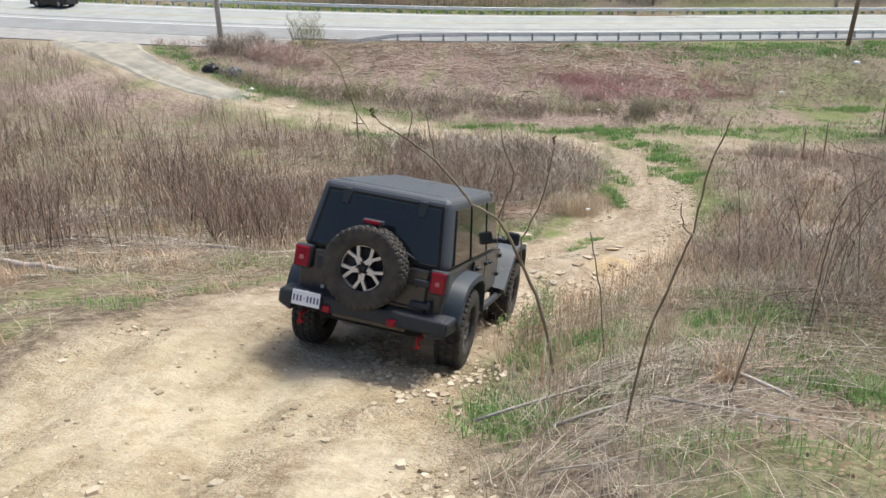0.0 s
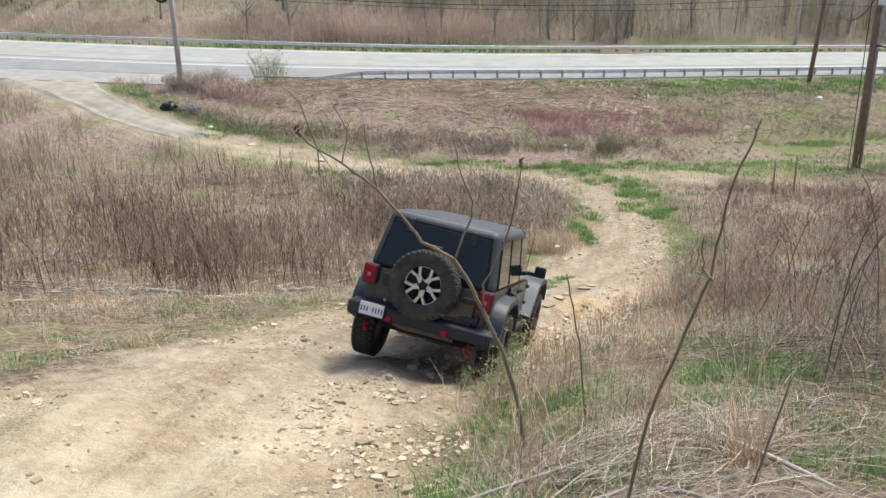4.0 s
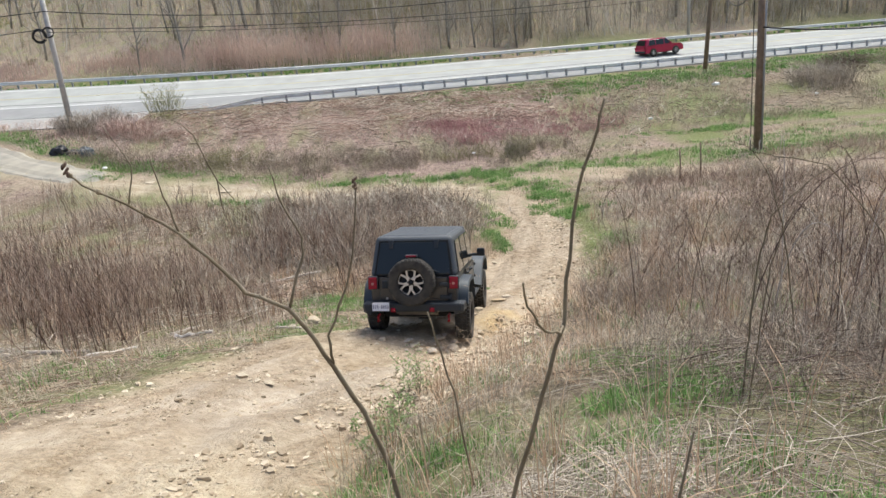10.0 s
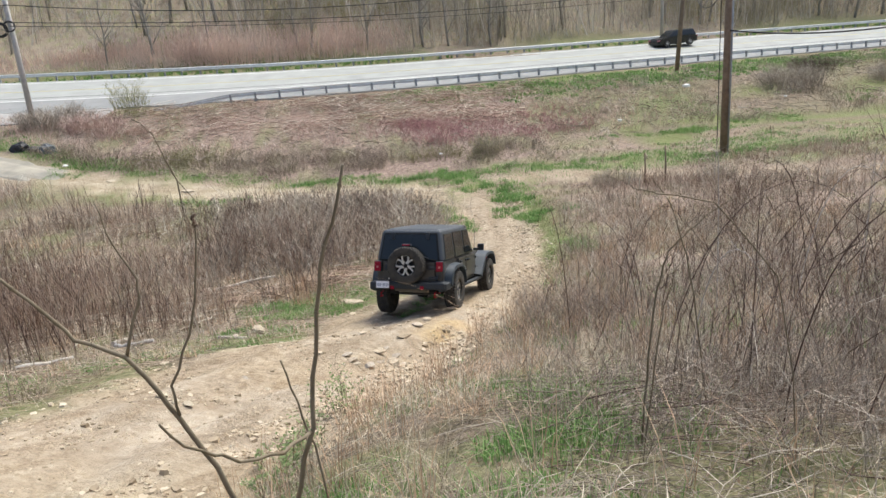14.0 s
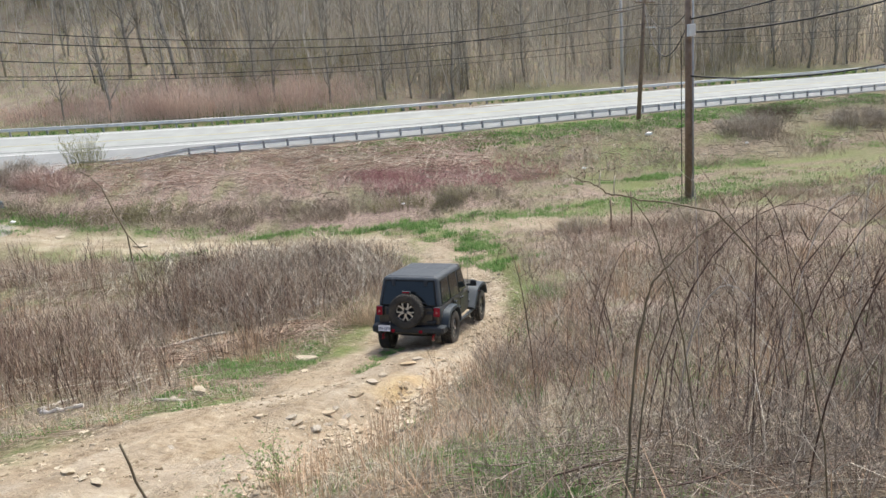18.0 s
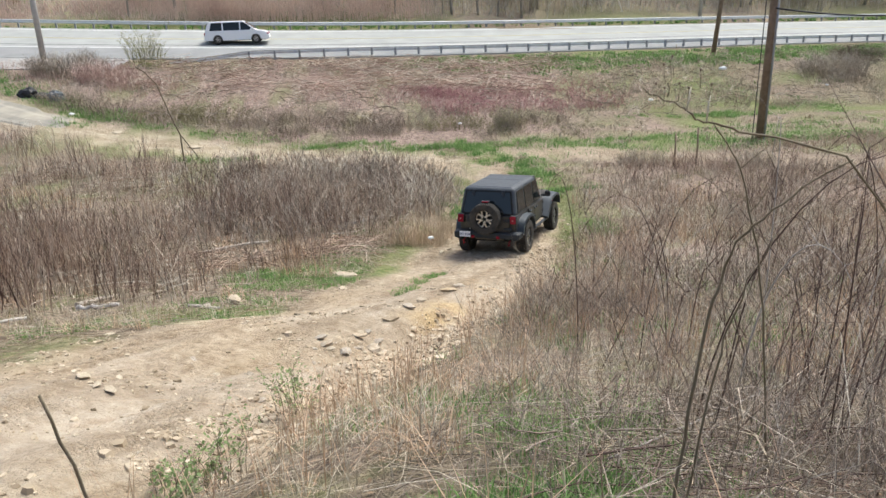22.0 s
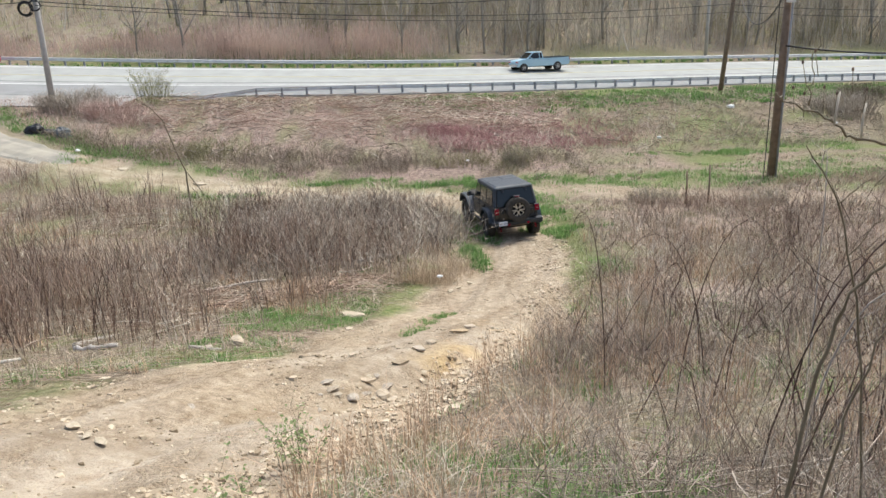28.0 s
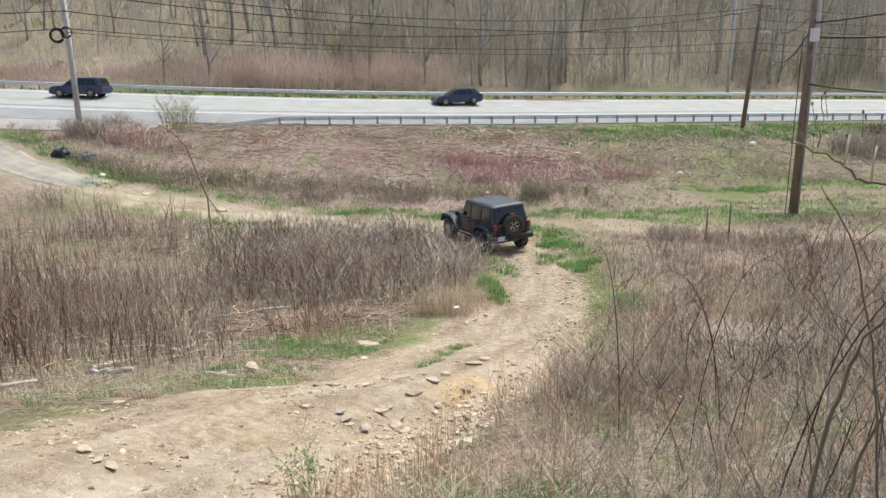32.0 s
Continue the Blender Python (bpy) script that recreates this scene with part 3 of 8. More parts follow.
def strip_mesh(name, o1, o2, lift, material, x1=-300.0, x2=300.0, step=2.0, thick=0.05):
    """A strip along the road between two offsets from its near edge."""
    xs = np.arange(x1, x2 + 1e-6, step)
    ys = edge_y(xs)
    sl = (edge_y(xs + 2) - edge_y(xs - 2)) / 4
    nx, ny = -sl / np.sqrt(1 + sl * sl), 1 / np.sqrt(1 + sl * sl)
    rows = []
    for o, dz in ((o1, lift - thick), (o1, lift), (o2, lift), (o2, lift - thick)):
        rows.append(np.stack([xs + nx * o, ys + ny * o, road_z(xs) + np.clip(o, 0, ROAD_W) * BANK + dz], -1))
    v = np.stack(rows, 1).reshape(-1, 3)
    n = len(xs)
    i = np.arange(n - 1)[:, None] * 4
    quads = np.concatenate([np.stack([i[:, 0] + a, i[:, 0] + 4 + a, i[:, 0] + 4 + b, i[:, 0] + b], -1) for a, b in ((0, 1), (1, 2), (2, 3))])
    return mesh_from(name, v, quads[:, ::-1], None, material)


road = tagged(new("road", strip_mesh("road", 0.9, ROAD_W - 0.6, 0.12, ASPHALT, thick=0.2)), "pale worn two-lane asphalt highway on a bank", "road", kind="structure")


def part(name, data, material, parent, label=""):
    """Links a bmesh or mesh as one mesh object under a thing or a part."""
    if isinstance(data, bmesh.types.BMesh):
        me = bpy.data.meshes.new(name)
        bmesh.ops.recalc_face_normals(data, faces=data.faces[:])
        data.to_mesh(me)
        data.free()
    else:
        me = data
    if material and not me.materials:
        me.materials.append(material)
    ob = new(name, me)
    ob.parent = parent
    if label:
        ob["label"] = label
    return ob


for o1, o2, material, nm in ((5.0, 5.2, WHITE_LINE, "edge_line"), (12.55, 12.75, WHITE_LINE, "edge_line"), (8.75, 8.87, YELLOW_LINE, "centre_line"), (9.02, 9.14, YELLOW_LINE, "centre_line")):
    part(nm, strip_mesh(nm, o1, o2, 0.126, material, thick=0.004), None, road)
part("shoulder", strip_mesh("shoulder", 0.95, 4.9, 0.124, mat("grey_road_shoulder", (0.225, 0.228, 0.222), 0.9, (0.29, 0.292, 0.283), 0.5, bump=0.3, bump_scale=60), thick=0.004), None, road)
part("tar_seam", strip_mesh("tar_seam", 6.05, 6.3, 0.125, TAR, thick=0.004), None, road)
tagged(new("pavement", strip_mesh("pavement", -4.0, 0.9, 0.10, SHOULDER, -50, -12, 1.0, 0.2)), "grey asphalt apron where the trail joins the road", "pavement", kind="structure")


def build_drive():
    """The cracked asphalt end of the trail, from the flat up to the road's apron."""
    pts = [p for p in TRAIL if p[1] > 50]
    rows = []
    for (ax, ay, aw), (bx, by, bw) in zip(pts, pts[1:]):
        ln = math.hypot(bx - ax, by - ay)
        for k in range(int(ln / 0.5)):
            q = k * 0.5 / ln
            rows.append((ax + q * (bx - ax), ay + q * (by - ay), aw + q * (bw - aw), (by - ay) / ln, -(bx - ax) / ln))
    r = np.array(rows)
    k = np.linspace(-1, 1, 9)[None, :]
    wob = 1 + 0.16 * fnoise(r[:, 0] * 1.0, r[:, 1] * 1.0, 0.5, 3, 49)
    wide = (r[:, 2] * 0.92 * wob)[:, None]
    x, y = r[:, 0:1] + k * wide * r[:, 3:4], r[:, 1:2] + k * wide * r[:, 4:5]
    z = height(x, y) + 0.09 - 0.2 * (np.abs(k) > 0.99) - 0.2 * smooth(5.0, 0.0, np.hypot(x - pts[0][0], y - pts[0][1]))
    n, w = x.shape
    i = np.arange(n * w).reshape(n, w)
    quads = np.stack([i[:-1, :-1], i[:-1, 1:], i[1:, 1:], i[1:, :-1]], -1).reshape(-1, 4)
    return tagged(new("pavement_drive", mesh_from("pavement_drive", np.stack([x, y, z], -1).reshape(-1, 3), quads, None, OLD_DRIVE)), "old cracked grey asphalt drive leading up to the road", "pavement", kind="structure")


build_drive()


# ---- mesh helpers ----
def box(bm, cx, cy, cz, sx, sy, sz, m=None):
    t = Matrix.Translation((cx, cy, cz)) @ Matrix.Diagonal((sx, sy, sz, 1))
    return bmesh.ops.create_cube(bm, size=1, matrix=(m @ t) if m else t)["verts"]


def hexa(bm, low, top):
    """Block between four low and four top corners, both in the same turn."""
    v = [bm.verts.new(p) for p in (*low, *top)]
    for f in ((3, 2, 1, 0), (4, 5, 6, 7), (0, 1, 5, 4), (1, 2, 6, 5), (2, 3, 7, 6), (3, 0, 4, 7)):
        bm.faces.new([v[i] for i in f])
    return v


def bevelled(bm, w, seg=2):
    bmesh.ops.recalc_face_normals(bm, faces=bm.faces[:])
    bmesh.ops.bevel(bm, geom=bm.edges[:], offset=w, segments=seg, affect='EDGES', profile=0.5, clamp_overlap=True)
    for f in bm.faces:
        f.smooth = False
    return bm


def block(low, top, w=0.02, seg=2):
    bm = bmesh.new()
    hexa(bm, low, top)
    return bevelled(bm, w, seg) if w else bm


def cuboid(cx, cy, cz, sx, sy, sz, w=0.01, seg=2):
    bm = bmesh.new()
    box(bm, cx, cy, cz, sx, sy, sz)
    return bevelled(bm, w, seg) if w else bm


def tube(bm, pts, r, sides=6, r_end=None):
    """Round bar along points, tapering to r_end."""
    pts = [Vector(p) for p in pts]
    r_end = r if r_end is None else r_end
    rings = []
    for i, p in enumerate(pts):
        d = (pts[min(i + 1, len(pts) - 1)] - pts[max(i - 1, 0)]).normalized()
        a = d.cross(Vector((0.31, 0.17, 1)) if abs(d.z) < 0.9 else Vector((1, 0.2, 0))).normalized()
        b = d.cross(a)
        k = r + (r_end - r) * i / max(1, len(pts) - 1)
        rings.append([bm.verts.new(p + (a * math.cos(2 * math.pi * s / sides) + b * math.sin(2 * math.pi * s / sides)) * k) for s in range(sides)])
    for u, v in zip(rings, rings[1:]):
        for s in range(sides):
            f = bm.faces.new((u[s], u[(s + 1) % sides], v[(s + 1) % sides], v[s]))
            f.smooth = True
    bm.faces.new(rings[0][::-1]), bm.faces.new(rings[-1])
    return bm


def lathe(bm, profile, n=32, m=None):
    """Closed profile of (x, r) turned about the x axis."""
    rings = []
    for s in range(n):
        a = 2 * math.pi * s / n
        ring = [bm.verts.new((m @ Vector((x, r * math.cos(a), r * math.sin(a)))) if m else (x, r * math.cos(a), r * math.sin(a))) for x, r in profile]
        rings.append(ring)
    k = len(profile)
    for s in range(n):
        for i in range(k):
            f = bm.faces.new((rings[s][i], rings[s][(i + 1) % k], rings[(s + 1) % n][(i + 1) % k], rings[(s + 1) % n][i]))
            f.smooth = True
    return bm


def prism(bm, outline, x0, x1, inset=0.0, z_in=0.0):
    """Outline of (y, z) drawn out from x0 to x1."""
    a = [bm.verts.new((x0, y, z)) for y, z in outline]
    b = [bm.verts.new((x1, y, z)) for y, z in outline]
    bm.faces.new(a), bm.faces.new(b[::-1])
    n = len(outline)
    for i in range(n):
        bm.faces.new((a[i], b[i], b[(i + 1) % n], a[(i + 1) % n]))
    return bm


# ---- guard rails ----
W_PROFILE = ((0.0, 0.39), (0.045, 0.43), (0.045, 0.47), (0.0, 0.53), (0.0, 0.56), (0.045, 0.62), (0.045, 0.66), (0.0, 0.70))


def rail_point(x, o):
    y = edge_y(x)
    sl = (edge_y(x + 2.0) - edge_y(x - 2.0)) / 4.0
    k = math.hypot(1, sl)
    return Vector((x - sl / k * o, y + o / k, 0)), Vector((-sl / k, 1 / k, 0))


def guard_rail(label, x1, x2, offset, face, flare=False):
    """W-beam along the road; face: +1 if its ribs face away from the viewer's side."""
    thing = tagged(new("guardrail"), label, "guardrail", "guardrails along the road")
    xs = list(np.arange(x1, x2, 0.95))
    verts, quads = [], []
    n = len(W_PROFILE)
    stations = []
    for i, x in enumerate(xs):
        o, drop = offset, 0.0
        if flare and x < 6:
            k = (6 - x) / 15.0
            o = offset - 1.9 * k ** 1.6
            drop = 0.62 * max(0, (k - 0.62) / 0.38)
        p, nrm = rail_point(x, o)
        base = float(road_z(x)) + np.clip(o, 0, ROAD_W) * BANK + 0.03 if o > -1 else float(height(p.x, p.y))
        stations.append((p, nrm, base, drop))
        for dx, z in W_PROFILE:
            q = p + nrm * dx * face
            verts.append((q.x, q.y, base + z - drop))
        for dx, z in W_PROFILE[::-1]:
            q = p + nrm * (dx * face + 0.012)
            verts.append((q.x, q.y, base + z - drop))
    m = 2 * n
    for i in range(len(xs) - 1):
        for j in range(m):
            quads.append((i * m + j, i * m + (j + 1) % m, (i + 1) * m + (j + 1) % m, (i + 1) * m + j))
    part("beam", mesh_from("beam", np.array(verts), np.array(quads), None, STEEL), None, thing, "galvanised corrugated steel beam")
    bm = bmesh.new()
    box(bm, 0, 0, 0.32, 0.15, 0.15, 0.78)
    bm2 = bevelled(bm, 0.008, 1)
    me = bpy.data.meshes.new("post")
    bm2.to_mesh(me)
    bm2.free()
    me.materials.append(POST)
    for p, nrm, base, drop in stations[::2]:
        if drop > 0.2:
            continue
        ob = new("post", me)
        ob.parent = thing
        q = p - nrm * 0.10 * face
        ob.matrix_basis = Matrix.Translation((q.x, q.y, base - 0.05)) @ Matrix.Rotation(math.atan2(nrm.y, nrm.x) - math.pi / 2 + random.uniform(-0.04, 0.04), 4, 'Z')
    return thing


guard_rail("weathered steel guardrail with a turned-down flared end beside the road", -9.0, 118, 1.4, 1, True)
guard_rail("galvanised steel guardrail before the woods across the road", -125, 120, ROAD_W + 0.2, -1)


# ---- utility poles and wires ----
def pole(label, x, y, base, top, r, material, arms=(), extras=(), lean=0.0):
    thing = tagged(new("utility_pole"), label, "utility pole", "utility poles")
    thing.matrix_basis = pose(x, y, base, 0, lean, 0)
    bm = tube(bmesh.new(), [(0, 0, -0.3), (0.01, 0, top * 0.5), (0, 0, top)], r, 14, r * 0.75)
    part("shaft", bm, material, thing)
    for z, half, turn in arms:
        bm = cuboid(0, 0, 0, half * 2, 0.10, 0.12, 0.012)
        ob = part("crossarm", bm, POLE_BROWN, thing)
        ob.matrix_basis = pose(0, -0.18, z, 0, 0, turn)
        for s in (-0.9, -0.5, 0.5, 0.9):
            ins = part("insulator", lathe(bmesh.new(), [(0, 0.0), (0, 0.05), (0.06, 0.065), (0.1, 0.04), (0.15, 0.045), (0.16, 0)], 10, Matrix.Rotation(-math.pi / 2, 4, 'Y')), STEEL, thing)
            ins.matrix_basis = pose(0, -0.18, z + 0.06, 0, 0, turn) @ pose(s * half, 0, 0)
    for kind, *v in extras:
        if kind == "coil":
            bm = bmesh.new()
            for k in range(3):
                rr = 0.48 - 0.06 * k
                tube(bm, [(v[0] - 0.35 + rr * math.cos(a / 18 * 2 * math.pi), -0.3 - 0.03 * k, v[1] + rr * math.sin(a / 18 * 2 * math.pi)) for a in range(19)], 0.035, 6)
            rr = 0.34
            tube(bm, [(v[0] + 0.28 + rr * math.cos(a / 18 * 2 * math.pi), -0.36, v[1] + 0.2 + rr * math.sin(a / 18 * 2 * math.pi)) for a in range(19)], 0.05, 6)
            part("cable_coil", bm, WIRE, thing, "black coil of spare cable")
        elif kind == "conduit":
            part("conduit", tube(bmesh.new(), [(v[0], -r - 0.03, 0.0), (v[0], -r - 0.03, v[1])], 0.045, 8), POST, thing, "grey conduit pipe")
        elif kind == "box":
            part("equipment_box", cuboid(v[0], -r - 0.12, v[1], 0.34, 0.22, 0.55, 0.02), STEEL, thing)
        elif kind == "bracket":
            part("lamp_bracket", cuboid(v[0], -0.2, v[1], 1.0, 0.12, 0.10, 0.02), STEEL, thing)
    return thing


pole("tall brown creosoted utility pole on the flat beside the path", 22.08, 39.9, 0.1, 11.6, 0.185, POLE_BROWN, extras=(("conduit", 0.12, 9.6), ("box", -0.02, 8.2)))
pole("brown utility pole on the grass below the guardrail", 35.6, 73.2, -0.65, 11.3, 0.2, POLE_BROWN, arms=((10.3, 1.0, 10),), extras=(("bracket", 0.6, 8.2),), lean=4.2)
pole("weathered grey utility pole with a coil of cable", -16.6, 64.9, 1.45, 10.9, 0.21, POLE_GREY, arms=((10.2, 0.9, -5),), extras=(("coil", -0.25, 6.75),))
pole("pale grey utility pole beyond the far guardrail", 44.3, 95.2, -0.1, 13.5, 0.2, POLE_GREY, arms=((8.9, 1.0, 12), (12.6, 1.1, 12)))


def cable(label, a, b, sag, r, group):
    a, b = Vector(a), Vector(b)
    pts = []
    for i in range(25):
        k = i / 24
        p = a.lerp(b, k)
        p.z -= sag * 4 * k * (1 - k)
        pts.append(p)
    bm = tube(bmesh.new(), pts, r, 5)
    me = bpy.data.meshes.new("overhead_wire")
    bm.to_mesh(me)
    bm.free()
    me.materials.append(WIRE)
    return tagged(new("overhead_wire", me), label, "wire", group)


for za, zb, sag, r in ((11.8, 9.46, 1.8, 0.03), (11.01, 7.8, 1.19, 0.035), (9.78, 9.24, 1.9, 0.03), (8.64, 6.7, 0.95, 0.026), (8.4, 6.04, 0.85, 0.018)):
    cable("black overhead wire slung between utility poles", (-16.6, 64.7, za), (36.2, 73.0, zb), sag, r, "wires along the road")
for za, zb, sag, r in ((9.46, 10.68, 1.6, 0.022), (8.46, 9.77, 1.5, 0.022), (7.8, 8.73, 1.6, 0.022), (6.59, 6.65, 1.3, 0.022), (6.04, 6, 1.3, 0.022)):
    cable("grey overhead wire running on beside the road", (36.2, 73.0, za), (96, 84, zb), sag, r, "wires along the road")
for za, zb, sag, r in ((11.8, 12.35, 1.2, 0.03), (9.78, 11.56, 0.8, 0.03), (8.64, 9.51, 0.8, 0.026)):
    cable("black overhead wire slung between utility poles", (-16.6, 64.7, za), (-61, 85, zb), sag, r, "wires along the road")
cable("heavy black service cable hanging slack between two poles", (22.08, 39.7, 8.9), (36.2, 73.0, 9.3), 2.9, 0.03, "service cables")
cable("black service cable hanging slack between two poles", (22.08, 39.7, 9.3), (36.2, 73.0, 9.6), 1.5, 0.024, "service cables")
cable("heavy black service cable on the brown pole", (22.08, 39.7, 8.2), (39.0, 30.0, 13.5), 1.5, 0.045, "service cables")
cable("heavy black service cable on the brown pole", (22.08, 39.7, 8.8), (39.0, 31.0, 15.5), 1.2, 0.04, "service cables")
cable("heavy black service cable on the brown pole", (22.08, 39.7, 6.2), (39.0, 30.0, 10.2), 1.7, 0.04, "service cables")
cable("thin guy wire hanging by the brown pole", (21.6, 39.7, 8.3), (21.45, 39.4, 0.2), 0.0, 0.02, "service cables")


# ---- the off-road vehicle ----
def tyre_mesh(r=0.43, w=0.285, lugs=36):
    """One moulded tyre whose tread blocks stand proud in four staggered rows."""
    h, n = w / 2, lugs * 4
    # across the tyre: place, radius, and the row of blocks to which it belongs (-1: none)
    rows = [(-h * 0.8, 0.232, -1), (-h * 0.96, 0.262, -1), (-h, 0.31, -1), (-h * 0.985, r * 0.86, -1), (-h * 0.97, r * 0.9, 0), (-h * 0.86, r * 0.955, 0), (-h * 0.62, r * 0.965, 0), (-h * 0.56, r * 0.965, -1), (-h * 0.5, r * 0.967, 1), (-h * 0.08, r * 0.97, 1), (0.0, r * 0.97, -1)]
    rows = rows + [(-x, rad, 3 - k if k >= 0 else -1) for x, rad, k in rows[-2::-1]]
    verts = []
    for x, rad, k in rows:
        for a in range(n):
            proud = k >= 0 and (a + 2 * (k % 2)) % 4 != 0
            rr = rad + (0.016 if proud else -0.004 * (k >= 0))
            verts.append((x, rr * math.cos(2 * math.pi * a / n), rr * math.sin(2 * math.pi * a / n)))
    m = len(rows)
    quads = [(i * n + a, i * n + (a + 1) % n, ((i + 1) % m) * n + (a + 1) % n, ((i + 1) % m) * n + a) for i in range(m) for a in range(n)]
    return mesh_from("tyre", np.array(verts), np.array(quads), None, RUBBER)


def rim_meshes(face=0.075):
    dark = bmesh.new()
    lathe(dark, [(-0.09, 0.0), (face - 0.05, 0.0), (face - 0.05, 0.232), (face + 0.012, 0.236), (face + 0.012, 0.25), (-0.1, 0.252), (-0.1, 0.236), (-0.09, 0.21)], 32)
    lathe(dark, [(face - 0.05, 0.0), (face + 0.022, 0.0), (face + 0.022, 0.034), (face - 0.02, 0.045), (face - 0.05, 0.045)], 16)
    for s in range(5):
        a = 2 * math.pi * s / 5
        lathe(dark, [(face - 0.02, 0.0), (face + 0.02, 0.0), (face + 0.02, 0.011), (face - 0.02, 0.011)], 6, Matrix.Translation((0, 0.062 * math.cos(a), 0.062 * math.sin(a))))
    bright = bmesh.new()
    for s in range(5):
        rot = Matrix.Rotation(2 * math.pi * s / 5, 4, 'X')
        # a wide stem that forks into two legs, and a bar along the rim to the next spoke's leg
        for pts in (((-0.036, 0.050), (0.036, 0.050), (0.028, 0.130), (-0.028, 0.130)), ((-0.029, 0.124), (0.0, 0.134), (-0.048, 0.229), (-0.083, 0.219)), ((0.0, 0.134), (0.029, 0.124), (0.083, 0.219), (0.048, 0.229)),
                    *[[(rad * math.sin(a), rad * math.cos(a)) for rad, a in ((0.222, a0), (0.234, a0), (0.234, a1), (0.222, a1))] for a0, a1 in ((0.34, 0.48), (0.48, 0.63), (0.63, 0.78), (0.78, 0.92))]):
            hexa(bright, [rot @ Vector((face - 0.03, y, z)) for y, z in pts], [rot @ Vector((face + 0.012, y, z)) for y, z in pts])
    out = []
    for nm, bm, m in (("rim", dark, BLACK_ALLOY), ("spoke_web", bright, ALLOY)):
        bmesh.ops.recalc_face_normals(bm, faces=bm.faces[:])
        me = bpy.data.meshes.new(nm)
        bm.to_mesh(me)
        bm.free()
        me.materials.append(m)
        out.append(me)
    return out


def side_x(z):
    return 0.785 - max(0, z - 1.15) * 0.165


def side_panel(y0, y1, z0, z1, s, lift, thick, y0t=None, y1t=None):
    """A pane or panel lying on the vehicle's flank."""
    y0t, y1t = y0 if y0t is None else y0t, y1 if y1t is None else y1t
    a, b = side_x(z0), side_x(z1)
    low = [(s * (a + lift - thick), y0, z0), (s * (a + lift), y0, z0), (s * (a + lift), y1, z0), (s * (a + lift - thick), y1, z0)]
    top = [(s * (b + lift - thick), y0t, z1), (s * (b + lift), y0t, z1), (s * (b + lift), y1t, z1), (s * (b + lift - thick), y1t, z1)]
    return low, top


def rounded_line(pts):
    """Cuts the corners of an open line once."""
    out = [pts[0]]
    for (a, b), (c, d) in zip(pts, pts[1:]):
        out += [(a * .75 + c * .25, b * .75 + d * .25), (a * .25 + c * .75, b * .25 + d * .75)]
    return out + [pts[-1]]


def build_vehicle():
    v = tagged(new("offroad_vehicle"), "dark grey four-door off-road vehicle with black hardtop and rear spare wheel", "off-road vehicle")
    body = part("body", block([(-.75, -.78, .55), (.75, -.78, .55), (.75, 2.02, .55), (-.75, 2.02, .55)], [(-.775, -.79, 1.16), (.775, -.79, 1.16), (.775, 2.02, 1.16), (-.775, 2.02, 1.16)], 0.035, 3), PAINT_GREY, v, "dark granite metallic body tub")
    hood = part("hood", block([(-.70, 1.98, .80), (.70, 1.98, .80), (.60, 3.46, .80), (-.60, 3.46, .80)], [(-.71, 1.98, 1.22), (.71, 1.98, 1.22), (.58, 3.46, 1.13), (-.58, 3.46, 1.13)], 0.05, 3), PAINT_GREY, v, "dark granite metallic hood")
    part("hood_vent", cuboid(0, 2.75, 1.185, 0.5, 0.35, 0.03, 0.01), TRIM, hood)
    grille = part("grille", block([(-.63, 3.45, .70), (.63, 3.45, .70), (.62, 3.56, .70), (-.62, 3.56, .70)], [(-.61, 3.45, 1.13), (.61, 3.45, 1.13), (.60, 3.50, 1.13), (-.60, 3.50, 1.13)], 0.02), PAINT_GREY, v)
    # black blocks on the solid grille stand for its shaded openings
    for k in range(7):
        part("slot", cuboid(-0.27 + 0.09 * k, 3.545, 0.92, 0.05, 0.03, 0.26, 0.008, 1), UNDER, grille)
    for s in (-1, 1):
        part("headlight", lathe(bmesh.new(), [(0, 0), (0.04, 0.0), (0.03, 0.09), (0, 0.095)], 20, Matrix.Translation((s * 0.46, 3.54, 0.95)) @ Matrix.Rotation(math.pi / 2, 4, 'Z')), LAMP_WHITE, grille)
    part("front_bumper", block([(-.80, 3.50, .55), (.80, 3.50, .55), (.62, 3.78, .58), (-.62, 3.78, .58)], [(-.80, 3.50, .72), (.80, 3.50, .72), (.62, 3.78, .74), (-.62, 3.78, .74)], 0.03), TRIM, v)
    top = part("hardtop", block([(-.775, -.79, 1.15), (.775, -.79, 1.15), (.775, 1.66, 1.15), (-.775, 1.66, 1.15)], [(-.675, -.64, 1.79), (.675, -.64, 1.79), (.675, 1.48, 1.80), (-.675, 1.48, 1.80)], 0.075, 4), HARDTOP, v, "black textured hardtop")
    for y0, y1, x0, x1 in ((-.56, .62, -.60, .60), (.65, 1.42, -.60, -.012), (.65, 1.42, .012, .60)):
        part("roof_panel", block([(x0, y0, 1.78), (x1, y0, 1.78), (x1, y1, 1.79), (x0, y1, 1.79)], [(x0 + .03, y0 + .03, 1.805), (x1 - .03, y0 + .03, 1.805), (x1 - .03, y1 - .03, 1.815), (x0 + .03, y1 - .03, 1.815)], 0.01), HARDTOP, top)
    ws = part("windshield_frame", block([(-.74, 1.62, 1.14), (.74, 1.62, 1.14), (.72, 2.02, 1.14), (-.72, 2.02, 1.14)], [(-.67, 1.44, 1.80), (.67, 1.44, 1.80), (.655, 1.60, 1.80), (-.655, 1.60, 1.80)], 0.03), PAINT_GREY, v)
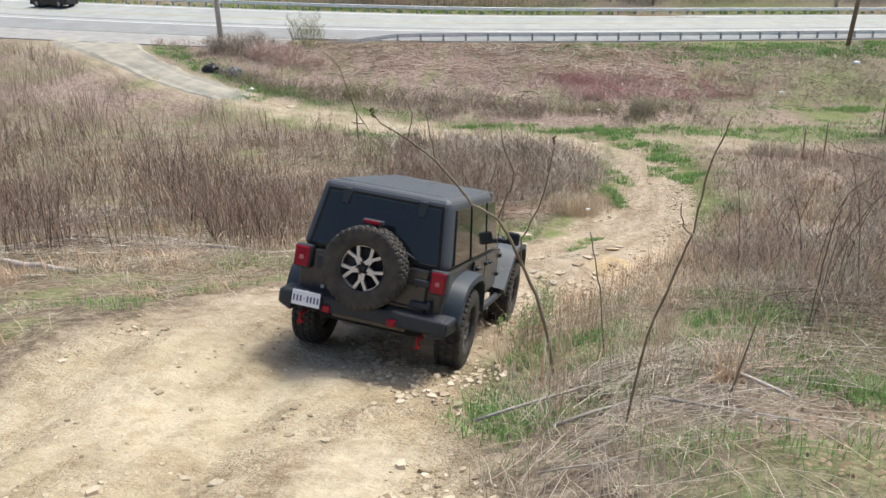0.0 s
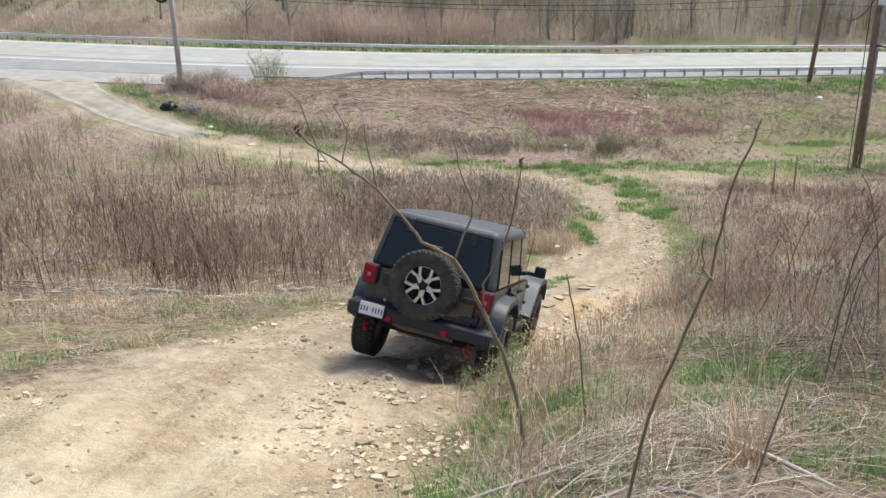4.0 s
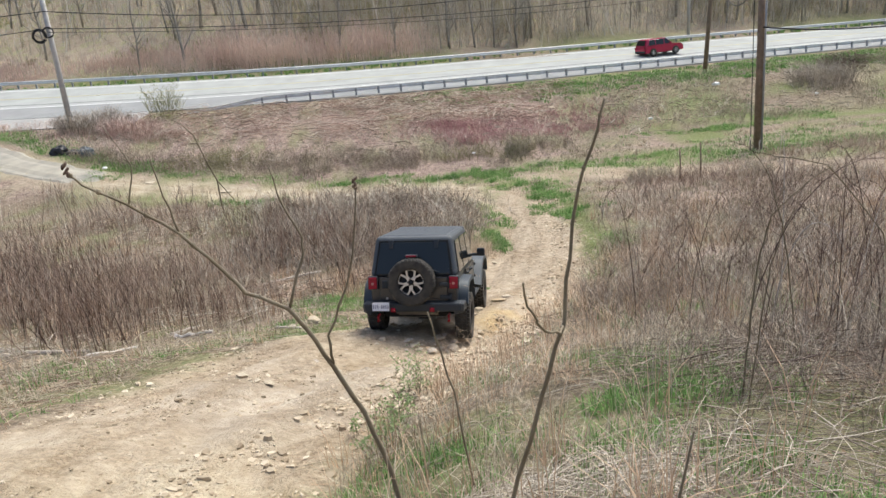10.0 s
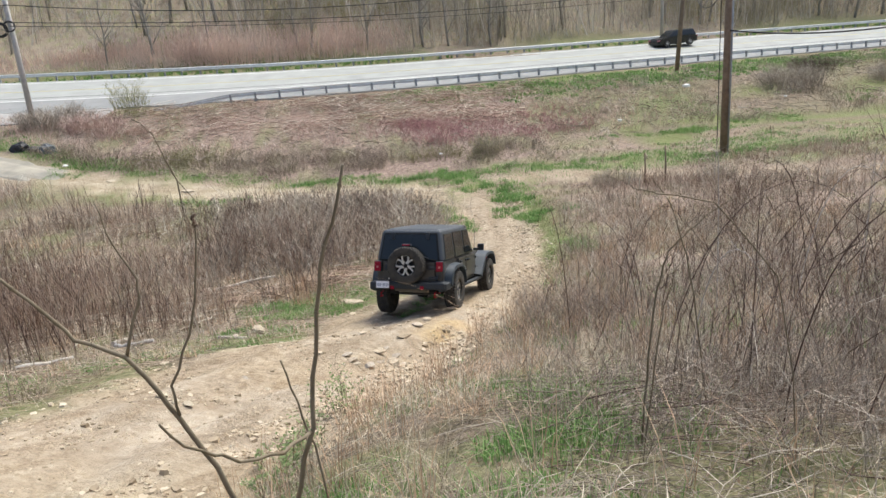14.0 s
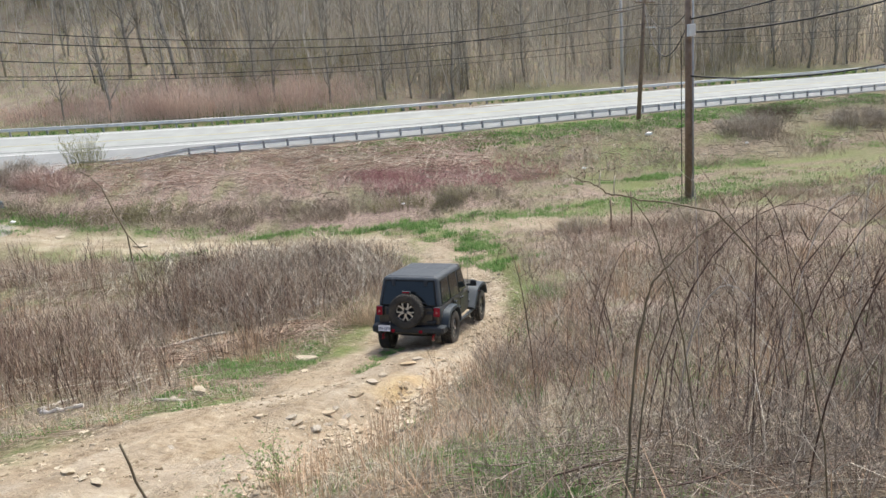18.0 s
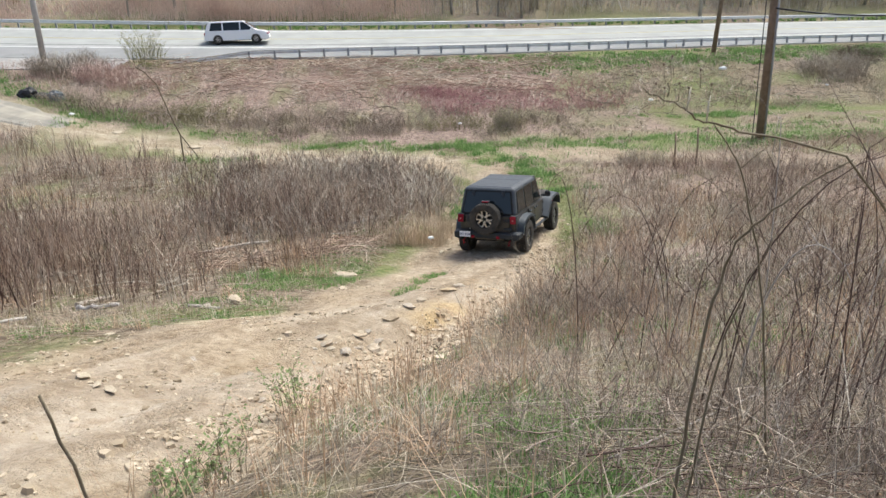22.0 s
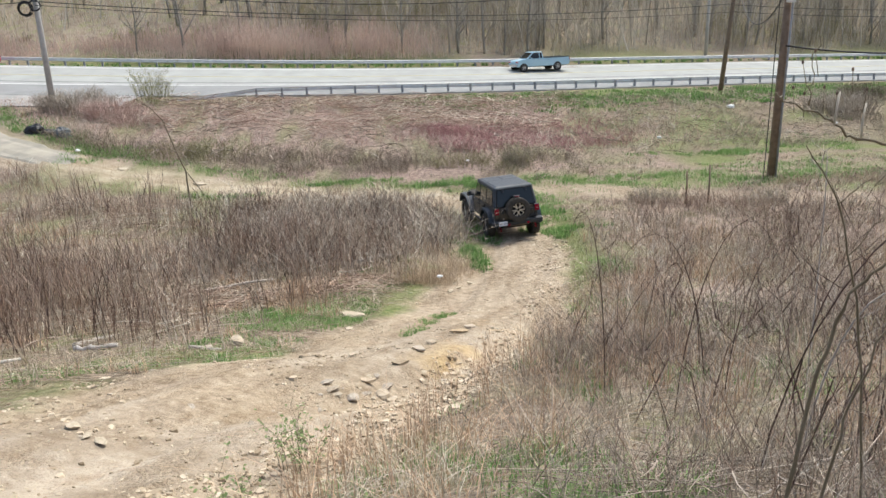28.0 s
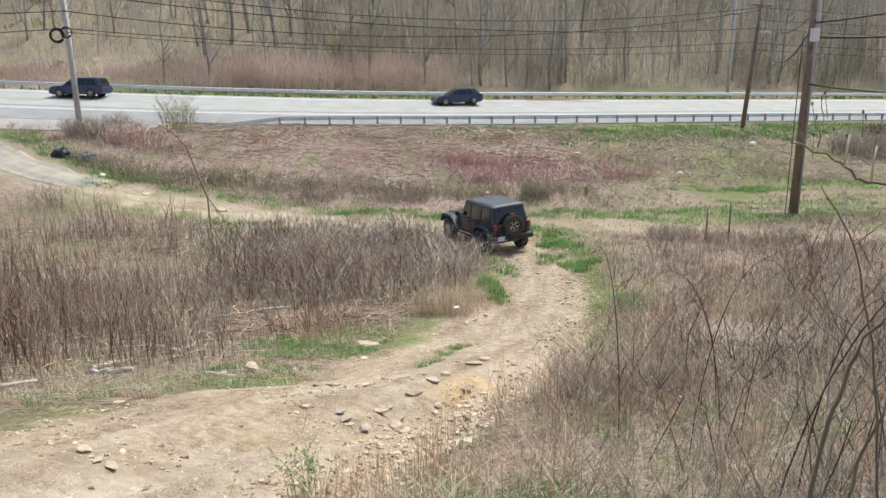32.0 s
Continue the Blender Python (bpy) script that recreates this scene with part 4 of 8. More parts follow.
    part("windshield", block([(-.64, 1.985, 1.22), (.64, 1.985, 1.22), (.64, 2.005, 1.22), (-.64, 2.005, 1.22)], [(-.60, 1.615, 1.74), (.60, 1.615, 1.74), (.60, 1.637, 1.74), (-.60, 1.637, 1.74)], 0.004, 1), GLASS, ws)

    def ry(z, out):
        return -.79 + (z - 1.15) * 0.234 - out
    rear = part("rear_window", block([(-.665, ry(1.19, .018), 1.19), (.665, ry(1.19, .018), 1.19), (.665, ry(1.19, -.01), 1.19), (-.665, ry(1.19, -.01), 1.19)],
                                     [(-.585, ry(1.70, .018), 1.70), (.585, ry(1.70, .018), 1.70), (.585, ry(1.70, -.01), 1.70), (-.585, ry(1.70, -.01), 1.70)], 0.012, 2), GLASS, v, "dark tinted rear window")
    part("gasket", block([(-.70, ry(1.165, .010), 1.165), (.70, ry(1.165, .010), 1.165), (.70, ry(1.165, -.01), 1.165), (-.70, ry(1.165, -.01), 1.165)],
                         [(-.612, ry(1.725, .010), 1.725), (.612, ry(1.725, .010), 1.725), (.612, ry(1.725, -.01), 1.725), (-.612, ry(1.725, -.01), 1.725)], 0.008, 2), UNDER, rear, "black rubber window gasket")
    for s in (-1, 1):
        part("hinge", block([(s * .40 - .035, ry(1.62, .05), 1.60), (s * .40 + .035, ry(1.62, .05), 1.60), (s * .40 + .035, ry(1.62, .0), 1.60), (s * .40 - .035, ry(1.62, .0), 1.60)],
                            [(s * .40 - .045, ry(1.74, .05), 1.74), (s * .40 + .045, ry(1.74, .05), 1.74), (s * .40 + .045, ry(1.74, .0), 1.74), (s * .40 - .045, ry(1.74, .0), 1.74)], 0.01), TRIM, rear)
    part("wiper", tube(bmesh.new(), [(.05, ry(1.3, .05), 1.35), (.32, ry(1.25, .04), 1.27), (.45, ry(1.22, .035), 1.22)], 0.014, 6), TRIM, rear)
    gate = part("tailgate", block([(-.60, -.825, .68), (.60, -.825, .68), (.60, -.78, .68), (-.60, -.78, .68)], [(-.60, -.835, 1.15), (.60, -.835, 1.15), (.60, -.78, 1.15), (-.60, -.78, 1.15)], 0.015), PAINT_GREY, v)
    for z in (.80, 1.02):
        part("hinge", cuboid(.56, -.85, z, .20, .05, .07, 0.015), TRIM, gate)
        part("hinge_pin", tube(bmesh.new(), [(.645, -.85, z - .055), (.645, -.85, z + .055)], 0.026, 10), TRIM, gate)
        part("stamped_rib", cuboid(.36, -.838, z - .04, .30, .02, .035, 0.009), PAINT_GREY, gate)
    part("handle", cuboid(-.50, -.85, 1.03, .11, .04, .15, 0.02), TRIM, gate)
    part("emblem", cuboid(-.47, -.836, .78, .035, .012, .035, 0.004), ALLOY, gate)
    tyre, (rim, spokes) = tyre_mesh(), rim_meshes()
    spare_at = Matrix.Translation((-0.0, -.985, 1.09)) @ Matrix.Rotation(-math.pi / 2, 4, 'Z') @ Matrix.Diagonal((1, .955, .955, 1))
    spare = part("spare_wheel", tyre, None, v, "dusty black all-terrain tyre")
    spare.matrix_basis = spare_at
    for nm, me, lab in (("rim", rim, ""), ("spoke_web", spokes, "machined silver alloy spokes")):
        part(nm, me, None, spare, lab).matrix_basis = Matrix.Rotation(math.pi / 5, 4, 'X')
    part("carrier", cuboid(0, -.84, 1.05, .30, .10, .36, 0.02), TRIM, v)
    part("brake_light_post", cuboid(0.02, -.90, 1.47, .05, .05, .12, 0.01), TRIM, v)
    bl = part("high_brake_light", cuboid(0, -.95, 1.535, .21, .10, .045, 0.012), TRIM, v)
    part("lens", cuboid(0, -1.004, 1.535, .17, .02, .034, 0.006), RED_LAMP, bl)
    for s in (-1, 1):
        lamp = part("tail_light", cuboid(s * .71, -.815, 1.055, .18, .13, .235, 0.022), TRIM, v)
        part("lens", cuboid(s * .712, -.872, 1.055, .155, .035, .21, 0.02), RED_LAMP, lamp, "red tail light lens")
        part("reverse_lens", cuboid(s * .712, -.889, 1.045, .045, .012, .045, 0.006), LAMP_WHITE, lamp)
    bumper = part("rear_bumper", block([(-.86, -.98, .56), (.86, -.98, .56), (.86, -.74, .56), (-.86, -.74, .56)], [(-.86, -.985, .715), (.86, -.985, .715), (.86, -.74, .735), (-.86, -.74, .735)], 0.035, 3), TRIM, v, "wide black rear bumper")
    for s in (-1, 1):
        part("end_cap", block([(s * .72, -.985, .50), (s * .885, -.93, .55), (s * .905, -.55, .55), (s * .72, -.55, .50)], [(s * .72, -.985, .70), (s * .89, -.93, .70), (s * .91, -.55, .72), (s * .72, -.55, .72)], 0.03), TRIM, bumper)
        part("reflector", cuboid(s * .34, -.99, .60, .085, .03, .075, 0.012), RED_LAMP, bumper)
        part("tow_hook", tube(bmesh.new(), [(s * .62, -.80, .50), (s * .62, -.93, .47), (s * .62, -.95, .40), (s * .62, -.84, .40)], 0.022, 8), RED_PAINT, v, "red tow hook")
    part("hitch_plate", block([(-.30, -.90, .52), (.40, -.90, .52), (.40, -.76, .50), (-.30, -.76, .50)], [(-.30, -.94, .56), (.40, -.94, .56), (.40, -.76, .56), (-.30, -.76, .56)], 0.01), mat("bare_skid_plate", (0.16, 0.14, 0.11), 0.6, (0.09, 0.08, 0.07), 9), v, "scuffed bare skid plate")
    plate = part("number_plate", cuboid(-.55, -1.005, .665, .32, .025, .17, 0.008), TRIM, v)
    part("plate_face", cuboid(-.55, -1.020, .665, .30, .008, .15, 0.003, 1), PLATE, plate, "white number plate with dark bars")
    for k, w in ((0, .028), (1, .028), (2, .028), (3, .014), (4, .028), (5, .028), (6, .028), (7, .028)):
        part("bar", cuboid(-.675 + .036 * k, -1.026, .66, w * .6, .004, .062 if k != 3 else .015, 0.001, 1), PLATE_INK, plate)
    for s in (-1, 1):
        for nm, y0, y1 in (("rear_door", .38, 1.02), ("front_door", 1.05, 1.93)):
            lo, hi = side_panel(y0, y1, .66, 1.145, s, .022, .03)
            d = part(nm, block(lo, hi, 0.012), PAINT_GREY, v)
            part("handle", cuboid(s * .83, y0 + .13, 1.06, .05, .15, .035, 0.012), TRIM, d)
            # dark plate gives the shade of a hollow behind the handle
            part("handle_recess", cuboid(s * .80, y0 + .13, 1.055, .02, .19, .07, 0.01), UNDER, d)
            for z in (.82, 1.06):
                part("hinge", cuboid(s * .815, y1 - .02, z, .05, .09, .05, 0.012), TRIM, d)
        for nm, a in (("quarter_window", (-.60, .10, 1.20, 1.70, -.50, .10)), ("rear_door_window", (.20, .97, 1.19, 1.71, .20, .95)), ("front_door_window", (1.05, 1.74, 1.19, 1.71, 1.05, 1.52))):
            lo, hi = side_panel(a[0], a[1], a[2], a[3], s, .014, .03, a[4], a[5])
            part(nm, block(lo, hi, 0.01, 2), GLASS, v)
        # fenders, wheels, steps, mirrors
        for nm, yc, inner in (("rear_fender", 0.0, ((-.60, .62), (-.56, .78), (-.47, .91), (-.34, .985), (-.1, 1.01), (.14, 1.012), (.32, .985), (.45, .91), (.54, .78), (.60, .58))), ("front_fender", 3.01, ((-.92, .56), (-.74, .73), (-.58, .89), (-.45, 1.0), (-.30, 1.055), (.0, 1.07), (.30, 1.055), (.46, .99), (.55, .88), (.60, .74)))):
            bm = bmesh.new()
            inner = rounded_line(rounded_line(inner))
            outer = [(y * 1.09, z + .075) for y, z in inner]
            for i in range(len(inner) - 1):
                (a, b), (c, d) = inner[i:i + 2], outer[i:i + 2]
                hexa(bm, [(s * .66, yc + a[0], a[1]), (s * .945, yc + a[0], a[1] - .02), (s * .945, yc + b[0], b[1] - .02), (s * .66, yc + b[0], b[1])],
                     [(s * .66, yc + c[0], c[1]), (s * .935, yc + c[0], c[1] - .03), (s * .935, yc + d[0], d[1] - .03), (s * .66, yc + d[0], d[1])])
            bmesh.ops.remove_doubles(bm, verts=bm.verts[:], dist=0.002)
            part(nm, bm, FENDER, v, "satin dark blue-grey flared fender")
        part("wheel_well", cuboid(s * .62, 0, .80, .22, .98, .36, 0.05), UNDER, v)
        part("wheel_well", cuboid(s * .60, 3.0, .85, .24, 1.0, .36, 0.05), UNDER, v)
        part("rock_rail", tube(bmesh.new(), [(s * .80, .55, .55), (s * .84, .75, .51), (s * .84, 2.2, .51), (s * .80, 2.4, .55)], 0.045, 10), TRIM, v)
        mir = part("mirror", block([(s * .87, 1.87, 1.22), (s * 1.045, 1.85, 1.22), (s * 1.035, 1.95, 1.22), (s * .87, 1.95, 1.22)], [(s * .875, 1.86, 1.385), (s * 1.045, 1.84, 1.385), (s * 1.03, 1.94, 1.385), (s * .875, 1.94, 1.385)], 0.03), TRIM, v, "black door mirror")
        part("mirror_arm", cuboid(s * .83, 1.92, 1.25, .14, .06, .06, 0.02), TRIM, mir)
        part("shock_absorber", tube(bmesh.new(), [(s * .50, -.18, .38), (s * .46, -.12, .80)], 0.035, 8), RED_PAINT, v, "red shock absorber")
        part("side_marker", cuboid(s * .94, 2.55, .98, .02, .07, .025, 0.005), RED_LAMP, v)
    part("rear_axle", tube(bmesh.new(), [(-.72, 0, .41), (-.2, 0, .41), (.2, 0, .41), (.72, 0, .41)], 0.06, 10), UNDER, v)
    part("differential", lathe(bmesh.new(), [(-.16, 0), (-.1, .13), (.1, .13), (.16, 0)], 14, Matrix.Translation((0.05, 0, .40))), UNDER, v)
    part("front_axle", tube(bmesh.new(), [(-.72, 3.01, .41), (.72, 3.01, .41)], 0.06, 10), UNDER, v)
    part("chassis", cuboid(0, 1.4, .50, 1.1, 4.1, .16, 0.03), UNDER, v)
    part("muffler", lathe(bmesh.new(), [(-.36, 0), (-.35, .11), (.35, .11), (.36, 0)], 16, Matrix.Translation((0.05, -.55, .50))), mat("dull_exhaust_steel", (0.2, 0.18, 0.16), 0.5, metal=0.7), v)
    part("antenna", tube(bmesh.new(), [(.70, 2.25, 1.18), (.72, 2.22, 1.95)], 0.006, 5, 0.003), TRIM, v)
    wheels = []
    for x, y, flip in ((.80, 0, 0), (-.80, 0, 180), (.80, 3.01, 0), (-.80, 3.01, 180)):
        w = part("wheel", tyre, None, v, "dusty all-terrain tyre")
        w.matrix_basis = pose(x, y, .43, 0, 0, flip)
        part("rim", rim, None, w), part("spoke_web", spokes, None, w, "machined silver alloy spokes")
        wheels.append((w, x, y, flip))
    # the top stands taller than its panels were drawn
    for ob in v.children_recursive:
        if ob.name.split(".")[0] in ("hardtop", "roof_panel", "windshield_frame", "windshield", "rear_window", "quarter_window", "rear_door_window", "front_door_window") or (ob.parent is rear):
            for q in ob.data.vertices:
                q.co.z += max(0.0, q.co.z - 1.15) * 0.095
    return v, wheels


vehicle, vehicle_wheels = build_vehicle()


# ---- cars on the road ----
def car_tyre(r, w):
    bm = bmesh.new()
    lathe(bm, [(-w / 2, r * .6), (-w / 2, r * .9), (-w * .4, r), (w * .4, r), (w / 2, r * .9), (w / 2, r * .6)], 24)
    t = bpy.data.meshes.new("tyre")
    bm.to_mesh(t)
    bm.free()
    t.materials.append(RUBBER)
    bm = bmesh.new()
    lathe(bm, [(0, 0), (w * .32, 0), (w * .36, r * .1), (w * .25, r * .3), (w * .25, r * .52), (w * .46, r * .6), (0, r * .62)], 24)
    for k in range(5):
        box(bm, w * .36, 0, r * .32, .03, r * .16, r * .5, Matrix.Rotation(2 * math.pi * k / 5, 4, 'X'))
    m = bpy.data.meshes.new("rim")
    bm.to_mesh(m)
    bm.free()
    m.materials.append(ALLOY)
    return t, m


def rounded_outline(pts):
    """Cuts each corner of a (y, z) outline for a softer line."""
    out = []
    n = len(pts)
    for i, (y, z) in enumerate(pts):
        for q in (pts[i - 1], pts[(i + 1) % n]):
            d = math.hypot(q[0] - y, q[1] - z)
            k = min(0.10 / d, 0.3)
            out.append((y + (q[0] - y) * k, z + (q[1] - z) * k))
    return out


def car(name, label, paint, L, W, lower, upper, wheelbase, r, windows, bed=None, hub=None, mid=0.0):
    """A road car: body from its side outline, a narrower cabin, panes, lamps and wheels. +y is forward, origin mid-car on the road."""
    c = tagged(new(name), label, "car", "cars on the road")
    h = W / 2
    ax = wheelbase / 2
    bm = bmesh.new()
    prism(bm, rounded_outline(lower), -h, h)
    bmesh.ops.recalc_face_normals(bm, faces=bm.faces[:])
    side = [e for e in bm.edges if abs(e.verts[0].co.x - e.verts[1].co.x) < 1e-4]
    bmesh.ops.bevel(bm, geom=side, offset=0.07, segments=2, affect='EDGES')
    body = part("body", bm, paint, c)
    bm = bmesh.new()
    zl, zt = min(z for _, z in upper), max(z for _, z in upper)
    prism(bm, upper, -h * .93, h * .93)
    for vv in bm.verts:
        k = (vv.co.z - zl) / (zt - zl)
        vv.co.x *= 1 - 0.17 * k
    bevelled(bm, 0.04, 2)
    cabin = part("cabin", bm, paint, c)
    for s in (-1, 1):
        for y0, y1, y0t, y1t in windows:
            z0, z1 = zl + .05, zt - .09
            f = lambda z: h * .93 * (1 - 0.17 * (z - zl) / (zt - zl)) + .012
            lo = [(s * (f(z0) - .03), y0, z0), (s * f(z0), y0, z0), (s * f(z0), y1, z0), (s * (f(z0) - .03), y1, z0)]
            hi = [(s * (f(z1) - .03), y0t, z1), (s * f(z1), y0t, z1), (s * f(z1), y1t, z1), (s * (f(z1) - .03), y1t, z1)]
            part("side_window", block(lo, hi, 0.008, 1), GLASS, c)
        for y in (mid - ax, mid + ax):
            # black disc behind the wheel stands for the shaded, uncut arch
            part("wheel_arch", lathe(bmesh.new(), [(-.14, 0), (-.01, 0), (-.01, r * 1.12), (-.14, r * 1.12)], 24, Matrix.Translation((s * (h + .012), y, r)) @ Matrix.Rotation(0 if s > 0 else math.pi, 4, 'Z')), UNDER, c)
        part("mirror", cuboid(s * (h + .06), upper[-1][0] * .0 + max(y for y, z in upper if z < zl + .05) - .45, zl + .08, .2, .1, .14, 0.03), paint, c)
        part("tail_light", cuboid(s * (h - .14), -L / 2 + .03, lower[0][1] + .55, .24, .1, .2, 0.03), RED_LAMP, c)
        part("headlight", cuboid(s * (h - .2), L / 2 - .1, lower[0][1] + .45, .34, .16, .14, 0.03), LAMP_WHITE, c)
        for y in (-0.15, 0.85):
            part("door_handle", cuboid(s * (h + .005), y - .3, zl - .12, .03, .16, .03, 0.008), hub or paint, c)
    # front and rear panes follow the cabin's slopes
    (ry0, _), (rt, _) = upper[0], upper[1]
    (ft, _), (fy0, _) = upper[-2], upper[-1]
    for nm, ya, yb, sgn in (("rear_window", ry0, rt, -1), ("windshield", fy0, ft, 1)):
        p = lambda k: (ya + (yb - ya) * k, zl + (zt - zl) * k)
        (y1, z1), (y2, z2) = p(.14), p(.88)
        o = .03 * sgn
        part(nm, block([(-h * .80, y1 - o, z1), (h * .80, y1 - o, z1), (h * .80, y1 + o, z1), (-h * .80, y1 + o, z1)], [(-h * .68, y2 - o, z2), (h * .68, y2 - o, z2), (h * .68, y2 + o, z2), (-h * .68, y2 + o, z2)], 0.01, 1), GLASS, c)
    part("underbody", cuboid(0, 0, lower[0][1] + .02, W * .9, L * .9, .12, 0.02), UNDER, c)
    part("front_bumper", cuboid(0, L / 2 - .06, lower[0][1] + .16, W * .93, .16, .2, 0.05), hub or TRIM, c)
    part("rear_bumper", cuboid(0, -L / 2 + .06, lower[0][1] + .16, W * .93, .16, .2, 0.05), hub or TRIM, c)
    if bed:
        # dark sheet on the closed body gives the shade inside the bed
        part("bed_floor", cuboid(0, (bed[0] + bed[1]) / 2, bed[2] + .012, W * .82, bed[1] - bed[0], .03, 0.005), UNDER, c, "dark sheet for the shaded hollow of the pickup bed")
        for s in (-1, 1):
            part("bed_rail", cuboid(s * (h - .09), (bed[0] + bed[1]) / 2, bed[2] + .03, .14, bed[1] - bed[0] + .1, .07, 0.02), TRIM, c)
    t, m = car_tyre(r, .22)
    for s in (-1, 1):
        for y in (mid - ax, mid + ax):
            w = part("wheel", t, None, c)
            w.matrix_basis = pose(s * (h - .065), y, r, 0, 0, 0 if s > 0 else 180)
            part("rim", m, None, w)
    return c


SUV_LOW = ((-2.28, .30), (-2.30, .80), (-2.15, 1.02), (1.05, 1.02), (2.05, .92), (2.28, .70), (2.28, .30))
SUV_UP = ((-2.22, 1.0), (-1.95, 1.60), (-1.6, 1.66), (0.25, 1.66), (1.10, 1.0))
SUV_WIN = ((-1.85, -1.0, -1.62, -1.0), (-.92, 0.02, -.92, 0.02), (.10, .93, .10, .30))
VAN_LOW = ((-2.55, .26), (-2.58, .85), (-2.45, 1.05), (1.45, 1.02), (2.25, .90), (2.55, .68), (2.55, .26))
VAN_UP = ((-2.50, 1.03), (-2.25, 1.68), (-1.9, 1.75), (0.55, 1.74), (1.62, 1.0))
VAN_WIN = ((-2.15, -1.15, -1.98, -1.15), (-1.05, 0.25, -1.05, 0.25), (.33, 1.35, .33, .62))
HATCH_LOW = ((-2.2, .24), (-2.25, .75), (-2.05, .95), (0.85, .92), (1.95, .78), (2.23, .58), (2.23, .24))
HATCH_UP = ((-2.05, .92), (-1.45, 1.36), (-1.0, 1.45), (0.0, 1.45), (1.05, .90))
HATCH_WIN = ((-1.35, -.75, -1.1, -.75), (-.67, .12, -.67, .05), (.18, .85, .12, .22))
PICK_LOW = ((-2.75, .45), (-2.79, .75), (-2.77, 1.18), (1.45, 1.16), (2.45, 1.08), (2.76, .92), (2.79, .45))
PICK_UP = ((-.02, 1.14), (.05, 1.72), (0.22, 1.79), (.95, 1.79), (1.75, 1.12))
PICK_WIN = ((.10, .34, .14, .34), (.42, 1.58, .42, .98))
WORK_LOW = ((-3.12, .55), (-3.15, .9), (-3.13, 1.36), (1.6, 1.36), (2.75, 1.28), (3.1, 1.1), (3.12, .55))
WORK_UP = ((-.80, 1.34), (-.72, 1.94), (-.55, 2.02), (.90, 2.02), (1.72, 1.32))
WORK_WIN = ((-.62, .02, -.56, .02), (.12, 1.52, .12, .96))


def stretched(outline, k):
    return tuple((y * k, z) for y, z in outline)


def stretched_panes(panes, k):
    return tuple(tuple(y * k for y in row) for row in panes)


red_suv = car("red_suv", "crimson compact suv driving along the road", CAR_RED, 4.57, 1.84, SUV_LOW, SUV_UP, 2.66, .35, SUV_WIN)
dark_suv = car("dark_suv", "glossy black suv driving along the road", CAR_BLACK, 5.0, 1.94, stretched(SUV_LOW, 1.093), stretched(SUV_UP, 1.093), 2.92, .38, stretched_panes(SUV_WIN, 1.093), hub=CAR_BLACK)
navy_suv = car("navy_suv", "dark navy suv driving along the road", CAR_NAVY, 4.85, 1.89, stretched(SUV_LOW, 1.06), stretched(SUV_UP, 1.06), 2.82, .37, stretched_panes(SUV_WIN, 1.06), hub=CAR_NAVY)
van = car("minivan", "white minivan driving along the road", CAR_WHITE, 5.13, 1.95, VAN_LOW, VAN_UP, 3.03, .34, VAN_WIN, hub=CAR_WHITE)
red_pickup = car("red_pickup", "red extended-cab pickup truck with a black front guard and cargo", CAR_SCARLET, 6.25, 2.02, WORK_LOW, WORK_UP, 4.1, .41, WORK_WIN, bed=(-3.05, -.85, 1.36), hub=TRIM)
blue_pickup = car("blue_pickup", "light blue two-door pickup truck driving along the road", CAR_BLUE, 5.58, 1.95, PICK_LOW, PICK_UP, 3.54, .37, PICK_WIN, bed=(-2.7, -.12, 1.18), hub=CHROME, mid=0.31)
hatchback = car("hatchback", "dark blue hatchback driving along the road", CAR_NAVY, 4.46, 1.8, HATCH_LOW, HATCH_UP, 2.7, .33, HATCH_WIN, hub=CAR_NAVY)
sedan = car("dark_car", "black compact car driving along the road", CAR_BLACK, 4.46, 1.8, HATCH_LOW, HATCH_UP, 2.7, .33, HATCH_WIN, hub=CAR_BLACK)

part("front_guard", block([(-.95, 3.05, .62), (.95, 3.05, .62), (.8, 3.3, .62), (-.8, 3.3, .62)], [(-.9, 3.05, 1.32), (.9, 3.05, 1.32), (.75, 3.24, 1.26), (-.75, 3.24, 1.26)], 0.04), TRIM, red_pickup, "black steel front guard")
for cx, cy, cz, sx, sy, sz, m in ((0.0, -1.0, 1.95, 1.5, .06, .12, TRIM), (-.68, -1.0, 1.65, .08, .06, .6, TRIM), (.68, -1.0, 1.65, .08, .06, .6, TRIM), (.2, -1.45, 1.62, .9, .55, .55, DEADWOOD), (-.4, -1.25, 1.85, .3, .3, .75, PAPER), (0.0, -2.2, 1.45, .9, .6, .2, TRIM)):
    part("cargo", cuboid(cx, cy, cz, sx, sy, sz, 0.02), m, red_pickup, "tools and boxes behind the cab")


# ---- plants ----
rng = np.random.default_rng(7)


def scatter(n, x0, x1, y0, y1, keep):
    """About n random places in a rectangle, kept with the given chance."""
    xs, ys, have = [], [], 0
    for _ in range(12):
        m = max(n, 2000)
        x, y = rng.uniform(x0, x1, m), rng.uniform(y0, y1, m)
        k = keep(x, y) > rng.random(m)
        xs.append(x[k]), ys.append(y[k])
        have += int(k.sum())
        if have >= n:
            break
    return np.concatenate(xs)[:n], np.concatenate(ys)[:n]


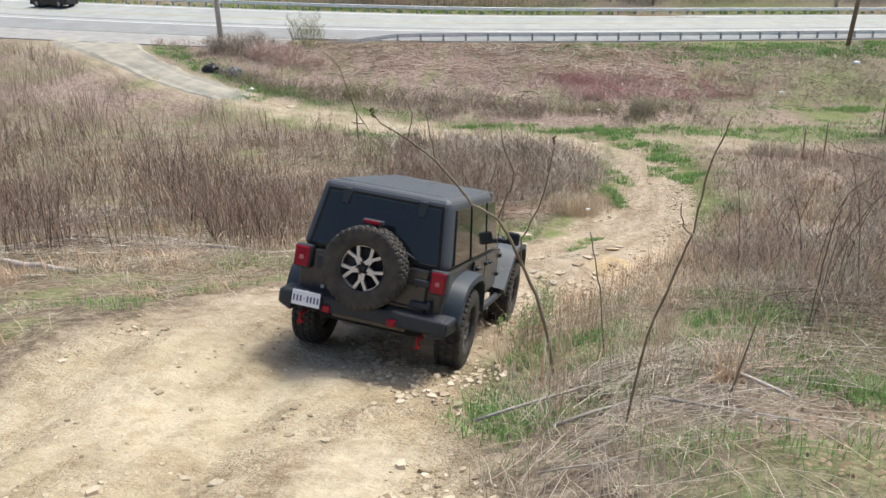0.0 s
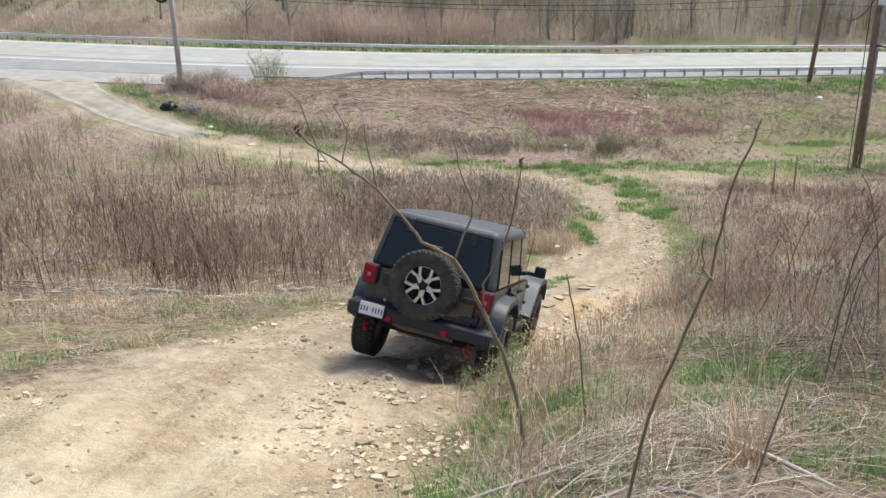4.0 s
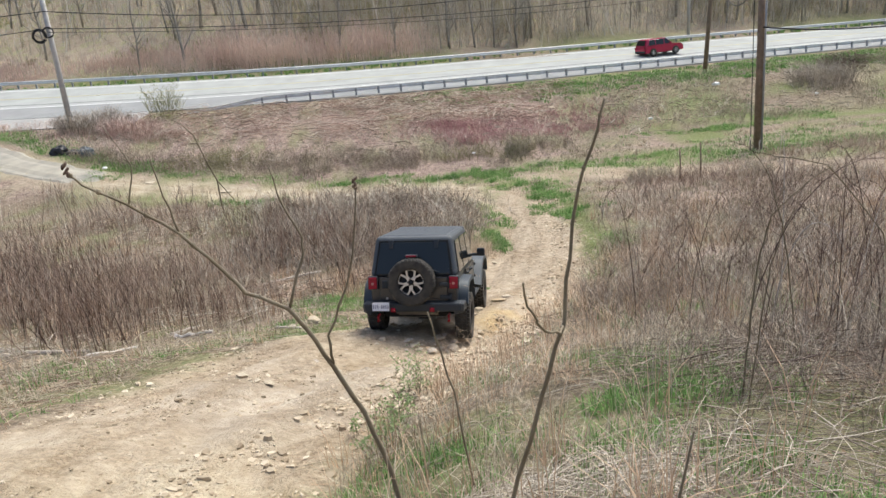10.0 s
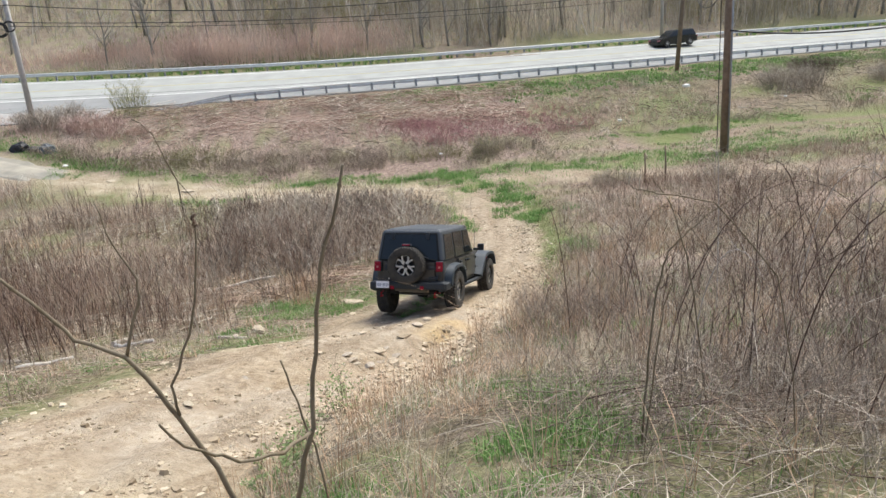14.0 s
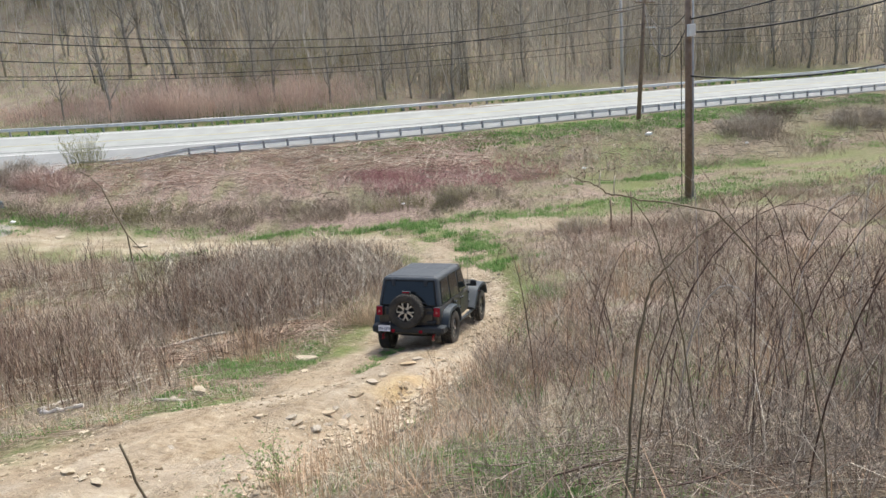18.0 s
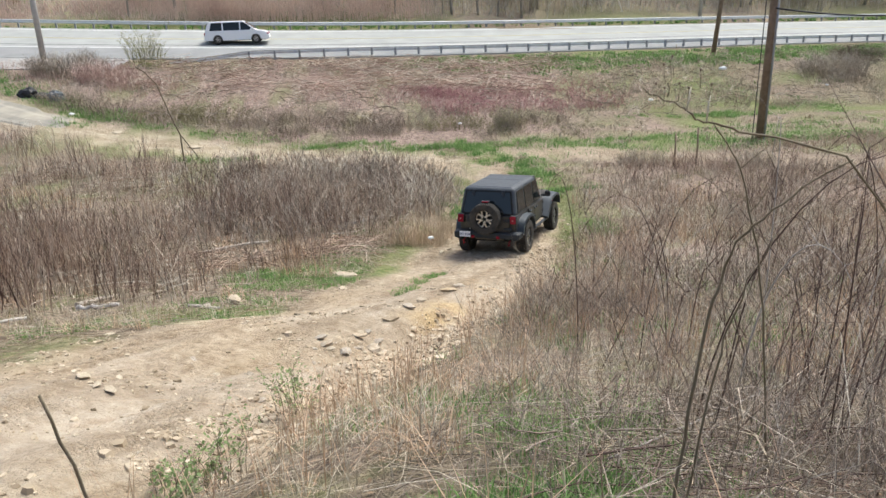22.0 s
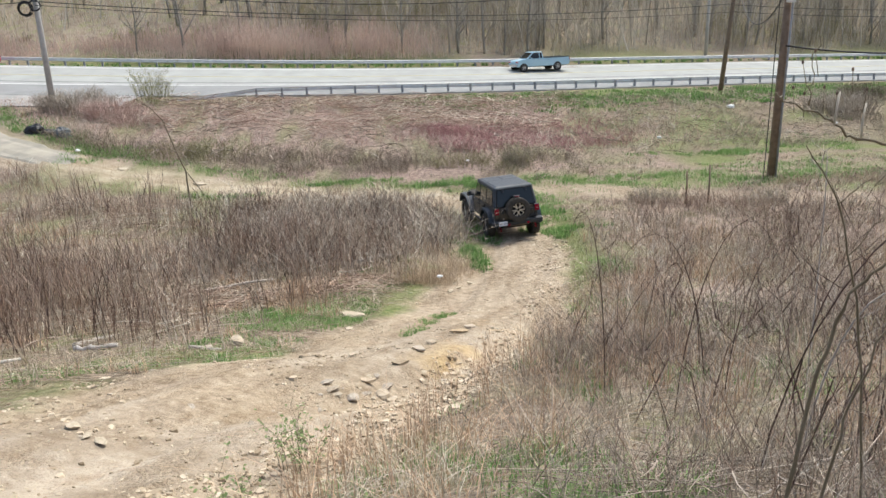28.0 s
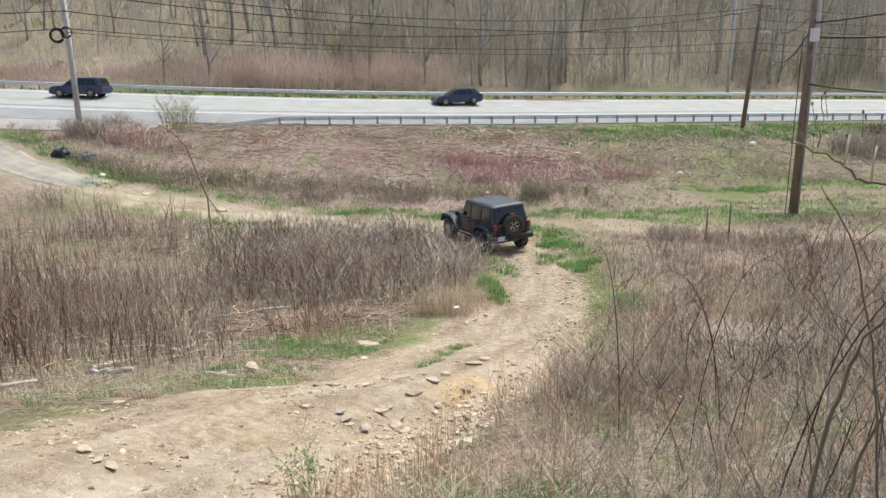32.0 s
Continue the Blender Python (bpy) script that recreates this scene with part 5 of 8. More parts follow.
def beside_road(n, x0, x1, d0, d1, keep=None):
    """Random places between two offsets from the road's near edge."""
    x, d = rng.uniform(x0, x1, n), rng.uniform(d0, d1, n)
    sl = (edge_y(x + 2.0) - edge_y(x - 2.0)) / 4.0
    k = np.sqrt(1 + sl * sl)
    x, y = x - sl / k * d, edge_y(x) + d / k
    if keep is None:
        return x, y
    q = keep(x, y) > rng.random(n)
    return x[q], y[q]


def stems(x, y, h, r, lean=0.15, bend=0.2, rings=3, z=None, heading=None, droop=0.0, start=None):
    """Tapered three-sided stalks as (verts, quads)."""
    n = len(x)
    z = height(x, y) - 0.03 if z is None else z
    a = rng.uniform(0, 2 * np.pi, n) if heading is None else heading
    ln = np.abs(rng.normal(0, 1, n)) * lean
    bd = rng.normal(0, 1, n) * bend
    k = np.linspace(0, 1, rings)[None, :]
    along_ = (ln[:, None] * k + bd[:, None] * k * k + droop * k ** 3) * h[:, None]
    side_ = rng.normal(0, 0.06, (n, 1)) * np.sin(k * np.pi) * h[:, None]
    px = x[:, None] + along_ * np.cos(a)[:, None] - side_ * np.sin(a)[:, None]
    py = y[:, None] + along_ * np.sin(a)[:, None] + side_ * np.cos(a)[:, None]
    pz = z[:, None] + h[:, None] * (k - droop * 0.45 * k ** 3)
    rr = np.broadcast_to(r, (n,))[:, None] * (1 - 0.8 * k)
    ang = np.arange(3) * 2 * np.pi / 3
    v = np.stack([px[..., None] + rr[..., None] * np.cos(ang), py[..., None] + rr[..., None] * np.sin(ang), np.broadcast_to(pz[..., None], (n, rings, 3))], -1)
    i = (np.arange(n)[:, None, None] * rings + np.arange(rings - 1)[None, :, None]) * 3
    s = np.arange(3)[None, None, :]
    q = np.stack([i + s, i + (s + 1) % 3, i + 3 + (s + 1) % 3, i + 3 + s], -1).reshape(-1, 4)
    spine = np.stack([px, py, pz], -1)
    return v.reshape(-1, 3), q, spine


def twigs(spine, per, length, r, rise=0.6, low=0.35):
    """Side twigs on stalks: (verts, quads)."""
    n, rings, _ = spine.shape
    pick = np.repeat(np.arange(n), per)
    k = rng.uniform(low, 0.97, len(pick)) * (rings - 1)
    i = np.minimum(k.astype(int), rings - 2)
    f = (k - i)[:, None]
    p = spine[pick, i] * (1 - f) + spine[pick, i + 1] * f
    full = np.linalg.norm(spine[:, -1] - spine[:, 0], axis=1)[pick]
    ln = full * length * rng.uniform(0.5, 1.2, len(pick))
    a = rng.uniform(0, 2 * np.pi, len(pick))
    up = rise * rng.uniform(0.4, 1.4, len(pick))
    d = np.stack([np.cos(a), np.sin(a), up], -1)
    d /= np.linalg.norm(d, axis=1)[:, None]
    tip = p + d * ln[:, None] + np.stack([np.zeros(len(pick)), np.zeros(len(pick)), 0.15 * ln], -1)
    m = len(pick)
    sp = np.stack([p, tip], 1)
    rr = np.broadcast_to(r, (m,))[:, None]
    ang = rng.uniform(0, 2, (m, 1)) + np.arange(3)[None] * 2 * np.pi / 3
    foot = np.stack([p[:, 0:1] + rr * np.cos(ang), p[:, 1:2] + rr * np.sin(ang), np.broadcast_to(p[:, 2:3], (m, 3))], -1)
    v = np.concatenate([foot, tip[:, None]], 1)
    j = np.arange(m)[:, None, None] * 4
    s = np.arange(3)[None, :, None]
    q = np.concatenate([j + s, j + (s + 1) % 3, j + 3 + 0 * s], -1).reshape(-1, 3)
    return v.reshape(-1, 3), q, sp


def lying(x, y, ln, r, lift=0.08, wave=0.25):
    """Fallen stalks: thin bent rods resting on and over each other near the ground."""
    n = len(x)
    a = rng.uniform(0, 2 * np.pi, n)
    k = np.array([-0.5, -0.15, 0.2, 0.5])[None, :]
    bow = rng.normal(0, wave, (n, 1)) * (0.25 - k * k) * 2
    px = x[:, None] + ln[:, None] * (k * np.cos(a)[:, None] - bow * np.sin(a)[:, None])
    py = y[:, None] + ln[:, None] * (k * np.sin(a)[:, None] + bow * np.cos(a)[:, None])
    up = np.abs(rng.normal(0, 1, (n, 1))) * lift * (0.6 + 1.6 * (0.25 - k * k)) + rng.normal(0, 0.35, (n, 1)) * lift * (k + 0.5)
    pz = height(px, py) + np.clip(up, 0.005, 0.9 * lift)
    rr = np.broadcast_to(r, (n,))[:, None] * np.array([1.0, 0.9, 0.7, 0.25])
    ang = np.arange(3) * 2 * np.pi / 3 + 0.5
    ox = -np.sin(a)[:, None, None] * np.cos(ang)
    oy = np.cos(a)[:, None, None] * np.cos(ang)
    v = np.stack([px[..., None] + rr[..., None] * ox, py[..., None] + rr[..., None] * oy, pz[..., None] + rr[..., None] * np.sin(ang)], -1)
    i = (np.arange(n)[:, None, None] * 4 + np.arange(3)[None, :, None]) * 3
    s = np.arange(3)[None, None, :]
    q = np.stack([i + s, i + (s + 1) % 3, i + 3 + (s + 1) % 3, i + 3 + s], -1).reshape(-1, 4)
    return v.reshape(-1, 3), q


def blades(x, y, h, w, lean=0.5, z=None, flat=0.0):
    """Grass blades, each a bent tapering ribbon: (verts, quads)."""
    n = len(x)
    z = height(x, y) - 0.02 if z is None else z
    a = rng.uniform(0, 2 * np.pi, n)
    ln = np.abs(rng.normal(0, 1, n)) * lean + flat
    k = np.array([0, 0.55, 1.0])[None, :]
    reach = (ln[:, None] * k ** 1.6) * h[:, None]
    rise = h[:, None] * (k - np.minimum(0.85, 0.35 * ln[:, None]) * k * k)
    px, py, pz = x[:, None] + reach * np.cos(a)[:, None], y[:, None] + reach * np.sin(a)[:, None], z[:, None] + rise
    ww = np.broadcast_to(w, (n,))[:, None] * np.array([1.0, 0.8, 0.15])
    ox, oy = -np.sin(a)[:, None] * ww, np.cos(a)[:, None] * ww
    v = np.stack([np.stack([px - ox, py - oy, pz], -1), np.stack([px + ox, py + oy, pz], -1)], 2)
    i = np.arange(n)[:, None] * 6 + np.array([0, 2])[None, :]
    q = np.stack([i, i + 1, i + 3, i + 2], -1).reshape(-1, 4)
    return v.reshape(-1, 3), q


def leaves(x, y, z, size):
    """Small folded leaves at points: (verts, quads)."""
    n = len(x)
    a, b = rng.uniform(0, 2 * np.pi, n), rng.uniform(-0.6, 0.9, n)
    d = np.stack([np.cos(a) * np.cos(b), np.sin(a) * np.cos(b), np.sin(b)], -1)
    s = np.stack([-np.sin(a), np.cos(a), rng.uniform(-0.4, 0.4, n)], -1)
    c = np.stack([x, y, z], -1)
    sz = (np.broadcast_to(size, (n,)) * rng.uniform(0.6, 1.3, n))[:, None]
    v = np.stack([c, c + (d * 0.5 + s * 0.32) * sz, c + d * sz, c + (d * 0.5 - s * 0.32) * sz], 1)
    return v.reshape(-1, 3), np.arange(n * 4).reshape(n, 4)


def merged(*pieces):
    vs, qs, ts, base = [], [], [], 0
    for v, q, *_ in pieces:
        vs.append(v)
        (qs if q.shape[1] == 4 else ts).append(q + base)
        base += len(v)
    return np.concatenate(vs), (np.concatenate(qs) if qs else None), (np.concatenate(ts) if ts else None)


def stuff(name, label, category, material, *pieces):
    v, q, t = merged(*pieces)
    return tagged(new(name, mesh_from(name, v, q, t, material)), label, category, kind="stuff")


def trail_gap(x, y):
    m, s = along(WORN, x, y)
    m2, _ = along(SIDE_TRAIL, x, y)
    return np.minimum(m, m2 + 0.3), s


def patchy(x, y, scale, seed, a=-0.15, b=0.25):
    return smooth(a, b, fnoise(x, y, scale, 3, seed))


def clumped(n, per, spread, x0, x1, y0, y1, keep):
    """Places in clumps: centres kept by chance, members round them."""
    cx, cy = scatter(max(1, n // per), x0, x1, y0, y1, keep)
    many = rng.poisson(per, len(cx)) + 1
    x, y = np.repeat(cx, many), np.repeat(cy, many)
    tone = np.repeat(rng.random(len(cx)), many)
    x, y = x + rng.normal(0, spread, len(x)), y + rng.normal(0, spread, len(y))
    k = keep(x, y) > 0.04
    return x[k], y[k], tone[k]


def field(name, label, material, n, per, spread, x0, x1, y0, y1, keep, hmin, hmax, r, lean, bend, twig_n, twig_len, droop=0.0, rise=1.2, category="brush"):
    x, y, tone = clumped(n, per, spread, x0, x1, y0, y1, keep)
    h = (hmin + (hmax - hmin) * (0.5 * tone + 0.5 * rng.random(len(x)))) * (0.85 + 0.35 * fnoise(x, y, 0.3, 2, 61))
    dist = np.hypot(x - 1.5, y - 3)
    rr = r * rng.uniform(0.6, 1.4, len(x)) * (1 + dist / 60)
    main = stems(x, y, h, rr, lean, bend, 3, droop=droop)
    tw = twigs(main[2], twig_n, twig_len, 0.5 * np.repeat(rr, twig_n), rise, 0.3)
    return stuff(name, label, category, material, main, tw)


# left field: tall red-brown canes
def left_keep(x, y):
    m, s = trail_gap(x, y)
    edge = np.interp(x, (-60, -12, -9, -6, -3, -1.2, 0, 2, 4.5, 6.5), (16.0, 17.6, 18.6, 18.9, 18.2, 18.6, 21.8, 24.6, 27.0, 30.0)) + 0.8 * fnoise(x, y, 0.5, 3, 50)
    return (s < 0) * smooth(0.6, 1.8, m) * smooth(-0.5, 1.0, y - edge) * (0.06 + 0.94 * patchy(x, y, 0.34, 51, -0.2, 0.25)) * smooth(-6, -9, road_off(x, y))


def thicket_keep(x, y):
    m, s = trail_gap(x, y)
    return (s < 0) * smooth(0.3, 0.9, m) * smooth(25.2, 26.4, y + 0.25 * (x - 4)) * smooth(-5.5, 1.5, x + 1.2 * fnoise(x, y, 0.5, 2, 54)) * (y < 42.5)


field("cane_field", "dry red-brown canes standing on the slope", CANE, 3600, 2, 0.4, -50, 7.5, 14, 74, left_keep, 0.9, 2.3, 0.0072, 0.16, 0.2, 3, 0.2, 0.15, 1.9)
field("cane_understory", "fine red-brown dead stems between the canes", CANE, 5600, 6, 0.3, -46, 7.5, 13.5, 70, left_keep, 0.2, 0.85, 0.0046, 0.4, 0.3, 5, 0.35, 0.15)
field("grey_understory", "fine grey dead stems and twigs between the canes", CANE_GREY, 3600, 6, 0.3, -46, 7.5, 13.5, 70, left_keep, 0.2, 0.7, 0.0048, 0.5, 0.35, 5, 0.35, 0.2)
field("near_cane_field", "tall brown canes at the field's near edge", CANE, 1400, 2, 0.4, -18, 3, 14.5, 31, left_keep, 1.1, 2.5, 0.0078, 0.15, 0.2, 4, 0.17, 0.15, 2.0)
field("near_dark_cane_field", "tall dark canes at the field's near edge", CANE_DARK, 520, 2, 0.4, -18, 3, 14.5, 31, left_keep, 1.0, 2.4, 0.0078, 0.16, 0.2, 4, 0.17, 0.15, 2.0)
field("grey_cane_field", "grey dead canes among the red-brown ones", CANE_GREY, 1300, 3, 0.3, -50, 7.5, 14, 74, left_keep, 0.5, 1.6, 0.0066, 0.3, 0.22, 4, 0.25, 0.15)
field("straw_cane_field", "bleached dead stalks among the canes", BLEACHED, 900, 2, 0.4, -40, 7.5, 14, 60, left_keep, 0.6, 1.9, 0.0066, 0.5, 0.45, 2, 0.3, 0.5)
field("dark_cane_field", "dark upright canes among the dry brush", CANE_DARK, 900, 2, 0.3, -30, 7.5, 13, 46, left_keep, 0.7, 2.0, 0.0078, 0.2, 0.18, 3, 0.2)
field("grey_thicket", "dense grey leafless thicket inside the trail's bend", CANE_GREY, 1500, 5, 0.3, -3, 8, 24, 43, thicket_keep, 0.4, 1.4, 0.0095, 0.6, 0.4, 4, 0.35, 0.25)
field("dark_thicket", "dark brown leafless twigs in the thicket", CANE_DARK, 620, 5, 0.3, -3, 8, 24, 43, thicket_keep, 0.4, 1.2, 0.009, 0.5, 0.35, 5, 0.35, 0.2)
field("pale_thicket", "bleached dead stalks in the thicket", BLEACHED, 360, 3, 0.3, -3, 8, 24, 43, thicket_keep, 0.6, 1.7, 0.010, 0.7, 0.45, 2, 0.3, 0.3)
field("cane_thicket", "red-brown canes in the thicket", CANE, 1000, 5, 0.3, -2, 8, 24, 42, thicket_keep, 0.7, 1.4, 0.006, 0.2, 0.2, 5, 0.3)


# right field: brambles and canes
def right_keep(x, y):
    m, s = trail_gap(x, y)
    zone = smooth(0.0, 0.9, m + 0.5 * fnoise(x, y, 0.7, 2, 70)) * smooth(13, 17, y + 0.4 * (x - 6)) * smooth(34.5, 32.0, y - 0.12 * (x - 14))
    return (s > 0) * zone * (0.08 + 0.92 * patchy(x, y, 0.4, 71, -0.25, 0.2)) * (x < 45)


field("bramble_field", "red-brown bramble canes below the bank", CANE, 1900, 3, 0.35, 4, 40, 10, 37, right_keep, 0.7, 1.6, 0.0062, 0.3, 0.3, 4, 0.22, 0.25)
field("bramble_understory", "fine red-brown dead stems below the bank", CANE, 6200, 6, 0.3, 4, 40, 10, 37, right_keep, 0.2, 0.9, 0.0045, 0.5, 0.35, 5, 0.35, 0.2)
field("grey_bramble_field", "grey leafless undergrowth among brambles", CANE_GREY, 4600, 6, 0.3, 4, 40, 10, 37, right_keep, 0.2, 0.9, 0.005, 0.5, 0.35, 5, 0.32, 0.25)
field("straw_bramble_field", "bleached dead stalks among the brambles", BLEACHED, 900, 3, 0.3, 4, 36, 10, 37, right_keep, 0.3, 1.2, 0.0068, 0.5, 0.35, 2, 0.3, 0.4)
field("dark_bramble_field", "dark bramble canes standing over the undergrowth", CANE_DARK, 420, 3, 0.3, 4, 34, 10, 35, right_keep, 0.7, 1.9, 0.0078, 0.2, 0.2, 4, 0.22, 0.25)


def near_right_keep(x, y):
    m, s = trail_gap(x, y)
    return (s > 0) * smooth(2.3, 3.4, x - 0.25 * (y - 7)) * smooth(5.4, 6.4, y + 0.4 * (x - 3.5)) * smooth(18, 14, y) * (0.25 + 0.75 * patchy(x, y, 0.6, 73, -0.2, 0.2)) * (x < 16)


field("near_brambles", "tangled grey-brown brambles beside the footway", THICKET, 4300, 5, 0.25, 2.3, 14, 4.6, 18, near_right_keep, 0.2, 0.95, 0.003, 0.45, 0.35, 7, 0.3, 0.3)
field("near_dark_canes", "tall dark bramble canes beside the footway", CANE_DARK, 260, 2, 0.3, 3.3, 14, 5.6, 17, near_right_keep, 0.9, 2.3, 0.0055, 0.25, 0.35, 7, 0.18, 0.4)
field("near_red_canes", "thin red-brown canes among the brambles", CANE, 1250, 4, 0.28, 2.7, 14, 4.6, 18, near_right_keep, 0.25, 1.1, 0.003, 0.4, 0.32, 7, 0.28, 0.25)
field("near_pale_canes", "bleached arching stalks among the brambles", BLEACHED, 420, 3, 0.3, 2.7, 14, 4.6, 18, near_right_keep, 0.4, 1.5, 0.0036, 0.5, 0.4, 3, 0.25, 0.5)


# dead and green grass
def under_left(x, y):
    m, s = trail_gap(x, y)
    return (s < 0) * smooth(0.3, 1.2, m) * (y > 12) * (0.3 + 0.7 * patchy(x, y, 0.4, 207, -0.2, 0.25))


def grass(name, label, material, n, x0, x1, y0, y1, keep, hmin, hmax, w, lean, flat=0.0, per=14, spread=0.09):
    x, y, tone = clumped(n, per, spread, x0, x1, y0, y1, keep)
    dist = np.hypot(x - 1.5, y - 3)
    h = (hmin + (hmax - hmin) * (0.5 * tone + 0.5 * rng.random(len(x))))
    return stuff(name, label, "grass", material, blades(x, y, h, w * (1 + dist / 30), lean, flat=flat))


def right_bank(x, y):
    m, s = trail_gap(x, y)
    return (s > 0) * smooth(0.0, 0.5, m + 0.4 * fnoise(x, y, 1.2, 2, 82))


def off_flat(x, y):
    """Bare dirt lies beside the bend."""
    return smooth(0.75, 1.1, np.hypot((x - 12.3) / 4.2, (y - 39.2 + 0.45 * (x - 12.3)) / 1.9) + 0.3 * fnoise(x, y, 0.8, 3, 105))


def near_left_grass(x, y):
    m, s = trail_gap(x, y)
    return (s < 0) * smooth(-0.1, 0.6, m + 0.3 * fnoise(x, y, 1.0, 2, 84)) * (0.3 + 0.7 * patchy(x, y, 0.8, 85)) * (y > 5)


def edge_right(x, y):
    m, s = trail_gap(x, y)
    return (s > 0) * smooth(-0.5, 0.1, m) * smooth(2.4, 1.0, m) * (y > 6.5) * patchy(x, y, 0.6, 87, -0.1, 0.25)


def green_right(x, y):
    return right_bank(x, y) * smooth(0.0, 0.25, fnoise(x, y, 1.3, 3, 101)) * smooth(21, 14, y)


def green_left(x, y):
    m, s = trail_gap(x, y)
    return (s < 0) * smooth(0.0, 0.5, m) * smooth(3.2, 0.8, m) * smooth(-0.05, 0.3, fnoise(x, y, 0.45, 3, 103))


def spot(cx, cy, rx, ry, seed=0):
    return lambda x, y: smooth(1.0, 0.35, np.hypot((x - cx) / rx, (y - cy) / ry) + 0.45 * fnoise(x, y, 1.3, 3, 110 + seed))


grass("dead_grass", "tangled bleached dead grass on the bank", STRAW_PALE, 10500, 0, 12, 2.6, 20, lambda x, y: right_bank(x, y) * (0.15 + 0.85 * patchy(x, y, 0.9, 83)) * (1 - 0.6 * smooth(3.5, 5.5, x)), 0.1, 0.45, 0.0026, 0.7, 0.15, per=9, spread=0.08)
grass("cane_litter", "dry leaves and straw standing between the canes", STRAW_PALE, 10000, -30, 7, 12.5, 44, under_left, 0.12, 0.5, 0.0045, 0.6, 0.1, per=8, spread=0.2)
grass("cane_straw", "tan straw standing between the canes", STRAW, 3800, -26, 7, 12.5, 42, lambda x, y: under_left(x, y) * patchy(x, y, 0.3, 209, 0.0, 0.3), 0.2, 0.75, 0.0055, 0.45, 0.0, per=10, spread=0.16)
grass("olive_grass_left", "dull olive grass coming up between the canes", OLIVE_GRASS, 7000, -26, 7, 11, 42, under_left, 0.08, 0.32, 0.0045, 0.6, 0.1, per=10, spread=0.16)
grass("olive_grass_right", "dull olive grass coming up among the brambles", OLIVE_GRASS, 4000, 2, 32, 11, 36, lambda x, y: right_bank(x, y) * smooth(11, 14, y) * patchy(x, y, 0.5, 215, -0.1, 0.3), 0.08, 0.3, 0.004, 0.6, 0.1, per=10, spread=0.16)
grass("bramble_litter", "dead straw standing among the brambles", STRAW_PALE, 5800, 3.5, 36, 11, 36, right_keep, 0.12, 0.6, 0.005, 0.6, 0.1, per=8, spread=0.2)
grass("bramble_straw", "tan straw standing among the brambles", STRAW, 2600, 3.5, 32, 11, 36, lambda x, y: right_keep(x, y) * patchy(x, y, 0.35, 211, 0.0, 0.3), 0.25, 0.8, 0.005, 0.45, 0.0, per=10, spread=0.16)
grass("straw_grass", "golden straw grass leaning along the trail", STRAW, 1300, 0.3, 12, 5, 30, lambda x, y: right_bank(x, y) * smooth(0.0, 0.3, fnoise(x, y, 0.5, 3, 91)), 0.3, 0.8, 0.0032, 0.4, per=12, spread=0.07)
grass("straw_edge", "orange straw grass along the trail's edge", STRAW, 500, 0.3, 9, 6.0, 24, edge_right, 0.15, 0.65, 0.0032, 0.6, per=9, spread=0.07)
grass("dead_grass_left", "matted dead grass beside the dirt trail", STRAW_PALE, 13000, -20, 6, 6, 30, near_left_grass, 0.08, 0.34, 0.0036, 1.1, 0.5)
grass("straw_left", "dry straw tufts beside the dirt trail", STRAW, 4500, -20, 6, 6, 30, lambda x, y: near_left_grass(x, y) * patchy(x, y, 0.5, 95, 0.0, 0.3), 0.15, 0.45, 0.0036, 0.7, 0.2)
grass("green_grass_right", "fresh spring grass in patches on the bank", GRASS, 11000, 0, 12, 2.6, 20, green_right, 0.06, 0.24, 0.0032, 0.7, per=22, spread=0.11)
grass("green_grass_left", "fresh spring grass beside the dirt trail", GRASS, 9000, -14, 8, 8, 34, green_left, 0.05, 0.17, 0.004, 0.8, per=18, spread=0.12)
for k, (cx, cy, rx, ry, n, h) in enumerate(((0.5, 5.7, 0.55, 0.9, 1000, 0.14), (1.3, 7.3, 0.8, 0.6, 700, 0.13), (2.75, 5.0, 0.6, 0.5, 700, 0.15), (2.8, 5.8, 0.5, 0.4, 420, 0.15), (2.9, 7.2, 0.7, 0.6, 900, 0.2), (3.3, 8.3, 0.7, 0.6, 700, 0.2), (2.3, 6.3, 0.4, 0.5, 400, 0.16), (3.3, 9.7, 0.6, 0.7, 420, 0.13),
                                         (1.0, 21.4, 1.6, 1.5, 2600, 0.15), (0.6, 22.9, 1.5, 1.2, 1800, 0.16), (6.3, 29.2, 0.5, 2.1, 1100, 0.26), (7.2, 32.4, 0.6, 2.0, 500, 0.22), (9.9, 32.0, 0.8, 0.7, 600, 0.2), (10.4, 37.5, 1.3, 2.4, 900, 0.18),
                                         (7.6, 20.8, 0.5, 2.2, 900, 0.3), (9.6, 25.5, 0.5, 2.0, 800, 0.3), (3.3, 20.0, 0.22, 0.35, 130, 0.1), (3.6, 20.6, 0.22, 0.4, 150, 0.1), (3.9, 21.3, 0.24, 0.4, 190, 0.11), (4.2, 21.9, 0.24, 0.4, 190, 0.11), (4.5, 22.5, 0.22, 0.35, 130, 0.1), (9.0, 42.9, 4.5, 0.9, 2000, 0.2), (15.5, 42.0, 4.0, 0.9, 1100, 0.2), (24, 39.6, 7, 1.6, 2200, 0.2), (24.8, 49.4, 5.5, 1.0, 1700, 0.25),
                                         (-11.7, 53.5, 2.2, 2.2, 800, 0.2), (3.2, 44.6, 3.5, 0.7, 1300, 0.2), (-3.0, 43.0, 2.4, 0.7, 900, 0.22))):
    grass("green_tuft", "bright green grass clump at the trail's edge", GRASS, n, cx - rx, cx + rx, cy - ry, cy + ry, spot(cx, cy, rx, ry, k), h * 0.4, h * 1.3, 0.0042, 0.7, per=16, spread=0.08 + 0.03 * min(rx, ry))
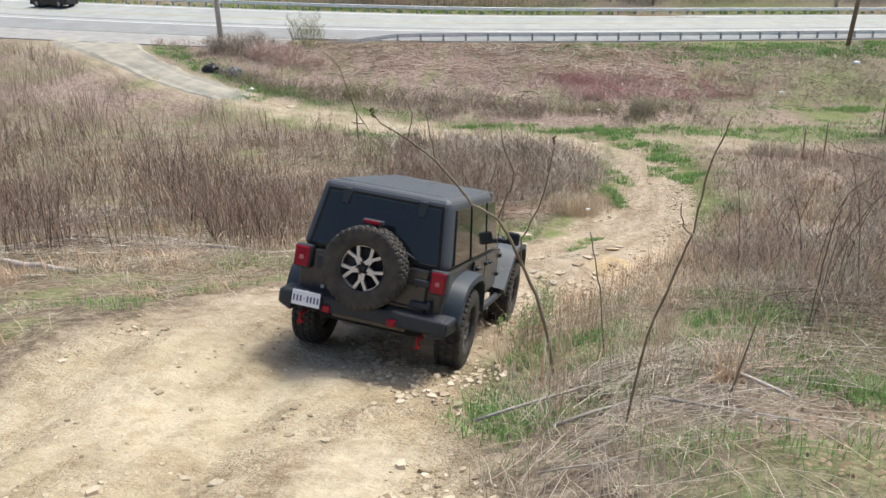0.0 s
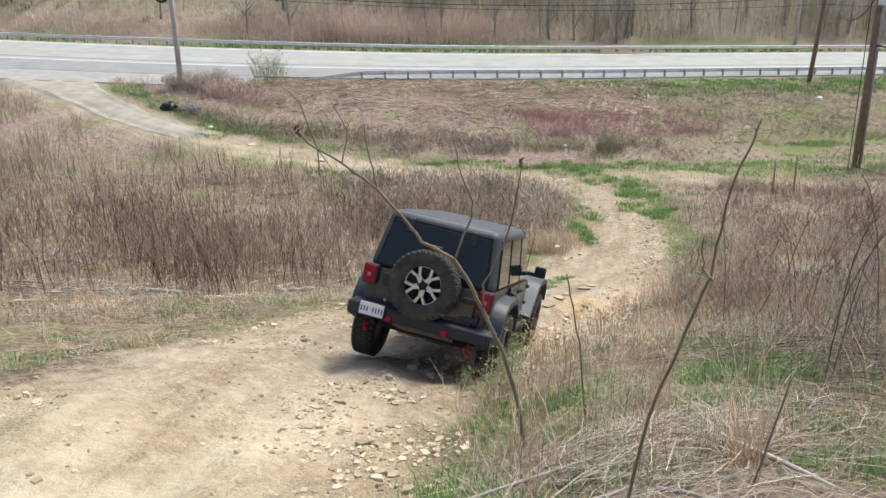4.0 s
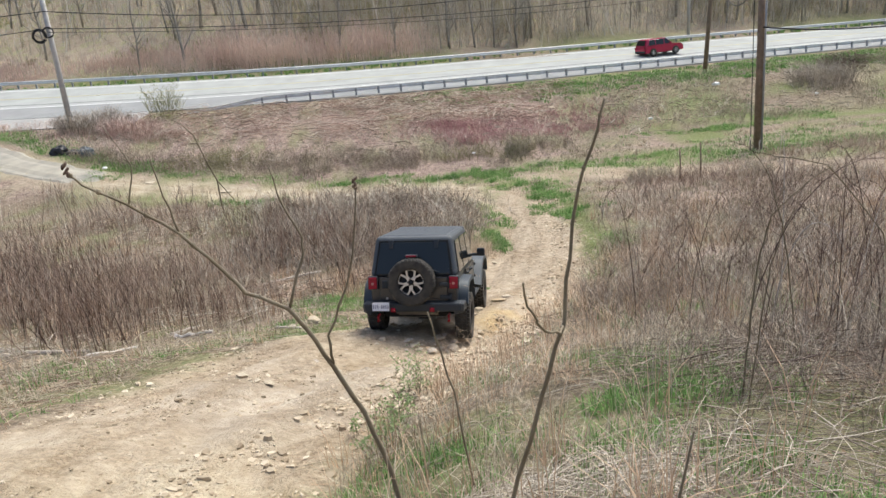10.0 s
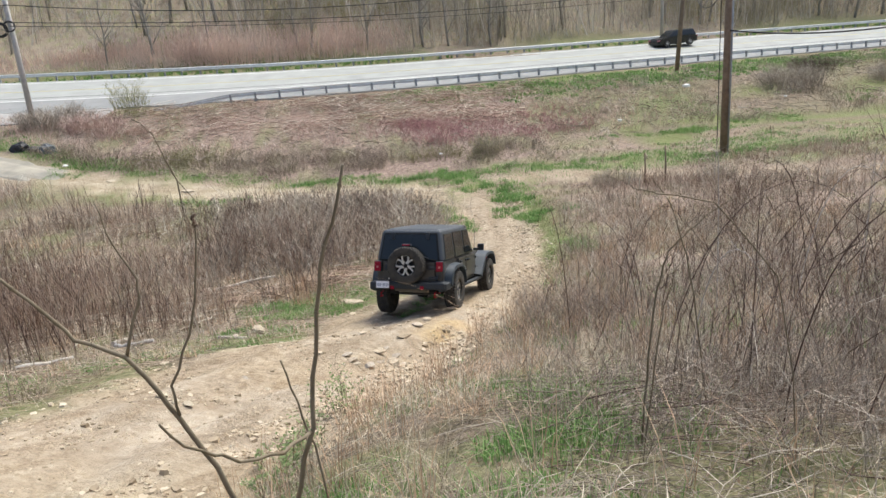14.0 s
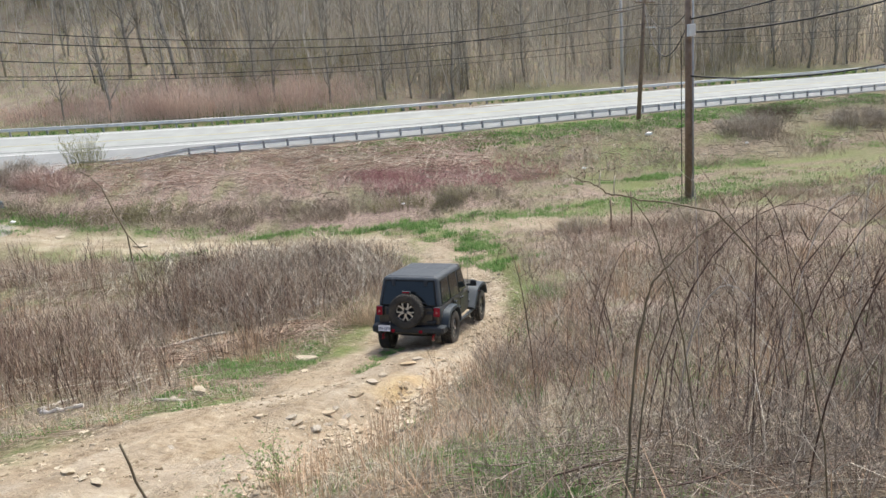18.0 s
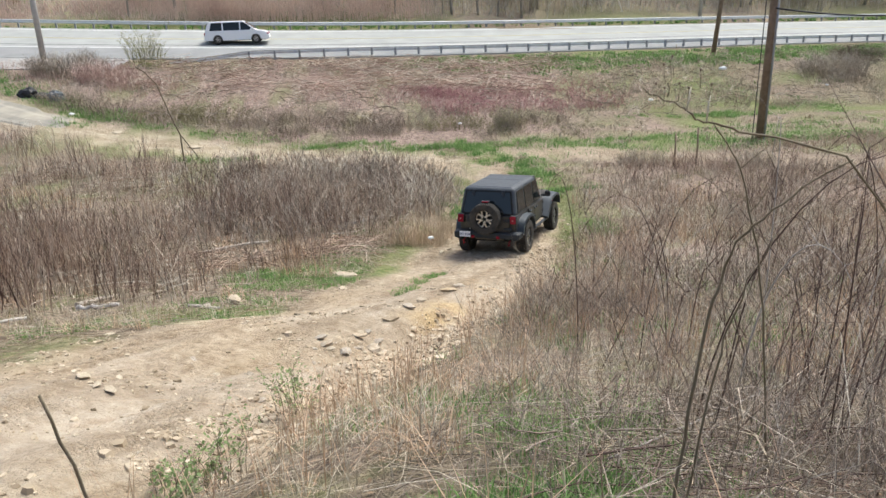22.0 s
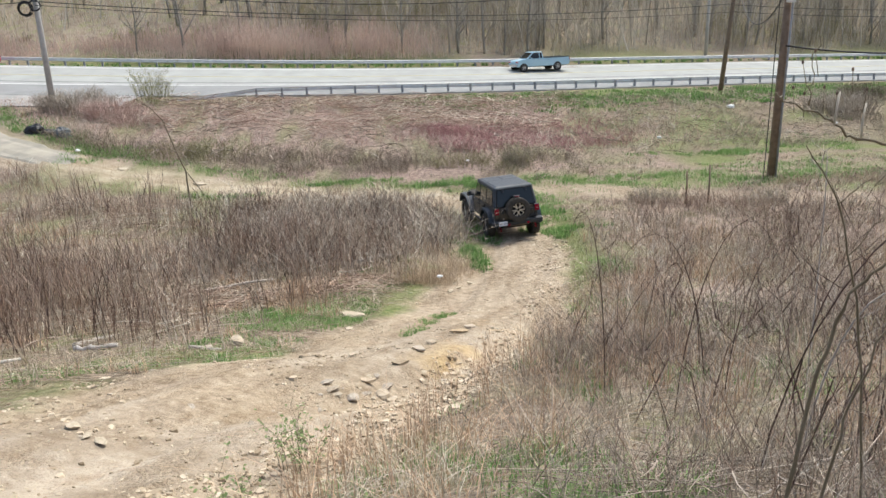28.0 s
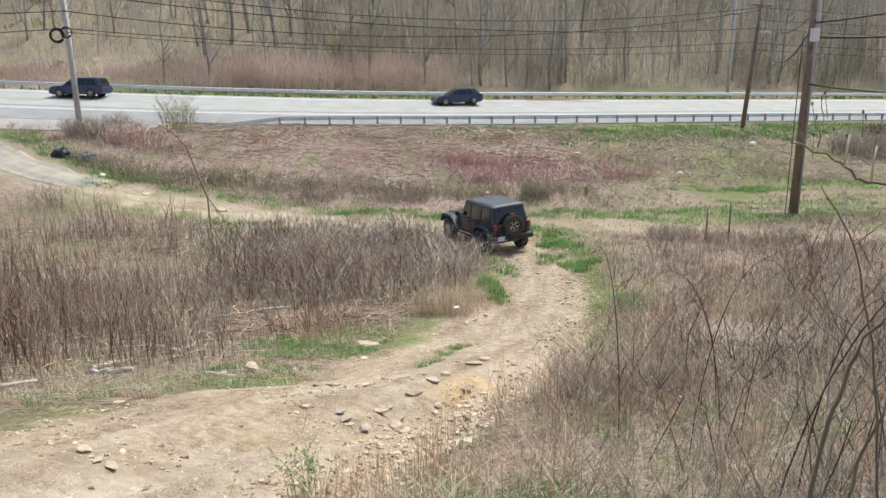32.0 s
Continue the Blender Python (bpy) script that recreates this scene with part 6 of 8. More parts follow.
for k, (cx, cy, rx, ry, n, h) in enumerate(((4.6, 26.2, 1.0, 0.8, 800, 0.9), (3.6, 26.2, 0.8, 0.6, 260, 0.75), (5.5, 27.7, 0.5, 1.0, 380, 0.8), (0.9, 25.3, 0.5, 0.4, 160, 0.8), (8.0, 20.0, 0.7, 1.0, 160, 0.9), (6.2, 15.0, 0.9, 0.9, 160, 0.95), (3.1, 10.2, 0.7, 1.2, 60, 0.6), (1.7, 8.4, 0.4, 0.5, 40, 0.6), (3.6, 13.0, 0.9, 1.2, 70, 0.7), (2.0, 5.1, 0.15, 0.15, 60, 0.5), (6.9, 11.0, 0.5, 0.5, 90, 1.0))):
    x, y = scatter(n, cx - rx, cx + rx, cy - ry, cy + ry, spot(cx, cy, rx, ry, 30 + k))
    stuff("straw_tuft", "tall golden dead grass tuft", "grass", TAN_STRAW if k < 4 else STRAW, blades(x, y, rng.uniform(0.3, 1.15, len(x)) * h, 0.0034, 0.8), stems(x[::7], y[::7], rng.uniform(0.7, 1.2, len(x[::7])) * h, 0.0026, 0.35, 0.3, 5, droop=0.3))


# broomsedge: tall orange stalks that lean over the bank and the trail's edge
straw_rng = random.Random(77)
for k in range(30):
    y = straw_rng.uniform(7.2, 24)
    edge = np.interp(y, (4, 8, 12, 16, 20, 24), (0.1, 0.7, 1.7, 4.1, 6.7, 8.1))
    x = float(edge) + abs(straw_rng.gauss(0.2, 1.1))
    m = straw_rng.randrange(14, 46)
    xx, yy = x + rng.normal(0, 0.10, m), y + rng.normal(0, 0.10, m)
    h = straw_rng.uniform(0.5, 1.05)
    stuff("broomsedge", "tall orange dead grass stalks in a loose tuft", "grass", STRAW, blades(xx, yy, rng.uniform(0.3, 0.9, m) * h, 0.0028, 0.8), stems(xx[::5], yy[::5], rng.uniform(0.6, 1.2, len(xx[::5])) * h, 0.0028, 0.5, 0.5, 5, droop=0.7))


TUFT_LINE = ((7.2, 43.6), (8.8, 42.4), (9.3, 40.2), (9.7, 38.0), (10.0, 36.0), (9.9, 34.0), (9.6, 31.0))
tuft_rng = random.Random(31)
for k in range(64):
    q = tuft_rng.random() * (len(TUFT_LINE) - 1)
    i = int(q)
    cx = TUFT_LINE[i][0] + (q - i) * (TUFT_LINE[i + 1][0] - TUFT_LINE[i][0]) + tuft_rng.gauss(0, 0.5)
    cy = TUFT_LINE[i][1] + (q - i) * (TUFT_LINE[i + 1][1] - TUFT_LINE[i][1]) + tuft_rng.gauss(0, 0.45)
    m = tuft_rng.randrange(40, 110)
    x, y = cx + rng.normal(0, 0.17, m), cy + rng.normal(0, 0.14, m)
    v, f = blades(x, y, rng.uniform(0.1, 0.3, m), 0.009, 0.7)
    tagged(new("grass_tuft", mesh_from("grass_tuft", v, f, None, GRASS)), "dense green grass tuft on the dirt trail's crown", "grass", "green tufts on the trail", kind="stuff")


def fallen(name, label, material, n, x0, x1, y0, y1, keep, l0, l1, r, lift, category="brush"):
    x, y = scatter(n, x0, x1, y0, y1, keep)
    return stuff(name, label, category, material, lying(x, y, rng.uniform(l0, l1, len(x)), r * rng.uniform(0.6, 1.4, len(x)), lift))


def flat_of(f, a=-0.05, b=0.3, scale=0.8, seed=87):
    return lambda x, y: f(x, y) * (0.2 + 0.8 * patchy(x, y, scale, seed, a, b))


fallen("fallen_stalks", "bleached fallen stalks strewn over the bank", STRAW_PALE, 1000, 0, 13, 2.6, 18, lambda x, y: flat_of(right_bank)(x, y) * (0.25 + 0.75 * smooth(4.2, 2.6, x - 0.25 * (y - 7))), 0.2, 0.9, 0.0024, 0.22)
fallen("fallen_grey_stalks", "grey fallen vines strewn over the bank", CANE_GREY, 2000, 0.6, 13, 2.6, 18, flat_of(right_bank, seed=89), 0.3, 0.9, 0.0024, 0.2)
fallen("fallen_field_canes", "fallen brown canes lying across each other in the field", CANE, 2600, -30, 7, 14, 44, left_keep, 0.6, 1.8, 0.008, 0.4)
fallen("fallen_field_straw", "bleached canes lying flattened in the field", BLEACHED, 1500, -30, 7, 14, 44, lambda x, y: left_keep(x, y) * patchy(x, y, 0.5, 205), 0.5, 1.6, 0.008, 0.35)
fallen("fallen_red_canes", "reddish canes lying flattened before the thicket", CANE, 380, -1.2, 3.6, 23.6, 26.0, lambda x, y: (along(WORN, x, y)[0] > 0.9) * patchy(x, y, 0.8, 206), 0.5, 1.5, 0.009, 0.3)
fallen("fallen_stalks_left", "bleached fallen stalks beside the trail", STRAW_PALE, 4200, -18, 5, 8, 30, near_left_grass, 0.3, 1.1, 0.0045, 0.12)
fallen("fallen_brown_stalks_left", "brown fallen stalks beside the trail", CANE, 3000, -18, 5, 10, 30, near_left_grass, 0.3, 1.0, 0.0045, 0.12)
fallen("fallen_right_stalks", "bleached fallen stalks among the brambles", STRAW_PALE, 3200, 3, 26, 14, 35, right_keep, 0.4, 1.2, 0.006, 0.3)


# curled dead leaves and bits of bark on the ground
DEAD_LEAF = plant_mat("brown_dead_leaves", ((0.12, 0.08, 0.05), (0.26, 0.18, 0.115), (0.40, 0.30, 0.205)), 1.5)
for nm, n, x0, x1, y0, y1, keep, size in (("leaf_litter", 9000, 0, 9, 2.6, 12, right_bank, 0.035), ("leaf_litter", 4200, -14, 4, 8, 26, near_left_grass, 0.05)):
    x, y = scatter(n, x0, x1, y0, y1, flat_of(keep, seed=99))
    stuff(nm, "curled brown dead leaves among the grass", "leaves", DEAD_LEAF, leaves(x, y, height(x, y) + rng.uniform(0.005, 0.05, len(x)), size))


# ground tangle of dead vines on the bank
def tangle(name, label, material, cx, cy, rx, ry, n, hump, r=0.0045, ln=0.7):
    a, q = rng.uniform(0, 2 * np.pi, n), np.sqrt(rng.random(n))
    x, y = cx + rx * q * np.cos(a), cy + ry * q * np.sin(a)
    v, f = lying(x, y, rng.uniform(0.4, 1.2, n) * ln, r * rng.lognormal(0, 0.45, n), 0.05, 0.35)
    v = v.reshape(n, -1, 3)
    v[..., 2] += (hump * (1 - q * q) * rng.random(n))[:, None]
    return stuff(name, label, "brush", material, (v.reshape(-1, 3), f))


tangle("vine_tangle", "low mound of tangled grey dead vines", CANE_GREY, 1.75, 5.7, 0.8, 0.55, 330, 0.12, 0.0022)
tangle("vine_tangle", "low mound of tangled bleached dead vines", BLEACHED, 1.75, 5.7, 0.8, 0.55, 90, 0.12, 0.0024)
tangle("vine_tangle", "low mound of tangled grey dead vines", CANE_GREY, 1.6, 4.6, 0.9, 0.5, 200, 0.1, 0.002)
tangle("vine_tangle", "tangle of grey dead vines among the brambles", THICKET, 4.2, 6.9, 1.1, 0.9, 260, 0.3, 0.002, 0.5)
tangle("vine_tangle", "tangle of bleached dead vines among the brambles", STRAW_PALE, 4.4, 7.2, 1.4, 1.2, 130, 0.3, 0.002, 0.5)
# dark-coloured vines also stand for the shadows between the grey stems
tangle("vine_tangle", "tangle of dark dead vines among the brambles", CANE_DARK, 3.9, 6.9, 1.3, 1.1, 420, 0.35, 0.002, 0.5)
tangle("vine_tangle", "tangle of grey-brown dead vines among the brambles", THICKET, 3.7, 8.0, 1.3, 1.1, 700, 0.3, 0.002, 0.5)
tangle("vine_tangle", "tangle of brown dead vines on the bank", THICKET, 2.9, 5.6, 0.9, 0.8, 420, 0.15, 0.002, 0.45)
tangle("brush_heap", "heap of grey dead stalks beside the trail", CANE_GREY, -9.5, 20.5, 3.0, 2.2, 900, 0.4, 0.008, 1.2)
tangle("brush_heap", "heap of bleached dead stalks beside the trail", STRAW_PALE, -8.5, 17.0, 3.4, 1.2, 700, 0.25, 0.007, 1.0)
tangle("brush_heap", "heap of bleached dead stalks in the field", STRAW_PALE, -3.4, 26.5, 2.6, 1.6, 700, 0.5, 0.008, 1.2)
tangle("brush_heap", "heap of red-brown dead stalks in the field", CANE, -2.0, 25.6, 2.6, 1.0, 500, 0.4, 0.007, 1.2)
tangle("brush_heap", "heap of pale dead stalks in the field", STRAW_PALE, 2.5, 31.5, 2.4, 1.6, 600, 0.9, 0.008, 1.4)
tangle("brush_heap", "heap of grey dead stalks in the field", CANE_GREY, -12, 26.5, 3.0, 1.8, 500, 0.5, 0.01, 1.4)


# the bank below the road
def across(x, y):
    m, s = trail_gap(x, y)
    return bank_off(x, y), smooth(0.3, 1.2, m) * (s > 0) * (1 - smooth(15, 18, x) * smooth(-22.5, -24.5, road_off(x, y)))


def bank_pick(d0, d1, soft=2.0, x0=-60, x1=90, fade=5.0, scale=0.2, seed=121, base=0.35):
    def keep(x, y):
        d, ok = across(x, y)
        d = d + 1.6 * fnoise(x, y, 0.12, 3, seed + 50)
        return ok * smooth(d0 - soft, d0 + soft, d) * smooth(d1 + soft, d1 - soft, d) * smooth(np.interp(x, (4, 12), (-0.2, -3.0)), np.interp(x, (4, 12), (-1.5, -6.5)), road_off(x, y)) * smooth(x0, x0 + fade, x) * smooth(x1, x1 - fade, x) * (base + (1 - base) * patchy(x, y, scale, seed))
    return keep


def bank_field(name, label, material, n, hmin, hmax, r, keep, lean, bend, tw, droop=0.25, per=6, spread=0.35):
    x, y = beside_road(n, -44, 68, -31, -0.8, keep)
    many = rng.poisson(per, len(x)) + 1
    tone = np.repeat(rng.random(len(x)), many)
    x, y = np.repeat(x, many), np.repeat(y, many)
    x, y = x + rng.normal(0, spread, len(x)), y + rng.normal(0, spread, len(x))
    h = (hmin + (hmax - hmin) * (0.6 * tone + 0.4 * rng.random(len(x)))) * (0.8 + 0.5 * fnoise(x, y, 0.18, 3, 131))
    main = stems(x, y, h, r * rng.uniform(0.6, 1.4, len(x)), lean, bend, 3, droop=droop)
    return stuff(name, label, "brush", material, main, twigs(main[2], tw, 0.4, r * 0.6, 0.5, 0.2))


bank_field("pink_brush", "matted pinkish dead brush covering the road bank", PINK, 5200, 0.2, 0.75, 0.017, bank_pick(-20, -2, x1=34, fade=12), 0.6, 0.45, 4)
bank_field("red_brush", "dull red dead brush in a patch on the bank", plant_mat("dull_red_brush", ((0.20, 0.095, 0.095), (0.40, 0.215, 0.21), (0.52, 0.32, 0.30)), 0.3), 9500, 0.4, 1.0, 0.016, bank_pick(-21, -14, x0=5, x1=22, fade=4, base=0.6), 0.4, 0.3, 5)
bank_field("bank_foot_brush", "grey-brown brush thicket at the foot of the bank", plant_mat("foot_brush", ((0.09, 0.07, 0.052), (0.22, 0.175, 0.13), (0.38, 0.315, 0.24), (0.58, 0.50, 0.40)), 0.5), 4600, 0.35, 1.0, 0.014, bank_pick(-28.5, -20.5, 0.9, x1=18, fade=3, base=0.45), 1.1, 0.7, 6, 0.6)
bank_field("olive_foot_brush", "olive-tinged brush at the foot of the bank", plant_mat("olive_brush", ((0.10, 0.095, 0.05), (0.22, 0.20, 0.105), (0.34, 0.30, 0.18)), 0.3), 2600, 0.35, 1.0, 0.014, bank_pick(-27, -19, 0.9, x1=18, fade=3, seed=127, base=0.0), 1.1, 0.7, 6, 0.6)
bank_field("bank_grey_brush", "grey-brown brush on the open bank", plant_mat("bank_grey", ((0.14, 0.11, 0.075), (0.28, 0.23, 0.165), (0.38, 0.33, 0.235), (0.50, 0.45, 0.335)), 0.25, 0.4), 7000, 0.25, 0.85, 0.015, bank_pick(-23, -6, x0=14, fade=14), 0.5, 0.4, 4)
x, y = beside_road(14000, -12, 30, -16, -1.5, lambda x, y: bank_pick(-16, -4, 2.0, x0=-12, x1=21, fade=6, scale=0.35, seed=141, base=0.1)(x, y))
stuff("bank_straw", "reddish stalks lying matted on the road bank", "brush", plant_mat("reddish_stalks", ((0.20, 0.13, 0.105), (0.40, 0.28, 0.225), (0.58, 0.45, 0.375)), 0.4), lying(x[::2], y[::2], rng.uniform(0.8, 2.4, len(x[::2])), 0.017 * rng.uniform(0.6, 1.3, len(x[::2])), 0.85))
stuff("bank_bleached_straw", "bleached stalks lying matted on the road bank", "brush", BLEACHED, lying(x[1::4], y[1::4], rng.uniform(0.8, 2.4, len(x[1::4])), 0.016 * rng.uniform(0.6, 1.3, len(x[1::4])), 0.95))
x, y = beside_road(5200, -14, 60, -24, -1, lambda x, y: bank_pick(-24, -4, 2.0, scale=0.35, seed=143, base=0.1)(x, y))
stuff("bank_grey_straw", "grey stalks lying matted on the road bank", "brush", CANE_GREY, lying(x, y, rng.uniform(0.5, 1.6, len(x)), 0.02 * rng.uniform(0.6, 1.3, len(x)), 0.8))
grass("bank_green", "green grass strip below the guardrail", GRASS, 17000, 2, 66, 56, 84, lambda x, y: smooth(np.interp(x, (6, 16), (-7.5, -10.5)), np.interp(x, (6, 16), (-4.5, -6.5)), road_off(x, y) + 1.5 * fnoise(x, y, 0.3, 3, 160)) * smooth(-0.1, -0.8, road_off(x, y)) * smooth(4, 15, x) * (0.45 + 0.55 * patchy(x, y, 0.2, 161)), 0.12, 0.4, 0.012, 0.6, per=16, spread=0.25)
grass("bank_straw_grass", "straw grass mixed into the strip below the guardrail", STRAW_PALE, 5500, -8, 66, 52, 84, lambda x, y: smooth(-8.0, -4.0, road_off(x, y)) * smooth(-0.1, -0.8, road_off(x, y)) * 0.8, 0.15, 0.45, 0.006, 0.7, per=16, spread=0.3)
grass("flat_straw", "short dead grass on the flat beside the path", STRAW_PALE, 7000, 9, 50, 30, 48, lambda x, y: smooth(32.5, 35, y - 0.12 * (x - 14)) * smooth(-22, -24, road_off(x, y)) * smooth(0.0, 0.5, trail_gap(x, y)[0]) * off_flat(x, y) * (0.3 + 0.7 * patchy(x, y, 0.4, 165)), 0.12, 0.4, 0.005, 0.9, 0.2)
field("flat_brush", "low brown brush on the flat", CANE, 1600, 6, 0.35, 9.5, 40, 32, 40, lambda x, y: smooth(0.6, 1.4, trail_gap(x, y)[0]) * (trail_gap(x, y)[1] > 0) * smooth(32.5, 34, y - 0.12 * (x - 14)) * smooth(39.5, 37, y) * off_flat(x, y) * patchy(x, y, 0.35, 167), 0.25, 0.8, 0.006, 0.4, 0.3, 5, 0.3, 0.3)
grass("flat_green", "green grass in patches along the foot of the bank", GRASS, 19000, -18, 50, 34, 60, lambda x, y: (smooth(2.2, 1.0, trail_gap(x, y)[0]) * smooth(-0.1, 0.3, trail_gap(x, y)[0]) * (y > 38) + 0.7 * smooth(8, 12, x) * smooth(37, 39, y) * smooth(43.5, 41.5, y) + 0.6 * smooth(15, 22, x) * smooth(40, 44, y) * patchy(x, y, 0.16, 213, 0.0, 0.3)) * (0.1 + 0.9 * off_flat(x, y)) * (trail_gap(x, y)[1] > 0) * (0.15 + 0.85 * patchy(x, y, 0.4, 163, -0.2, 0.2)), 0.08, 0.28, 0.0042, 0.7, per=14, spread=0.22)
grass("drive_green", "green grass edging the old asphalt drive", GRASS, 5000, -32, -8, 49, 76, lambda x, y: smooth(0.0, 0.4, trail_gap(x, y)[0]) * smooth(3.2, 1.4, trail_gap(x, y)[0]) * (trail_gap(x, y)[1] > 0) * smooth(-2.0, -4.5, road_off(x, y)) * (0.4 + 0.6 * patchy(x, y, 0.3, 169)), 0.08, 0.26, 0.0045, 0.8, per=16, spread=0.25)


def bush(name, label, material, cx, cy, rx, ry, h, n, r, tw=8, leaf=0, leaf_mat=None):
    """A rounded leafless shrub: stems fanning from the ground, twigs, and a few leaves."""
    a, q = rng.uniform(0, 2 * np.pi, n), np.sqrt(rng.random(n))
    x, y = cx + rx * 0.6 * q * np.cos(a), cy + ry * 0.6 * q * np.sin(a)
    hh = h * (1 - 0.45 * q * q) * rng.uniform(0.7, 1.1, n)
    main = stems(x, y, hh, r, 0.0, 0.1, 4, heading=a, droop=0.25 if leaf else 0.5)
    tw_ = twigs(main[2], tw, 0.35, r * 0.55, 0.9, 0.25)
    thing = tagged(new(name), label, "shrub", "shrubs")
    v, q_, t_ = merged(main, tw_)
    part("branchwork", mesh_from("branchwork", v, q_, t_, material), None, thing)
    if leaf:
        sp = tw_[2]
        pick = rng.integers(0, len(sp), leaf)
        k = rng.random((leaf, 1))
        p = sp[pick, 0] * (1 - k) + sp[pick, 1] * k
        lv, lq = leaves(p[:, 0], p[:, 1], p[:, 2], r * 6 if r > 0.008 else 0.035)
        part("foliage", mesh_from("foliage", lv, lq, None, leaf_mat or LEAF), None, thing, "fresh green leaves")
    return thing


bush("bare_shrub", "rounded bare grey-brown shrub by the old drive", CANE_GREY, -14.7, 63.5, 4.2, 2.6, 2.0, 420, 0.016)
bush("bare_shrub", "rounded bare reddish shrub by the old drive", PINK, -11.9, 61.4, 3.4, 2.2, 1.7, 320, 0.015)
FOOT = bpy.data.materials["foot_brush"]
OLIVE = bpy.data.materials["olive_brush"]
for bx, by, brx, bh, bm_, bl in ((-9.9, 54.2, 2.6, 1.5, FOOT, "grey-brown"), (-6.9, 52.4, 2.4, 1.5, OLIVE, "olive-tinged"), (-4.2, 51.7, 2.6, 1.6, OLIVE, "olive-tinged"), (-1.5, 50.4, 2.4, 1.4, FOOT, "grey-brown"),
                                 (1.2, 50.2, 2.6, 1.5, FOOT, "dark brown"), (3.8, 48.9, 2.4, 1.4, FOOT, "grey-brown"), (6.4, 48.3, 2.3, 1.4, FOOT, "grey-brown"), (8.8, 47.4, 2.0, 1.2, OLIVE, "olive-tinged"), (-12.7, 56.1, 2.6, 1.6, FOOT, "grey-brown"),
                                 (-8.4, 61.0, 2.2, 1.2, PINK, "reddish"), (4.6, 46.8, 1.8, 1.0, FOOT, "dark brown"), (0.2, 48.1, 1.8, 1.0, FOOT, "dark brown"), (13.8, 48.3, 2.0, 1.0, FOOT, "grey-brown"), (-9.9, 59.9, 2.4, 1.3, PINK, "pinkish")):
    bush("bare_shrub", "rounded bare %s shrub at the foot of the bank" % bl, bm_, bx, by, brx * 1.35, brx * 0.8, bh * 0.8, 160, 0.012, 7)
bush("budding_shrub", "pale budding shrub beside the guardrail end", BUD, -10.4, 67.2, 2.2, 1.6, 3.0, 70, 0.014, 8, 1300, BUD)
bush("budding_shrub", "small green-budding shrub at the bank's foot", CANE_GREY, 11.5, 46.5, 1.2, 1.0, 1.5, 130, 0.012, 8, 1200, BUD)
bush("bare_shrub", "broad grey shrub on the bank", CANE_GREY, 39.5, 61.7, 4.5, 3.0, 2.1, 420, 0.014)
bush("bare_shrub", "broad grey-brown shrub on the bank", CANE_GREY, 50, 62.3, 5.0, 3.0, 2.0, 420, 0.014)
bush("bare_shrub", "dark bare shrub on the bank", CANE_DARK, 45.5, 67.6, 4.0, 2.0, 1.6, 260, 0.013)
bush("olive_shrub", "low olive-green shrub on the flat", CANE_GREY, 14.5, 35.2, 1.7, 1.0, 0.9, 160, 0.008, 6, 1500, BUD)
bush("olive_shrub", "low olive-green shrub on the flat", CANE_GREY, 18.6, 33.9, 1.5, 0.9, 0.8, 140, 0.008, 6, 1000, BUD)
bush("leafy_shrub", "slender leafy green shrub at the trail's edge", SAP, 1.2, 9.6, 0.3, 0.3, 0.85, 12, 0.005, 7, 330)
bush("leafy_shrub", "small leafy green shrub at the trail's edge", SAP, 0.88, 9.5, 0.3, 0.3, 0.5, 12, 0.005, 7, 260)
bush("leafy_shrub", "young leafy green shrub on the bank", SAP, 1.6, 11.6, 0.35, 0.4, 0.75, 15, 0.005, 7, 420)
bush("leafy_shrub", "young leafy green shrub on the bank", SAP, 1.0, 8.3, 0.4, 0.45, 0.5, 18, 0.005, 7, 420)


# ---- saplings before the camera ----
def sapling(label, lines, buds=()):
    thing = tagged(new("sapling"), label, "sapling", "saplings by the footway")
    for k, (pts, r0, r1) in enumerate(lines):
        r0, r1 = r0 * 0.8, r1 * 0.8
        fine = []
        for (a, b) in zip(pts, pts[1:]):
            for j in range(3):
                fine.append(Vector(a).lerp(Vector(b), j / 3) + Vector((random.uniform(-1, 1), random.uniform(-1, 1), random.uniform(-1, 1))) * 0.006)
        fine.append(Vector(pts[-1]))
        bm = tube(bmesh.new(), fine, r0, 8, r1)
        for q in fine[2:-1:3]:
            bmesh.ops.create_icosphere(bm, subdivisions=1, radius=r0 * 0.75, matrix=Matrix.Translation(q) @ Matrix.Diagonal((1, 1, 1.3, 1)))
        part("stem" if k == 0 else "branch", bm, SAP, thing)
    for p in buds:
        bm = bmesh.new()
        for j in range(5):
            bmesh.ops.create_icosphere(bm, subdivisions=1, radius=0.016, matrix=Matrix.Translation(Vector(p) + Vector((random.uniform(-.012, .012), random.uniform(-.012, .012), 0.014 * j))) @ pose(0, 0, 0, random.uniform(0, 60), random.uniform(0, 60), 0) @ Matrix.Diagonal((0.6, 0.9, 1.2, 1)))
        part("seed_head", bm, CANE_DARK, thing, "withered brown seed head")
    return thing


